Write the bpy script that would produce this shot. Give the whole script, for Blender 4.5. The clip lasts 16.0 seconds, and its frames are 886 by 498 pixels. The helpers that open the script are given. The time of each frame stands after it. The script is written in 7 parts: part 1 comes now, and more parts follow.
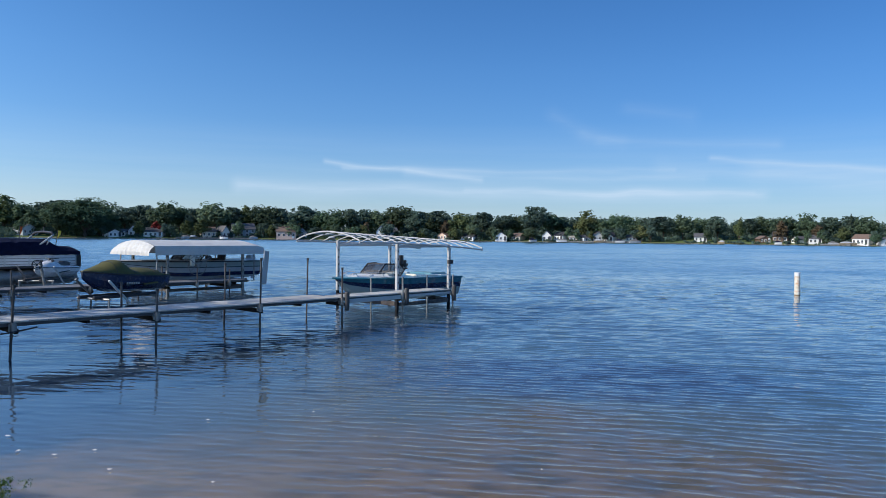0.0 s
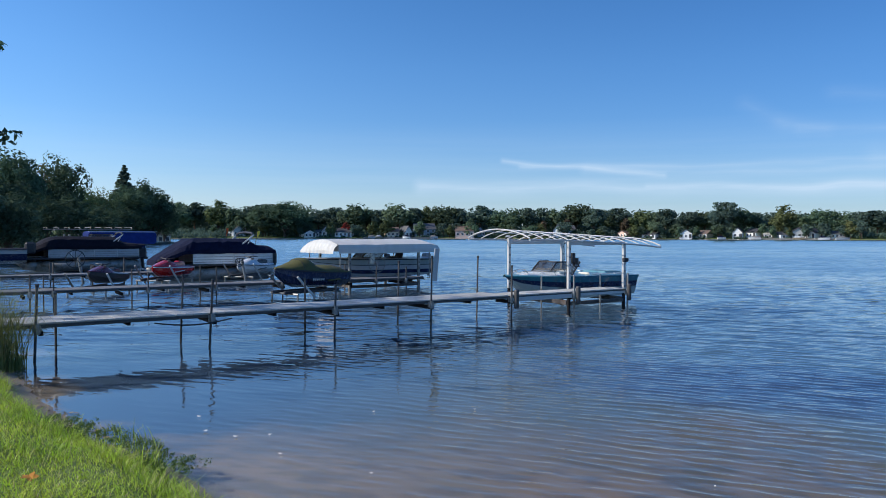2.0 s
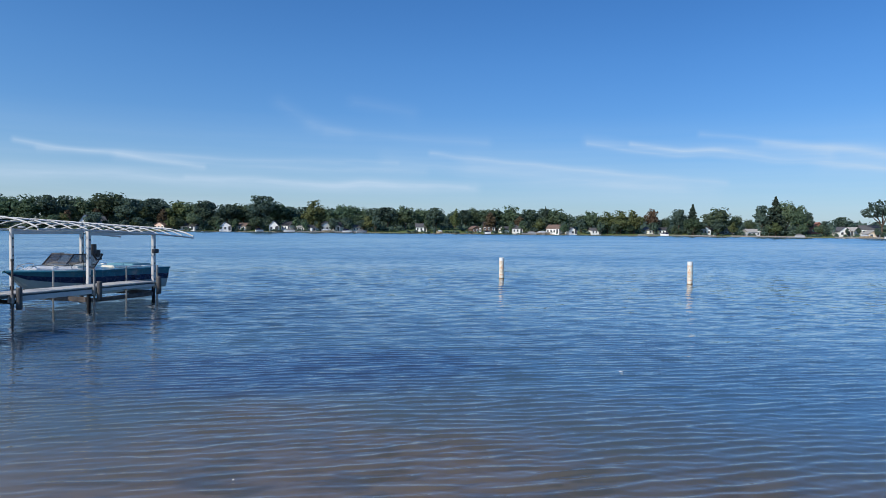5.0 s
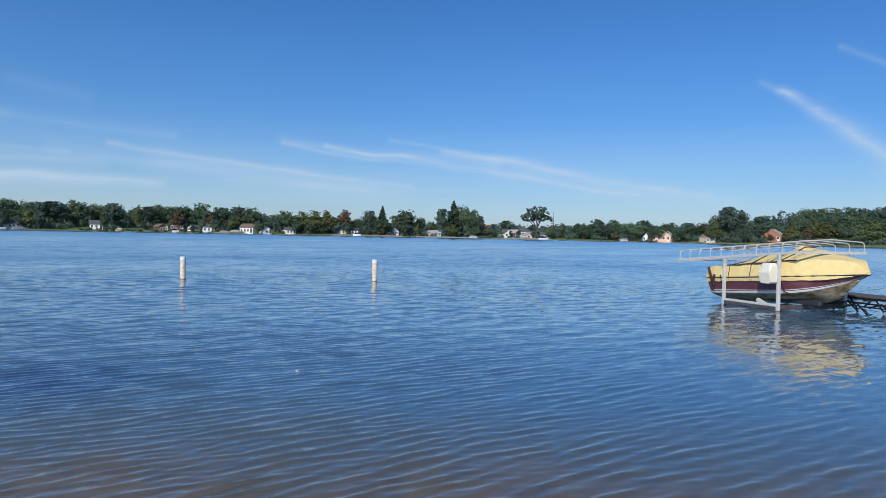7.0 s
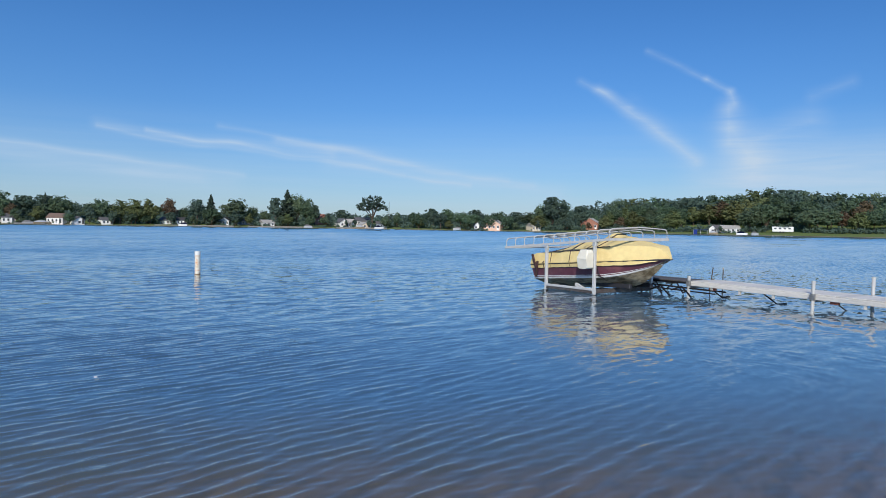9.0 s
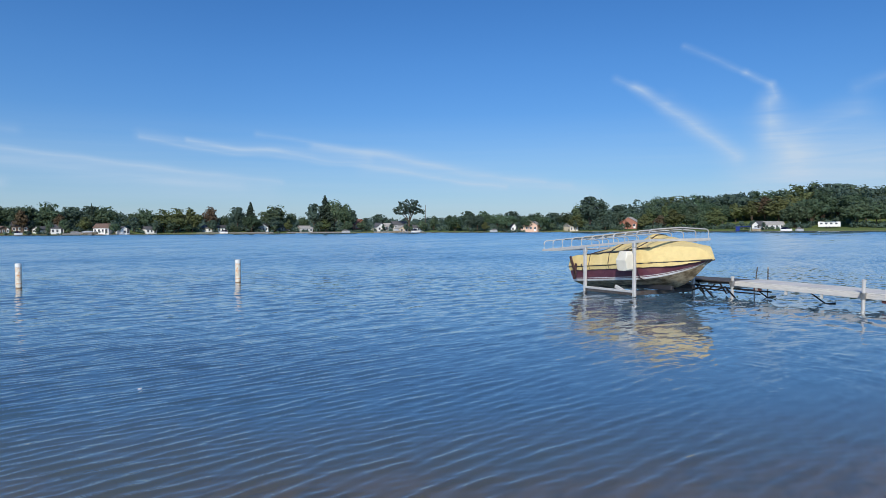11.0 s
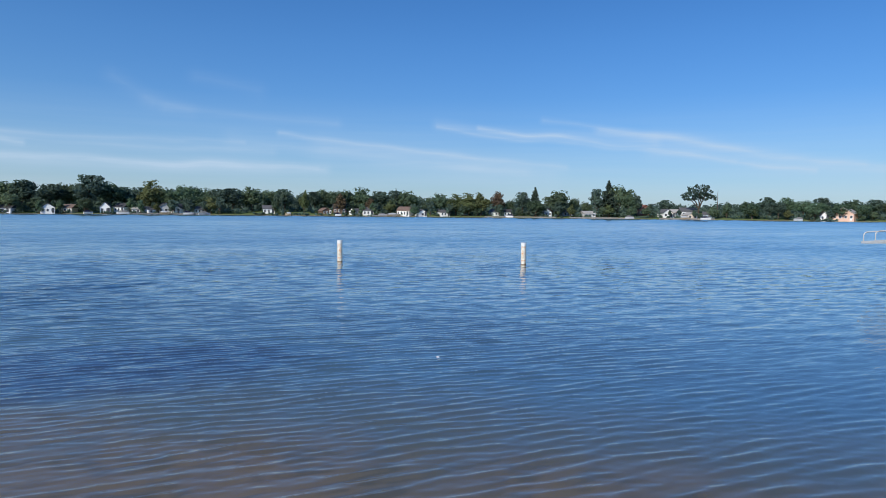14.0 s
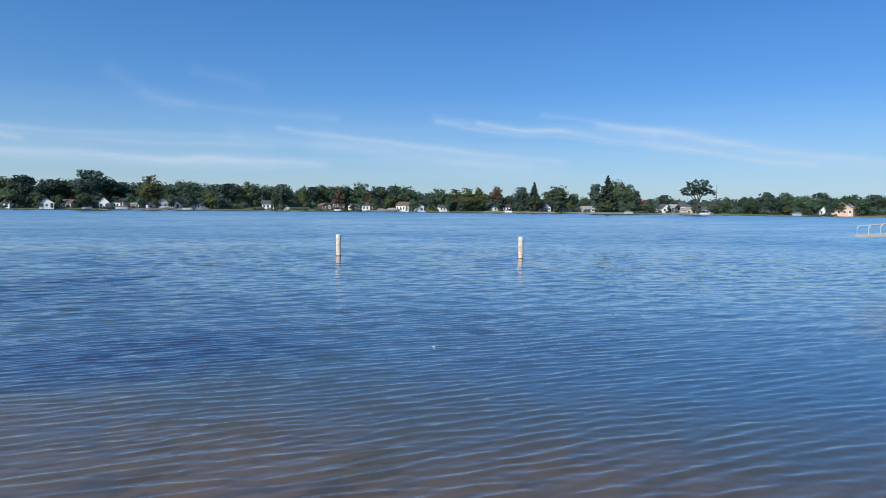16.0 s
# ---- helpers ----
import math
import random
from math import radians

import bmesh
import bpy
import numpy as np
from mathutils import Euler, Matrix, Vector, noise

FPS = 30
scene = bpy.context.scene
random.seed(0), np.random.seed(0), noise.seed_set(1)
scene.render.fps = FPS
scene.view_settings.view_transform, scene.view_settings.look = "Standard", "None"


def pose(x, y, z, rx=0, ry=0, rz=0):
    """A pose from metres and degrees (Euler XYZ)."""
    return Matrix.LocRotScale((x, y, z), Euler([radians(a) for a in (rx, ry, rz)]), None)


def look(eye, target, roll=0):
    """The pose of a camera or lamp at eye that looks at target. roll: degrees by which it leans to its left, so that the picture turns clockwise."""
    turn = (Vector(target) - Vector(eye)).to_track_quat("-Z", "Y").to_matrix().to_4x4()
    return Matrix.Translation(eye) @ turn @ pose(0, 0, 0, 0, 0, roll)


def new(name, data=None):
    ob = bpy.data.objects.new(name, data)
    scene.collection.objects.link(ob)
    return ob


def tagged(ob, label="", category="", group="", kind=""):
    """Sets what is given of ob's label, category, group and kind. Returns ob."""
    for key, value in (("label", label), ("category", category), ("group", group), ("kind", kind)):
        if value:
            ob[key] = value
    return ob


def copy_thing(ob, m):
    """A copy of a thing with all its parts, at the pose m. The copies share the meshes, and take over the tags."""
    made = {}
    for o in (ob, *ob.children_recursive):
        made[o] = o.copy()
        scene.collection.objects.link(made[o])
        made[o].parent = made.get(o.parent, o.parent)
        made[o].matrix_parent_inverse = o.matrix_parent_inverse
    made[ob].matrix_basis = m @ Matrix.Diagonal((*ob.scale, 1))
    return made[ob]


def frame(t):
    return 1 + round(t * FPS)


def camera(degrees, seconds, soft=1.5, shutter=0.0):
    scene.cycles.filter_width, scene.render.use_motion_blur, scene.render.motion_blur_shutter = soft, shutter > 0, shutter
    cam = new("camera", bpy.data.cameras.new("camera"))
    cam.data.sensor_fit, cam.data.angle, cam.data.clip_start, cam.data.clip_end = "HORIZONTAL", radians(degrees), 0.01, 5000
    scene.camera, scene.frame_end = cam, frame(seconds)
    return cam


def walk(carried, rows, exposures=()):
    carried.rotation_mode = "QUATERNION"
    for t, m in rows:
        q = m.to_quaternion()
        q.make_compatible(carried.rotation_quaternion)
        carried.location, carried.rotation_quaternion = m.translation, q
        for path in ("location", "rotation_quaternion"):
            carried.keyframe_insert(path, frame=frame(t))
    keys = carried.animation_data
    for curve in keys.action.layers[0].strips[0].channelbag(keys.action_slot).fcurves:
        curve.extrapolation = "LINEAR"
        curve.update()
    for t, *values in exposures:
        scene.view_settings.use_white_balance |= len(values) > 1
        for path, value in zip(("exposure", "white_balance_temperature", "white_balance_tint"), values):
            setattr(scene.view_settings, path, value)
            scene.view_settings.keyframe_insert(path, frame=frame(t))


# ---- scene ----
cam = camera(63.8, 16.0, soft=0.8)
PATH = [
    (0.000, pose(0.000, 0.000, 2.080, 89.00, -0.57, 0.00)),
    (0.500, pose(0.033, 0.055, 2.055, 89.04, -0.33, 4.18)),
    (1.000, pose(0.030, 0.121, 2.046, 89.02, -0.11, 8.54)),
    (1.500, pose(0.062, 0.177, 2.045, 88.96, -0.02, 12.17)),
    (2.000, pose(0.164, 0.217, 2.046, 88.82, -0.12, 14.21)),
    (2.500, pose(0.232, 0.262, 2.040, 88.47, -0.23, 12.04)),
    (3.000, pose(0.265, 0.368, 2.035, 88.00, -0.17, 6.33)),
    (3.500, pose(0.272, 0.431, 2.028, 87.83, -0.05, -1.14)),
    (4.000, pose(0.295, 0.500, 2.019, 87.95, -0.11, -8.54)),
    (4.500, pose(0.319, 0.535, 2.008, 88.23, -0.26, -15.26)),
    (5.000, pose(0.374, 0.564, 1.994, 88.42, -0.59, -21.61)),
    (5.200, pose(0.399, 0.575, 1.988, 88.44, -0.56, -24.18)),
    (5.725, pose(0.474, 0.605, 1.976, 88.60, -0.79, -31.04)),
    (6.250, pose(0.607, 0.651, 1.960, 88.74, -0.99, -37.76)),
    (6.775, pose(0.748, 0.696, 1.946, 88.80, -1.11, -43.64)),
    (7.300, pose(0.847, 0.721, 1.941, 88.74, -1.09, -47.98)),
    (7.500, pose(0.890, 0.734, 1.943, 88.75, -0.89, -49.29)),
    (8.000, pose(1.011, 0.745, 1.944, 88.54, -0.94, -52.43)),
    (8.500, pose(1.102, 0.761, 1.941, 88.27, -0.97, -55.78)),
    (8.700, pose(1.117, 0.768, 1.939, 88.23, -0.96, -57.13)),
    (9.225, pose(1.154, 0.777, 1.949, 88.10, -0.77, -60.03)),
    (9.750, pose(1.184, 0.785, 1.973, 88.10, -0.35, -61.37)),
    (10.275, pose(1.201, 0.795, 1.997, 88.18, 0.09, -60.70)),
    (10.800, pose(1.199, 0.805, 2.008, 88.27, 0.30, -57.52)),
    (11.000, pose(1.199, 0.801, 2.005, 88.33, 0.29, -55.94)),
    (11.500, pose(1.164, 0.833, 2.006, 88.36, 0.33, -51.41)),
    (12.000, pose(1.157, 0.833, 1.998, 88.25, 0.12, -46.90)),
    (12.500, pose(1.157, 0.852, 1.985, 87.98, -0.18, -42.74)),
    (13.000, pose(1.131, 0.868, 1.986, 87.66, -0.49, -39.06)),
    (13.500, pose(1.108, 0.833, 1.994, 87.35, -0.64, -35.89)),
    (14.000, pose(1.082, 0.784, 1.998, 87.09, -0.57, -33.50)),
    (14.500, pose(1.051, 0.738, 1.997, 86.91, -0.37, -32.18)),
    (15.000, pose(1.033, 0.687, 1.991, 86.80, -0.24, -31.83)),
    (15.500, pose(1.032, 0.634, 1.985, 86.73, -0.29, -32.32)),
    (16.000, pose(1.017, 0.590, 1.965, 86.70, -0.55, -33.56)),
]
# the phone opens up for the dark boats and closes down for the open lake
walk(cam, PATH, [(0.0, -0.04), (1.5, 0.01), (2.5, 0.02), (3.5, -0.10), (5.0, -0.14), (7.5, -0.24), (11.0, -0.25), (14.5, -0.18), (16.0, -0.16)])

# ---- daylight: clear autumn morning, sun behind and to the left ----
SUN_AZ, SUN_EL = radians(-112), radians(31)
TO_SUN = Vector((math.sin(SUN_AZ) * math.cos(SUN_EL), math.cos(SUN_AZ) * math.cos(SUN_EL), math.sin(SUN_EL)))
sun = new("sun", bpy.data.lights.new("sun", "SUN"))
sun.data.energy, sun.data.angle, sun.data.color = 4.5, radians(0.53), (1.0, 0.93, 0.82)
sun.matrix_world = look(TO_SUN * 60, (0, 0, 0))

world = bpy.data.worlds.new("sky")
scene.world = world
world.use_nodes = True


class Nodes:
    """Short way to write node trees: values, sockets or numbers in, socket out."""

    def __init__(self, tree):
        self.tree = tree

    def add(self, kind, **values):
        node = self.tree.nodes.new(kind)
        for key, value in values.items():
            if key in node.inputs:
                self.put(node.inputs[key], value)
        return node

    def put(self, socket, value):
        if isinstance(value, bpy.types.NodeSocket):
            self.tree.links.new(value, socket)
        else:
            socket.default_value = value

    def math(self, op, *values, clamp=False):
        node = self.tree.nodes.new("ShaderNodeMath")
        node.operation, node.use_clamp = op, clamp
        for socket, value in zip(node.inputs, values):
            self.put(socket, value)
        return node.outputs[0]

    def noise(self, vector, scale, detail=3.0, rough=0.55, distortion=0.0):
        return self.add("ShaderNodeTexNoise", Vector=vector, Scale=scale, Detail=detail, Roughness=rough, Distortion=distortion).outputs["Fac"]

    def mapped(self, vector, scale=(1, 1, 1), turn=(0, 0, 0)):
        return self.add("ShaderNodeMapping", Vector=vector, Scale=scale, Rotation=turn).outputs[0]

    def ramp(self, fac, lo, hi, a=0.0, b=1.0):
        node = self.add("ShaderNodeMapRange")
        for key, value in zip(("Value", "From Min", "From Max", "To Min", "To Max"), (fac, lo, hi, a, b)):
            self.put(node.inputs[key], value)
        return node.outputs[0]

    def mix(self, fac, a, b, kind="MIX"):
        node = self.tree.nodes.new("ShaderNodeMix")
        node.data_type, node.blend_type = "RGBA", kind
        for index, value in ((0, fac), (6, a), (7, b)):
            if isinstance(value, (tuple, list)) and len(value) == 3:
                value = (*value, 1.0)
            self.put(node.inputs[index], value)
        return node.outputs[2]


def build_sky():
    n = Nodes(world.node_tree)
    n.tree.nodes.clear()
    sky = n.add("ShaderNodeTexSky")
    sky.sky_type, sky.sun_disc = "NISHITA", False
    sky.sun_elevation, sky.sun_rotation = SUN_EL, SUN_AZ
    sky.altitude, sky.air_density, sky.dust_density, sky.ozone_density = 200, 1.0, 0.3, 3.0
    way = n.add("ShaderNodeTexCoord").outputs["Generated"]
    split = n.add("ShaderNodeSeparateXYZ", Vector=way)
    x, y, z = split.outputs
    az = n.math("MULTIPLY", n.math("ARCTAN2", x, y), 57.2958)
    el = n.math("MULTIPLY", n.math("ARCSINE", z), 57.2958)
    flat = n.add("ShaderNodeCombineXYZ", X=az, Y=el, Z=0.0).outputs[0]
    wobble = n.math("SUBTRACT", n.noise(n.mapped(flat, (0.09, 0.2, 1)), 1.0, 2), 0.5)
    el_w = n.math("ADD", el, n.math("MULTIPLY", wobble, 1.5))
    total = 0.0

    def streak(a0, e0, a1, e1, width, strength):
        """A wisp of high cloud between two directions, in degrees."""
        nonlocal total
        da, de = a1 - a0, e1 - e0
        ll = da * da + de * de
        pa, pe = n.math("SUBTRACT", az, a0), n.math("SUBTRACT", el_w, e0)
        along = n.math("MULTIPLY", n.math("ADD", n.math("MULTIPLY", pa, da), n.math("MULTIPLY", pe, de)), 1 / ll, clamp=True)
        qa = n.math("SUBTRACT", pa, n.math("MULTIPLY", along, da))
        qe = n.math("SUBTRACT", pe, n.math("MULTIPLY", along, de))
        off = n.math("SQRT", n.math("ADD", n.math("MULTIPLY", qa, qa), n.math("MULTIPLY", qe, qe)))
        body = n.ramp(off, 0.0, width * 1.35, 1.0, 0.0)
        body = n.math("MULTIPLY", n.math("POWER", body, 1.7), strength)
        total = n.math("ADD", total, body)

    streak(-9.4, 5.8, 3.0, 4.6, 0.30, 0.42)
    streak(-2.9, 5.0, 20, 4.5, 0.6, 0.22)
    streak(-16, 3.9, 24, 3.2, 0.75, 0.44)
    streak(-8, 5.4, 17.9, 5.2, 0.28, 0.22)
    streak(1.8, 3.8, 23.5, 3.4, 0.32, 0.26)
    streak(17, 5.4, 40, 3.4, 0.9, 0.16)
    streak(33, 6.7, 55.7, 4.1, 0.22, 0.22)
    streak(45.8, 6.4, 66, 3.3, 0.6, 0.24)
    streak(11, 8.0, 14, 7.2, 0.7, 0.10)
    streak(12.3, 7.3, 25, 7.2, 0.6, 0.13)
    streak(8.7, 9.6, 11.4, 7.7, 0.9, 0.08)
    streak(14.5, 9.9, 19, 9.2, 0.9, 0.07)
    streak(20.6, 6.0, 43.2, 3.7, 0.34, 0.30)
    streak(24, 4.9, 42, 3.0, 1.6, 0.22)
    streak(33, 6.9, 50, 5.4, 0.6, 0.22)
    streak(36.3, 6.8, 61, 3.4, 0.28, 0.40)
    streak(41.4, 7.3, 64, 3.6, 0.36, 0.28)
    streak(50, 5.2, 68, 2.6, 1.3, 0.22)
    streak(69.6, 11.4, 73.3, 9.4, 0.45, 0.24)
    streak(71.0, 10.7, 78.4, 5.2, 0.65, 0.34)
    streak(73.5, 9.2, 78.2, 5.2, 1.1, 0.22)
    streak(74.6, 13.5, 78.9, 11.5, 0.34, 0.22)
    streak(78.9, 11.5, 80.6, 10.2, 0.40, 0.32)
    streak(80.6, 10.2, 80.9, 9.3, 0.45, 0.36)
    streak(80.5, 9.2, 80.6, 6.4, 1.0, 0.36)
    streak(80.8, 7.4, 82.4, 4.6, 1.9, 0.40)
    streak(82.2, 6.2, 86, 7.8, 1.5, 0.30)
    streak(82, 5.0, 96, 5.4, 2.6, 0.38)
    streak(79, 3.6, 100, 3.4, 2.4, 0.40)
    streak(86.0, 9.6, 88.5, 10.4, 0.6, 0.14)
    grain = n.noise(n.mapped(flat, (0.10, 0.9, 1)), 1.0, 4, 0.6, 0.3)
    cover = n.math("MULTIPLY", n.math("MULTIPLY", total, 1.15), n.ramp(grain, 0.25, 0.75, 0.3, 1.15), clamp=True)
    veil = n.math("MULTIPLY", n.ramp(el, 0.5, 9, 1.0, 0.0), n.ramp(n.noise(n.mapped(flat, (0.035, 0.9, 1)), 1.0, 5, 0.6), 0.3, 0.75, 0.15, 0.42))
    cover = n.math("ADD", cover, n.math("MAXIMUM", veil, 0.0), clamp=True)
    clear = n.mix(1.0, sky.outputs[0], (0.735, 0.925, 1.235), "MULTIPLY")
    low = n.ramp(el, 0.0, 13.0, 0.86, 1.0)
    clear = n.mix(1.0, clear, n.add("ShaderNodeCombineXYZ", X=low, Y=low, Z=n.math("POWER", low, 0.75)).outputs[0], "MULTIPLY")
    clear = n.add("ShaderNodeHueSaturation", Color=clear, Saturation=1.12).outputs[0]
    side = n.math("ADD", n.math("MULTIPLY", x, math.sin(SUN_AZ)), n.math("MULTIPLY", y, math.cos(SUN_AZ)))
    glow = n.ramp(side, -0.85, 0.35, 0.97, 1.56)
    clear = n.mix(1.0, clear, n.add("ShaderNodeCombineXYZ", X=n.math("POWER", glow, 1.35), Y=glow, Z=n.math("POWER", glow, 0.72)).outputs[0], "MULTIPLY")
    colour = n.mix(cover, clear, (6.0, 7.6, 9.5))
    background = n.add("ShaderNodeBackground", Color=colour, Strength=0.10)
    out = n.add("ShaderNodeOutputWorld")
    n.tree.links.new(background.outputs[0], out.inputs[0])


build_sky()

# ---- materials ----
def material(name, colour, rough=0.6, metal=0.0, vary=0.15, scale=6.0, stain=None, stain_at=(0.55, 0.75), stain_scale=1.5,
             bump=0.0, bump_scale=40.0, per_object=0.0, stretch=(1, 1, 1), sheen=0.0, coat=0.0, hue=0.0, back=0.0, shine=0.5):
    """A surface with grain and, if asked, stains; varied from object to object."""
    m = bpy.data.materials.new(name)
    m.use_nodes = True
    n = Nodes(m.node_tree)
    n.tree.nodes.clear()
    where = n.mapped(n.add("ShaderNodeTexCoord").outputs["Object"], stretch)
    grain = n.noise(where, scale, 5, 0.6)
    dark = tuple(c * (1 - vary) for c in colour)
    light = tuple(min(1.0, c * (1 + vary)) for c in colour)
    col = n.mix(n.ramp(grain, 0.3, 0.7), dark, light)
    if stain:
        mask = n.ramp(n.noise(where, stain_scale, 4, 0.65), *stain_at)
        col = n.mix(mask, col, stain)
    if per_object or hue:
        rnd = n.add("ShaderNodeObjectInfo").outputs["Random"]
        hsv = n.add("ShaderNodeHueSaturation", Color=col)
        n.put(hsv.inputs["Value"], n.ramp(rnd, 0, 1, 1 - per_object, 1 + per_object))
        if hue:
            n.put(hsv.inputs["Hue"], n.ramp(n.math("FRACT", n.math("MULTIPLY", rnd, 7.31)), 0, 1, 0.5 - hue, 0.5 + hue))
        col = hsv.outputs[0]
    b = n.add("ShaderNodeBsdfPrincipled", Metallic=metal)
    n.put(b.inputs["Base Color"], col)
    n.put(b.inputs["Roughness"], n.ramp(n.noise(where, scale * 2.3, 3), 0.3, 0.7, max(0.02, rough - 0.08), min(1, rough + 0.08)))
    n.put(b.inputs["Coat Weight"], coat)
    n.put(b.inputs["Specular IOR Level"], shine)
    if bump:
        bb = n.add("ShaderNodeBump", Strength=1.0, Distance=bump, Height=n.noise(where, bump_scale, 4, 0.6))
        n.tree.links.new(bb.outputs[0], b.inputs["Normal"])
    out = n.add("ShaderNodeOutputMaterial")
    shader = b.outputs[0]
    if back:
        t = n.add("ShaderNodeBsdfTranslucent")
        n.put(t.inputs[0], col)
        mixer = n.add("ShaderNodeMixShader", Fac=back)
        n.tree.links.new(shader, mixer.inputs[1])
        n.tree.links.new(t.outputs[0], mixer.inputs[2])
        shader = mixer.outputs[0]
    n.tree.links.new(shader, out.inputs[0])
    return m


def water_material():
    """Clear lake water: the near waves are in the mesh; here come the capillary ripples and the far chop."""
    m = bpy.data.materials.new("lake_water")
    m.use_nodes = True
    n = Nodes(m.node_tree)
    n.tree.nodes.clear()
    at = n.add("ShaderNodeTexCoord").outputs["Object"]
    base = n.add("ShaderNodeSeparateXYZ", Vector=n.add("ShaderNodeNewGeometry").outputs["Normal"]).outputs
    xyz = n.add("ShaderNodeSeparateXYZ", Vector=at).outputs
    reach = n.math("SQRT", n.math("ADD", n.math("MULTIPLY", xyz[0], xyz[0]), n.math("MULTIPLY", xyz[1], xyz[1])))
    shelter = n.ramp(n.math("ADD", xyz[0], n.math("MULTIPLY", xyz[1], 0.25)), -4.0, 5.0, 0.22, 1.0)
    side = n.ramp(n.math("DIVIDE", xyz[0], n.math("MAXIMUM", xyz[1], 1.0)), -0.55, -0.16, 0.75, 1.0)
    shelter = n.math("MAXIMUM", shelter, n.math("MULTIPLY", n.ramp(reach, 11.0, 16.0, 0.2, 1.0), side))
    gust = n.ramp(n.noise(n.mapped(at, (0.03, 0.08, 1)), 1.0, 3), 0.35, 0.65, 0.72, 1.2)
    calm = n.math("MULTIPLY", gust, shelter)
    parts = {"x": [], "y": []}

    def chop(scale, turn, detail, along, across):
        tex = n.add("ShaderNodeTexNoise", Vector=n.mapped(at, scale, (0, 0, radians(turn))), Scale=1.0, Detail=detail, Roughness=0.55)
        rgb = n.add("ShaderNodeSeparateColor", Color=tex.outputs["Color"])
        for k, key, f in ((0, "x", along), (1, "y", across)):
            parts[key].append(n.math("MULTIPLY", n.math("SUBTRACT", rgb.outputs[k], 0.5), f))

    near = n.ramp(reach, 12.0, 30.0, 1.0, 0.25)
    mid = n.math("MULTIPLY", n.ramp(reach, 10.0, 26.0, 0.0, 1.0), n.ramp(reach, 60.0, 140.0, 1.0, 0.3))
    far = n.ramp(reach, 24.0, 50.0, 0.0, 1.0)
    chop((4.0, 12.0, 1), -6, 3.0, n.math("MULTIPLY", near, 0.09), n.math("MULTIPLY", near, 0.24))
    chop((1.8, 6.0, 1), 7, 3.0, n.math("MULTIPLY", mid, 0.18), n.math("MULTIPLY", mid, 0.46))
    chop((0.45, 0.95, 1), 5, 4.0, n.math("MULTIPLY", far, 0.10), n.math("MULTIPLY", far, 0.24))
    slope, total = {}, {}
    for key in "xy":
        v = parts[key][0]
        for p in parts[key][1:]:
            v = n.math("ADD", v, p)
        slope[key] = n.math("MULTIPLY", v, n.math("MULTIPLY", calm, n.ramp(reach, 40.0, 120.0, 1.0, 0.55)))
    # far out only the wave faces that lean towards the beach show over the crests before them
    out = [n.math("DIVIDE", xyz[k], n.math("MAXIMUM", reach, 1.0)) for k in (0, 1)]
    face = n.math("MULTIPLY", n.ramp(reach, 26.0, 48.0, 0.0, 1.0), n.ramp(n.noise(n.mapped(at, (0.04, 0.12, 1)), 1.0, 3.0, 0.6), 0.3, 0.7, 0.028, 0.052))
    face = n.math("MULTIPLY", face, n.ramp(reach, 90.0, 260.0, 1.0, 1.7))
    wake = n.math("MULTIPLY", n.ramp(side, 0.75, 0.95, 1.0, 0.0), n.ramp(reach, 13.0, 20.0, 0.0, 1.0))
    wake = n.math("MULTIPLY", wake, n.ramp(n.noise(n.mapped(at, (0.5, 1.3, 1)), 1.0, 3.0, 0.6), 0.36, 0.62, 0.0, 0.13))
    face = n.math("MAXIMUM", face, wake)
    tilt = n.math("ADD", n.math("MULTIPLY", slope["x"], out[0]), n.math("MULTIPLY", slope["y"], out[1]))
    over = n.math("MAXIMUM", n.math("SUBTRACT", tilt, n.math("DIVIDE", 0.85, n.math("MAXIMUM", reach, 3.0))), 0.0)
    tilt = n.math("ADD", n.math("MULTIPLY", over, 1.3), face)
    for k, key in enumerate("xy"):
        total[key] = n.math("SUBTRACT", n.math("ADD", slope[key], base[k]), n.math("MULTIPLY", tilt, out[k]))
    lean = n.add("ShaderNodeCombineXYZ", X=total["x"], Y=total["y"], Z=base[2])
    unit = n.tree.nodes.new("ShaderNodeVectorMath")
    unit.operation = "NORMALIZE"
    n.put(unit.inputs[0], lean.outputs[0])
    b = n.add("ShaderNodeBsdfPrincipled", Roughness=0.02, IOR=1.45)
    b.inputs["Base Color"].default_value = (0.84, 0.91, 0.94, 1)
    b.inputs["Transmission Weight"].default_value = 1.0
    n.tree.links.new(unit.outputs[0], b.inputs["Normal"])
    out = n.add("ShaderNodeOutputMaterial")
    n.tree.links.new(b.outputs[0], out.inputs[0])
    return m


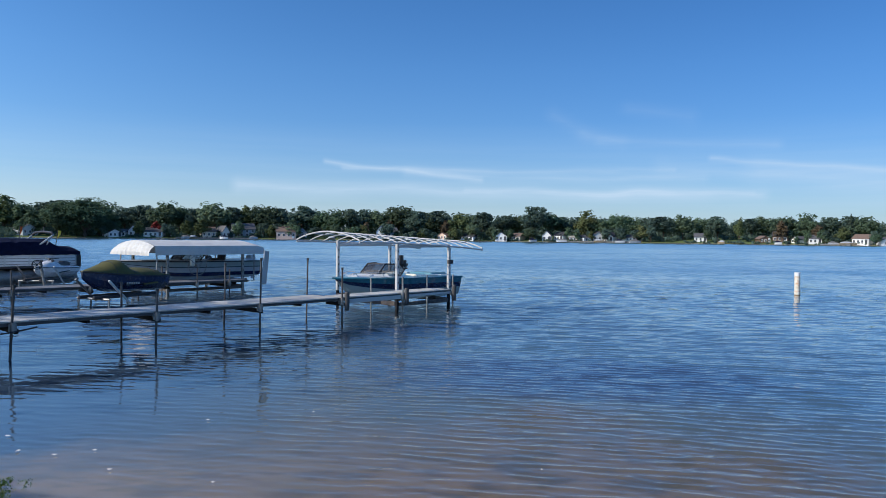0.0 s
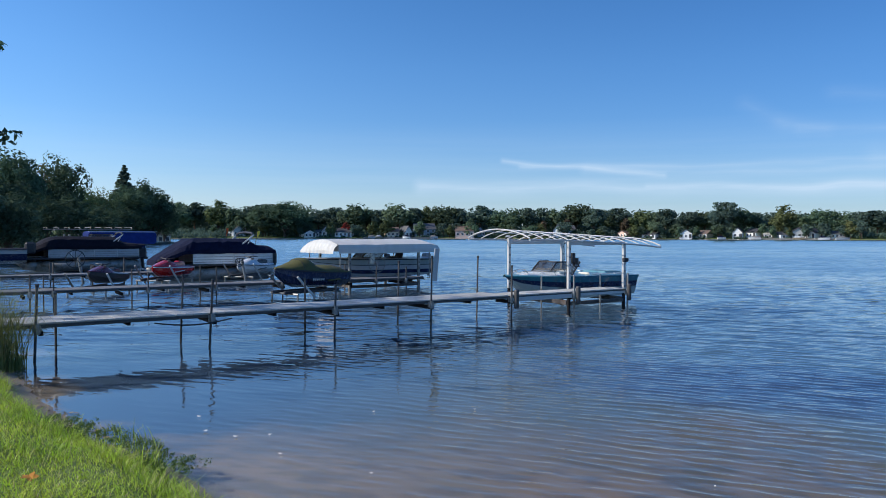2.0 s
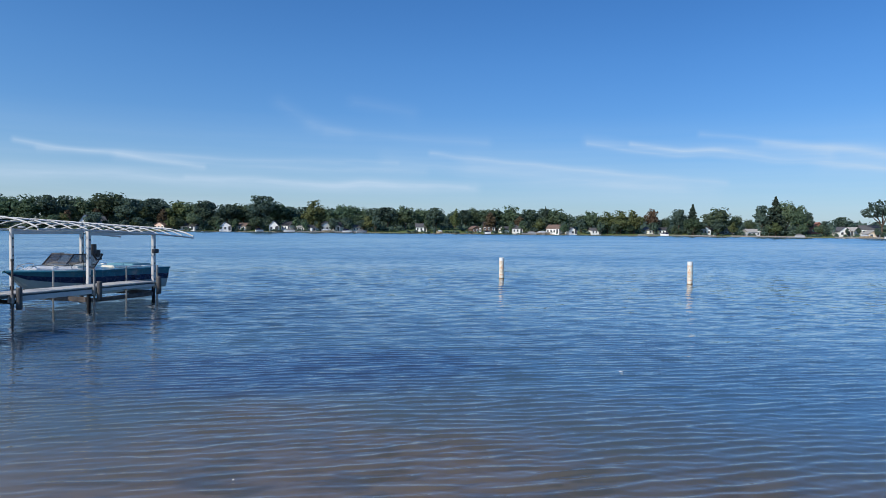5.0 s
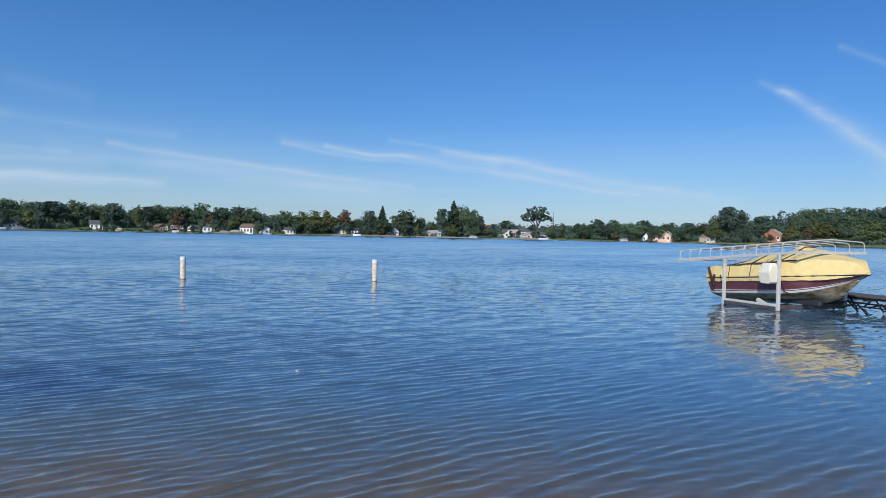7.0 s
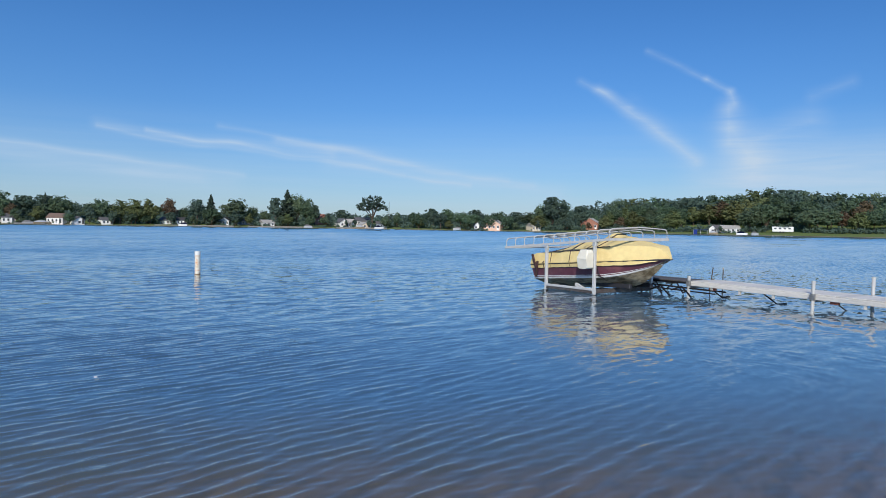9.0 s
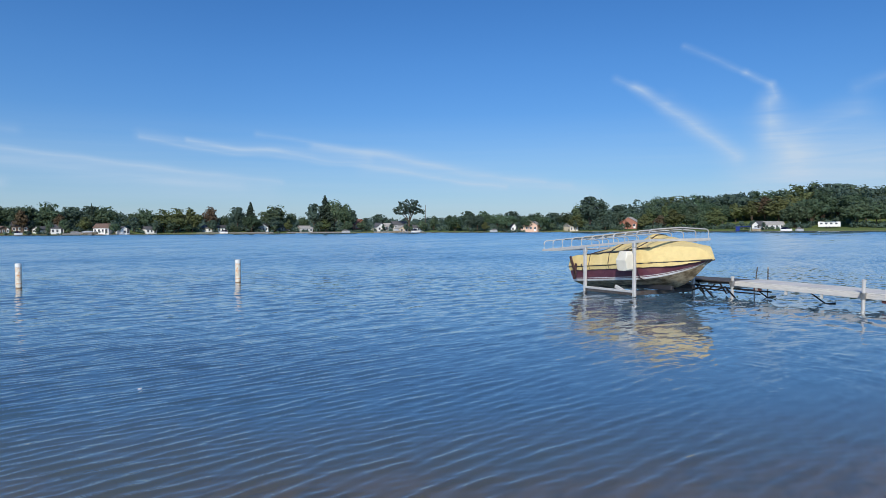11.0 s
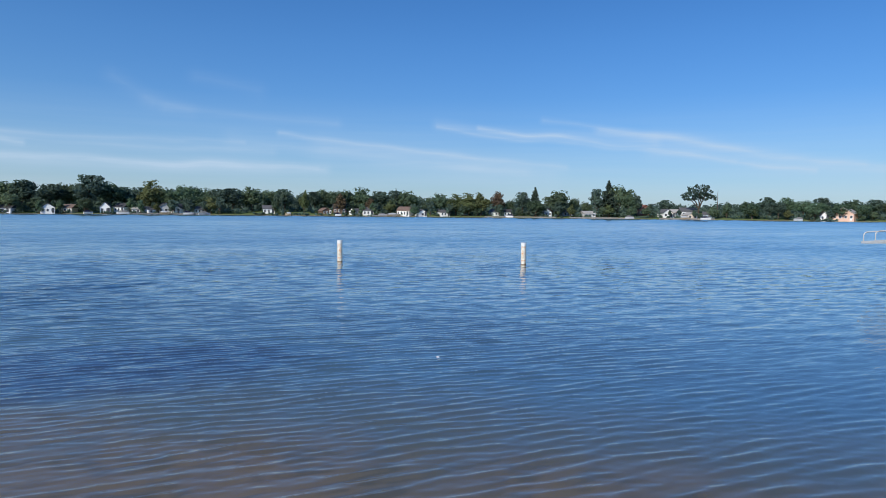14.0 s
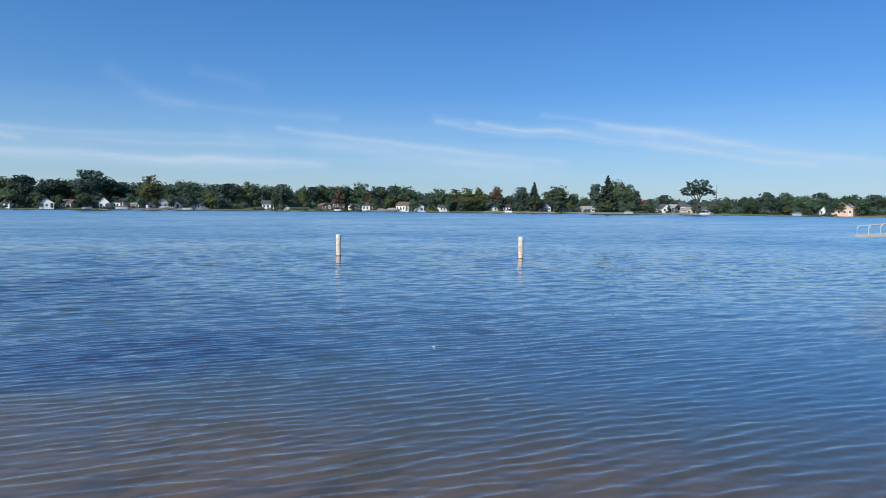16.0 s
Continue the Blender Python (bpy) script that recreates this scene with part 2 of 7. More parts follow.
def ground_material():
    """Sand and mud under water, the mud painted blue for light scattered in the water; wet sand at the edge, turf above
    it.
    """
    m = bpy.data.materials.new("ground")
    m.use_nodes = True
    n = Nodes(m.node_tree)
    n.tree.nodes.clear()
    at = n.add("ShaderNodeTexCoord").outputs["Object"]
    z = n.add("ShaderNodeSeparateXYZ", Vector=at).outputs[2]
    patch = n.noise(at, 0.6, 4, 0.6)
    fine = n.noise(at, 9.0, 5, 0.65)
    sand = n.mix(n.noise(at, 2.5, 4, 0.55), (0.150, 0.098, 0.072), (0.230, 0.160, 0.115))
    sand = n.mix(n.ramp(n.noise(n.mapped(at, (1.2, 2.6, 1)), 1.6, 4, 0.6), 0.46, 0.62), sand, (0.070, 0.050, 0.040))
    tinted_mud = n.mix(patch, (0.066, 0.086, 0.088), (0.104, 0.108, 0.096))
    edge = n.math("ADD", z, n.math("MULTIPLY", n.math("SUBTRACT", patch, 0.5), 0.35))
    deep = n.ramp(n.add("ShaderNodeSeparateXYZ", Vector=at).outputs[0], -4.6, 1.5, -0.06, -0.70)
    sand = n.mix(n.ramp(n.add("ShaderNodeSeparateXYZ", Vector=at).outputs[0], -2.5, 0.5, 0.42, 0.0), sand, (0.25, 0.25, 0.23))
    # blue on the lower bed stands in for scattering in deep water
    tinted_mud = n.mix(n.ramp(edge, -1.15, -0.50), (0.062, 0.138, 0.232), tinted_mud)
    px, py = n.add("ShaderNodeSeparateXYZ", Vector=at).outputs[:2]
    # oval painted deeper blue to look like deeper water; the bed stays level
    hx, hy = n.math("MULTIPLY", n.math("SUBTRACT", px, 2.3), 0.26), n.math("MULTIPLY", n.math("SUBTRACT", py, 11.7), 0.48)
    blue_oval = n.math("ADD", n.math("ADD", n.math("MULTIPLY", hx, hx), n.math("MULTIPLY", hy, hy)), n.math("MULTIPLY", n.math("SUBTRACT", patch, 0.5), 1.6))
    tinted_mud = n.mix(n.ramp(blue_oval, 1.2, 0.3, 0.0, 0.8), tinted_mud, (0.018, 0.055, 0.150))
    # navy painted on the left bed, so dock reflections look dark there
    tinted_mud = n.mix(n.ramp(px, -4.5, -1.5, 0.8, 0.0), tinted_mud, (0.028, 0.080, 0.170))
    bed = n.mix(n.ramp(edge, deep, n.ramp(px, -4.6, 0.0, -0.02, -0.08)), tinted_mud, sand)
    wet = n.mix(fine, (0.20, 0.15, 0.10), (0.40, 0.32, 0.23))
    turf = n.mix(fine, (0.085, 0.130, 0.03), (0.15, 0.20, 0.05))
    turf = n.mix(n.ramp(n.noise(at, 2.2, 4, 0.7), 0.62, 0.8), turf, (0.15, 0.145, 0.06))
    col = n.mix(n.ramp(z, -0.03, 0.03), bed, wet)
    col = n.mix(n.ramp(n.math("ADD", z, n.math("MULTIPLY", n.math("SUBTRACT", n.noise(at, 4, 4), 0.5), 0.12)), 0.10, 0.16), col, turf)
    dry = n.math("MULTIPLY", n.noise(at, 14.0, 5, 0.65), n.ramp(z, -0.05, 0.05))
    bump = n.add("ShaderNodeBump", Strength=1.0, Distance=0.03, Height=dry)
    b = n.add("ShaderNodeBsdfPrincipled", Roughness=0.9)
    n.put(b.inputs["Base Color"], col)
    n.tree.links.new(bump.outputs[0], b.inputs["Normal"])
    out = n.add("ShaderNodeOutputMaterial")
    n.tree.links.new(b.outputs[0], out.inputs[0])
    return m


def glass_material(name, tint):
    """Thin smoked acrylic: glossy, and partly seen through."""
    m = bpy.data.materials.new(name)
    m.use_nodes = True
    b = m.node_tree.nodes["Principled BSDF"]
    b.inputs["Base Color"].default_value = (*tint, 1)
    b.inputs["Roughness"].default_value = 0.08
    b.inputs["Alpha"].default_value = 0.55
    return m


WATER, GROUND = water_material(), ground_material()
ALU = material("weathered_aluminium", (0.62, 0.63, 0.63), 0.45, 0.55, 0.12, 9, (0.42, 0.41, 0.38))
ALU_WHITE = material("white_painted_metal", (0.52, 0.52, 0.51), 0.45, 0.0, 0.08, 6, (0.42, 0.39, 0.34), (0.6, 0.8), 3)
GALV = material("galvanised_pipe", (0.30, 0.30, 0.29), 0.5, 0.6, 0.2, 14, (0.16, 0.12, 0.09), (0.5, 0.7), 4)
RUST = material("rusty_pipe", (0.105, 0.098, 0.095), 0.7, 0.3, 0.3, 12, (0.09, 0.058, 0.042), (0.5, 0.7), 5)
# deck boards of the left docks, tree shade put into the colour
TREE_SHADE_DECK = material("tree_shade_deck_board", (0.145, 0.15, 0.165), 0.8, 0, 0.18, 4, (0.17, 0.16, 0.15), (0.5, 0.75), 2.5, 0.004, 60, 0.14, (1, 8, 8))
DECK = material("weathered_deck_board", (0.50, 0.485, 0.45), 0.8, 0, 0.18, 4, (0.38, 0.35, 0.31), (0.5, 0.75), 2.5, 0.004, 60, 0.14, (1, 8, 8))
# rail colour darkened for the shade of the deck overhang
DECK_SIDE = material("dock_side_rail", (0.085, 0.082, 0.082), 0.6, 0.2, 0.12, 5, (0.06, 0.05, 0.045), (0.5, 0.75), 3)
RIGHT_DECK = material("pale_deck_board", (0.62, 0.60, 0.56), 0.75, 0, 0.12, 5, (0.45, 0.42, 0.37), (0.55, 0.8), 2, 0.003, 60, 0.10, (1, 8, 8))
# near-black boards: the lifted boat's shade put into the colour
BOAT_SHADE_DECK = material("boat_shade_deck_board", (0.085, 0.082, 0.085), 0.8, 0, 0.25, 4, (0.13, 0.12, 0.11), (0.5, 0.75), 2.5, 0.004, 60, 0.2, (1, 8, 8))
BUOY_WHITE = material("chalky_white_plastic", (0.74, 0.70, 0.60), 0.6, 0, 0.10, 9, (0.50, 0.36, 0.22), (0.47, 0.66), 8)
BUOY_ORANGE = material("faded_orange_print", (0.62, 0.30, 0.13), 0.6, 0, 0.2, 20, (0.74, 0.66, 0.54), (0.40, 0.56), 16)
SLIME = material("dark_water_stain", (0.22, 0.15, 0.09), 0.6, 0, 0.3, 20)
GEL_WHITE = material("white_gelcoat", (0.78, 0.78, 0.76), 0.25, 0, 0.04, 4, (0.62, 0.60, 0.54), (0.55, 0.8), 2, coat=0.3)
GEL_GREY = material("grey_hull_paint", (0.42, 0.44, 0.46), 0.35, 0, 0.08, 4, (0.30, 0.30, 0.29), (0.55, 0.8), 2, coat=0.2)
GEL_TEAL = material("teal_gelcoat", (0.022, 0.14, 0.20), 0.22, 0, 0.15, 6, coat=0.5)
GEL_PALE = material("pale_green_grey_gelcoat", (0.30, 0.36, 0.36), 0.35, 0, 0.08, 4, (0.28, 0.30, 0.28), (0.55, 0.8), 2, coat=0.2)
DECK_TEAL = material("light_teal_deck", (0.11, 0.27, 0.33), 0.4, 0, 0.1, 5, (0.28, 0.42, 0.46), (0.5, 0.8), 2, coat=0.2)
GEL_NAVY = material("navy_gelcoat", (0.007, 0.016, 0.060), 0.25, 0, 0.15, 6, coat=0.4)
GEL_MAROON = material("faded_maroon_gelcoat", (0.13, 0.042, 0.062), 0.35, 0, 0.15, 5, (0.24, 0.10, 0.10), (0.5, 0.8), 2, coat=0.3)
GEL_RED = material("red_gelcoat", (0.42, 0.012, 0.014), 0.25, 0, 0.12, 5, coat=0.4)
GEL_DARKRED = material("dark_red_gelcoat", (0.12, 0.008, 0.02), 0.3, 0, 0.15, 5, coat=0.3)
HULL_DIRTY = material("scummy_hull_bottom", (0.44, 0.36, 0.24), 0.7, 0, 0.2, 5, (0.13, 0.095, 0.05), (0.38, 0.60), 4)
CANVAS_YELLOW = material("sun_bleached_yellow_canvas", (0.76, 0.60, 0.27), 0.8, 0, 0.08, 5, (0.66, 0.49, 0.20), (0.5, 0.75), 1.5, 0.012, 5)
CANVAS_WHITE = material("white_vinyl_canopy", (0.64, 0.63, 0.60), 0.6, 0, 0.04, 4, (0.54, 0.53, 0.50), (0.5, 0.8), 1.5, 0.01, 4, back=0.04)
CANVAS_NAVY = material("navy_boat_cover", (0.005, 0.008, 0.030), 0.85, 0, 0.3, 5, (0.009, 0.012, 0.036), (0.5, 0.8), 1.2, 0.02, 4, shine=0.15)
CANVAS_BLACK = material("black_boat_cover", (0.010, 0.010, 0.018), 0.85, 0, 0.3, 5, (0.02, 0.02, 0.028), (0.5, 0.8), 1.2, 0.02, 4, shine=0.15)
CANVAS_BLUE = material("royal_blue_canopy", (0.010, 0.034, 0.20), 0.7, 0, 0.2, 4, back=0.06, shine=0.25)
CANVAS_GREY = material("grey_mesh_cover", (0.14, 0.14, 0.14), 0.85, 0, 0.15, 6, (0.22, 0.21, 0.19), (0.5, 0.8), 2, 0.015, 5)
CANVAS_OLIVE = material("olive_yellow_cover", (0.092, 0.086, 0.020), 0.7, 0, 0.15, 5, (0.12, 0.11, 0.03), (0.5, 0.8), 2, 0.012, 6)
RUBBER = material("black_rubber", (0.02, 0.02, 0.022), 0.6, 0, 0.2, 8)
DARK = material("dark_trim", (0.03, 0.03, 0.035), 0.5, 0, 0.2, 8)
# black pipe colour carries the shade under docks and lifted boats
SHADE_BLACK = material("shade_black_pipe", (0.012, 0.012, 0.014), 0.7, 0, 0.3, 10, shine=0.2)
STRAP = material("dark_webbing_strap", (0.05, 0.035, 0.04), 0.8, 0, 0.2, 20)
CREAM = material("cream_plastic", (0.78, 0.74, 0.62), 0.5, 0, 0.05, 6, (0.62, 0.57, 0.45), (0.55, 0.8), 3)
BROWN_WOOD = material("brown_stained_wood", (0.06, 0.026, 0.022), 0.7, 0, 0.25, 8)
TINTED = glass_material("tinted_windscreen", (0.05, 0.052, 0.06))
PALE_LABEL = material("pale_lettering", (0.70, 0.70, 0.70), 0.5)
YELLOW_FLAG = material("yellow_cloth", (0.75, 0.62, 0.08), 0.8)
ORANGE_FLAG = material("orange_cloth", (0.80, 0.14, 0.03), 0.8)
BARK = material("bark", (0.10, 0.075, 0.055), 0.9, 0, 0.3, 5, bump=0.03, bump_scale=8)
# LEAF and LEAF_DARK are lightened and blued in place of distance haze
LEAF = material("hazed_green_leaves", (0.130, 0.190, 0.115), 0.75, 0, 0.35, 0.8, per_object=0.30, hue=0.022, back=0.5, shine=0.12)
WEED = material("leafy_weeds", (0.09, 0.16, 0.03), 0.6, 0, 0.35, 9, back=0.25)
LEAF_DARK = material("hazed_dark_green_leaves", (0.112, 0.168, 0.130), 0.75, 0, 0.35, 0.8, per_object=0.25, hue=0.012, back=0.5, shine=0.12)
LEAF_OLIVE = material("yellowing_leaves", (0.150, 0.178, 0.078), 0.75, 0, 0.3, 0.8, per_object=0.25, hue=0.02, back=0.38, shine=0.12)
LEAF_BROWN = material("russet_leaves", (0.140, 0.105, 0.068), 0.8, 0, 0.3, 0.8, per_object=0.25, hue=0.015, back=0.35, shine=0.12)
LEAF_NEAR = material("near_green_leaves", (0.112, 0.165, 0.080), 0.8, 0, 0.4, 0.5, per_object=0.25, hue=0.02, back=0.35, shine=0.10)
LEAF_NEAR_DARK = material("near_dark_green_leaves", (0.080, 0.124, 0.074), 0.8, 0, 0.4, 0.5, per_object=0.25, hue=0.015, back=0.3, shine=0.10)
LEAF_RED = material("red_autumn_leaves", (0.22, 0.035, 0.03), 0.8, 0, 0.3, 0.8, back=0.2, shine=0.12)
NEEDLE = material("conifer_needles", (0.052, 0.076, 0.056), 0.8, 0, 0.35, 0.8, per_object=0.2, back=0.1, shine=0.12)
def grass_material():
    """Blades that differ one from the next, some dry."""
    m = bpy.data.materials.new("lawn_grass_blades")
    m.use_nodes = True
    n = Nodes(m.node_tree)
    n.tree.nodes.clear()
    at = n.add("ShaderNodeTexCoord").outputs["Object"]
    island = n.add("ShaderNodeNewGeometry").outputs["Random Per Island"]
    col = n.mix(n.ramp(n.noise(at, 1.6, 4, 0.65), 0.35, 0.65), (0.33, 0.50, 0.035), (0.55, 0.66, 0.07))
    col = n.mix(n.ramp(island, 0.86, 0.95), col, (0.58, 0.52, 0.22))
    hsv = n.add("ShaderNodeHueSaturation", Color=col)
    n.put(hsv.inputs["Value"], n.ramp(n.math("FRACT", n.math("MULTIPLY", island, 13.7)), 0, 1, 0.45, 1.5))
    b = n.add("ShaderNodeBsdfPrincipled", Roughness=0.45)
    n.put(b.inputs["Base Color"], hsv.outputs[0])
    t = n.add("ShaderNodeBsdfTranslucent")
    n.put(t.inputs[0], hsv.outputs[0])
    mixer = n.add("ShaderNodeMixShader", Fac=0.4)
    n.tree.links.new(b.outputs[0], mixer.inputs[1])
    n.tree.links.new(t.outputs[0], mixer.inputs[2])
    out = n.add("ShaderNodeOutputMaterial")
    n.tree.links.new(mixer.outputs[0], out.inputs[0])
    return m


GRASS = grass_material()
REED = material("reed_blades", (0.20, 0.22, 0.06), 0.6, 0, 0.35, 6, (0.36, 0.30, 0.13), (0.5, 0.7), 4, back=0.25)
WALLS = {k: material(k + "_siding", c, 0.7, 0, 0.06, 2, stretch=(1, 1, 14)) for k, c in {
    "white": (0.80, 0.80, 0.78), "beige": (0.68, 0.58, 0.45), "pink": (0.72, 0.52, 0.42), "blue": (0.30, 0.38, 0.46),
    "grey": (0.52, 0.54, 0.55), "brown": (0.14, 0.09, 0.065), "brick": (0.36, 0.16, 0.11), "peach": (0.70, 0.46, 0.34)}.items()}
ROOFS = {k: material(k + "_shingles", c, 0.85, 0, 0.2, 3, stretch=(1, 1, 4)) for k, c in {
    "grey": (0.11, 0.11, 0.115), "brown": (0.19, 0.13, 0.10), "dark": (0.06, 0.06, 0.065), "red": (0.30, 0.13, 0.09), "pale": (0.40, 0.38, 0.35)}.items()}
PANE = material("dark_window_pane", (0.07, 0.08, 0.10), 0.12, 0, 0.1, 2)
STONE = material("seawall_stone", (0.22, 0.21, 0.19), 0.9, 0, 0.25, 1.5)


# ---- mesh helpers ----
def part(name, bm, mat, parent=None, label="", smooth=False):
    """Links a bmesh as one mesh object, under a thing or a part if one is given."""
    me = bpy.data.meshes.new(name)
    bmesh.ops.recalc_face_normals(bm, faces=bm.faces)
    bm.to_mesh(me)
    bm.free()
    me.materials.append(mat)
    if smooth:
        me.polygons.foreach_set("use_smooth", [True] * len(me.polygons))
    ob = new(name, me)
    if parent:
        ob.parent = parent
    return tagged(ob, label) if label else ob


def thing(name, m, label, category, group="", kind=""):
    ob = new(name)
    ob.empty_display_size = 0.2
    ob.matrix_basis = m
    return tagged(ob, label, category, group, kind)


def box(bm, c, s, turn=None, bevel=0.0):
    """A box by its centre and sizes, turned and with bevelled edges if asked."""
    got = bmesh.ops.create_cube(bm, size=1.0)["verts"]
    bmesh.ops.scale(bm, verts=got, vec=s)
    if bevel:
        edges = list({e for v in got for e in v.link_edges})
        made = bmesh.ops.bevel(bm, geom=edges, offset=bevel, segments=1, affect="EDGES", profile=0.5)
        got = list({v for f in made["faces"] for v in f.verts} | {v for v in got if v.is_valid})
    m = Matrix.Translation(c) @ (turn.to_4x4() if turn else Matrix())
    bmesh.ops.transform(bm, matrix=m, verts=got)
    return bm


def tube(bm, points, r, seg=8, r_end=None):
    """A round tube along points, capped; r_end tapers it."""
    points = [Vector(p) for p in points]
    rings = []
    for i, p in enumerate(points):
        a, b = points[max(i - 1, 0)], points[min(i + 1, len(points) - 1)]
        q = (b - a).normalized().to_track_quat("Z", "Y")
        rr = r if r_end is None else r + (r_end - r) * i / (len(points) - 1)
        rings.append([bm.verts.new(p + q @ Vector((rr * math.cos(t), rr * math.sin(t), 0))) for t in (2 * math.pi * k / seg for k in range(seg))])
    for a, b in zip(rings, rings[1:]):
        for k in range(seg):
            bm.faces.new((a[k], a[(k + 1) % seg], b[(k + 1) % seg], b[k]))
    bm.faces.new(rings[0][::-1])
    bm.faces.new(rings[-1])
    return bm


def loft(bm, rows, closed=False, caps=True):
    """Skin over rows of points; closed joins each row's ends."""
    vs = [[bm.verts.new(p) for p in row] for row in rows]
    n = len(vs[0])
    for a, b in zip(vs, vs[1:]):
        for k in range(n if closed else n - 1):
            q = [a[k], a[(k + 1) % n], b[(k + 1) % n], b[k]]
            bm.faces.new(q)
    if caps:
        bm.faces.new(vs[0][::-1])
        bm.faces.new(vs[-1])
    bmesh.ops.remove_doubles(bm, verts=bm.verts, dist=0.0005)
    return bm


B = bmesh.new

# ---- lake and land ----
LAKE = [(-10, 10), (-8.6, 8.9), (-7, 7.65), (-5.9, 6.9), (-4.95, 6.25), (-3.6, 5.62), (-2.85, 5.1), (-1.5, 4.0), (0, 3.1), (1.4, 2.2), (3.2, 0.4), (5.5, -1.8),
        (10, -5), (16, -8.5), (24, -12), (40, -17), (80, -24), (150, -30), (250, -30), (335, -12)]
LAKE += [(r * math.sin(radians(a)), r * math.cos(radians(a))) for a, r in (
    (88, 343), (84, 341), (80, 346), (74, 350), (66, 350), (60, 352), (52, 349), (44, 350), (36, 349), (28, 351), (20, 350), (12, 351), (4, 350),
    (-4, 351), (-12, 350), (-20, 350), (-27, 348), (-32, 340), (-35, 310))]
LAKE += [(-165, 225), (-128, 160), (-112, 128), (-84, 88), (-58, 53), (-36, 31), (-22, 20), (-14, 13)]
LAKE = np.array(LAKE, float)


def shore_distance(p):
    """Metres from the waterline for an array of places: above zero on land, below on the lake."""
    a, b = LAKE, np.roll(LAKE, -1, 0)
    best, inside = np.full(len(p), 1e9), np.zeros(len(p), bool)
    for (ax, ay), (bx, by) in zip(a, b):
        d = np.array((bx - ax, by - ay))
        t = np.clip(((p - (ax, ay)) @ d) / (d @ d), 0, 1)
        best = np.minimum(best, np.hypot(*(p - (ax, ay) - t[:, None] * d).T))
        cross = (ay > p[:, 1]) != (by > p[:, 1])
        inside ^= cross & (p[:, 0] < (bx - ax) * (p[:, 1] - ay) / (by - ay if by != ay else 1e-9) + ax)
    return np.where(inside, -best, best)


def land_height(p):
    p = np.atleast_2d(np.asarray(p, float))
    d = shore_distance(p)
    wob = 0.05 * np.sin(p[:, 0] * 1.7 + 0.6 * np.sin(p[:, 1] * 2.1)) * np.cos(p[:, 1] * 1.3)
    r = np.hypot(p[:, 0], p[:, 1])
    az = np.degrees(np.arctan2(p[:, 0], p[:, 1]))
    steep = 0.085 + 0.05 * np.clip((p[:, 0] - 3) / 8, 0, 1)
    under = -np.minimum(0.02 + steep * -d + 0.003 * d * d, 2.6)
    low = np.clip(d / 0.8, 0, 1)
    bank = 0.24 * low * low * (3 - 2 * low) + 0.012 * np.minimum(np.maximum(d, 0), 12) + wob * np.clip(d, 0, 1) * 0.6
    far = np.clip((r - 200) / 100, 0, 1) * np.minimum(np.maximum(d, 0) * 0.07, 2.6)
    hill = np.clip((az - 70) / 6, 0, 1) * np.clip((112 - az) / 10, 0, 1) * np.clip((d - 22) / 70, 0, 1) * 9 * (r > 250)
    return np.where(d < 0, under, bank + far + hill)


def ground_z(x, y):
    return float(land_height([(x, y)])[0])


def build_ground():
    rr = [0.0] + list(np.arange(0.3, 14, 0.2)) + list(np.arange(14, 40, 0.8)) + list(np.geomspace(40, 325, 40)) + list(np.arange(328, 400, 3)) + list(np.geomspace(402, 3600, 22))
    nt = 540
    th = np.linspace(0, 2 * math.pi, nt, endpoint=False)
    xy = np.array([(0, 4.0)] + [(r * math.sin(t), 4.0 + r * math.cos(t)) for r in rr[1:] for t in th])
    z = land_height(xy)
    verts = np.column_stack([xy, z]).tolist()
    faces = [(0, 1 + k, 1 + (k + 1) % nt) for k in range(nt)]
    for i in range(len(rr) - 2):
        o, q = 1 + i * nt, 1 + (i + 1) * nt
        faces += [(o + k, q + k, q + (k + 1) % nt, o + (k + 1) % nt) for k in range(nt)]
    me = bpy.data.meshes.new("ground")
    me.from_pydata(verts, [], faces)
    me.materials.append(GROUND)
    me.polygons.foreach_set("use_smooth", [True] * len(me.polygons))
    me.update()
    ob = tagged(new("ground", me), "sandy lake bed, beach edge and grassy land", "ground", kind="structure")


def wave_height(x, y, step):
    """Ripples that run in to the beach: long-crested trains of three sizes, weak where the docks and the bank shelter the water."""
    gen = np.random.default_rng(4)
    far = np.hypot(x, y)
    shelter = np.maximum(np.interp(x + 0.25 * y, (-4.0, 0.0, 5.0), (0.13, 0.36, 1.0)), np.interp(far, (9.0, 12.5, 16.0), (0.0, 0.4, 1.0)) * np.interp(x / np.maximum(y, 1), (-0.55, -0.16), (0.7, 1.0)))
    out = np.clip((far - 7) / 16, 0, 1)

    def trains(count, short, long, turn, spread, slope):
        h = np.zeros_like(x)
        for _ in range(count):
            length = short * (long / short) ** gen.random()
            k = 2 * math.pi / length
            a = radians(turn + spread * gen.normal())
            fade = np.clip(length / step / 3.5 - 0.6, 0, 1)
            h += fade * slope * math.sqrt(2 / count) / k * np.cos(k * (-math.sin(a) * x + math.cos(a) * y) + 6.283 * gen.random())
        return h

    swell = trains(36, 0.14, 0.27, -8, 8, 0.110)
    swell += 88.0 * swell * swell
    ripple = trains(34, 0.09, 0.15, -10, 15, 0.076)
    chop = trains(40, 0.36, 1.0, -4, 24, 0.062)
    patch = 0.88 + 0.27 * np.sin(0.31 * x + 0.8 * np.sin(0.23 * y)) * np.sin(0.27 * y + 0.5)
    return shelter * (patch * (1 - 0.2 * out) * (swell + ripple) + out * chop)


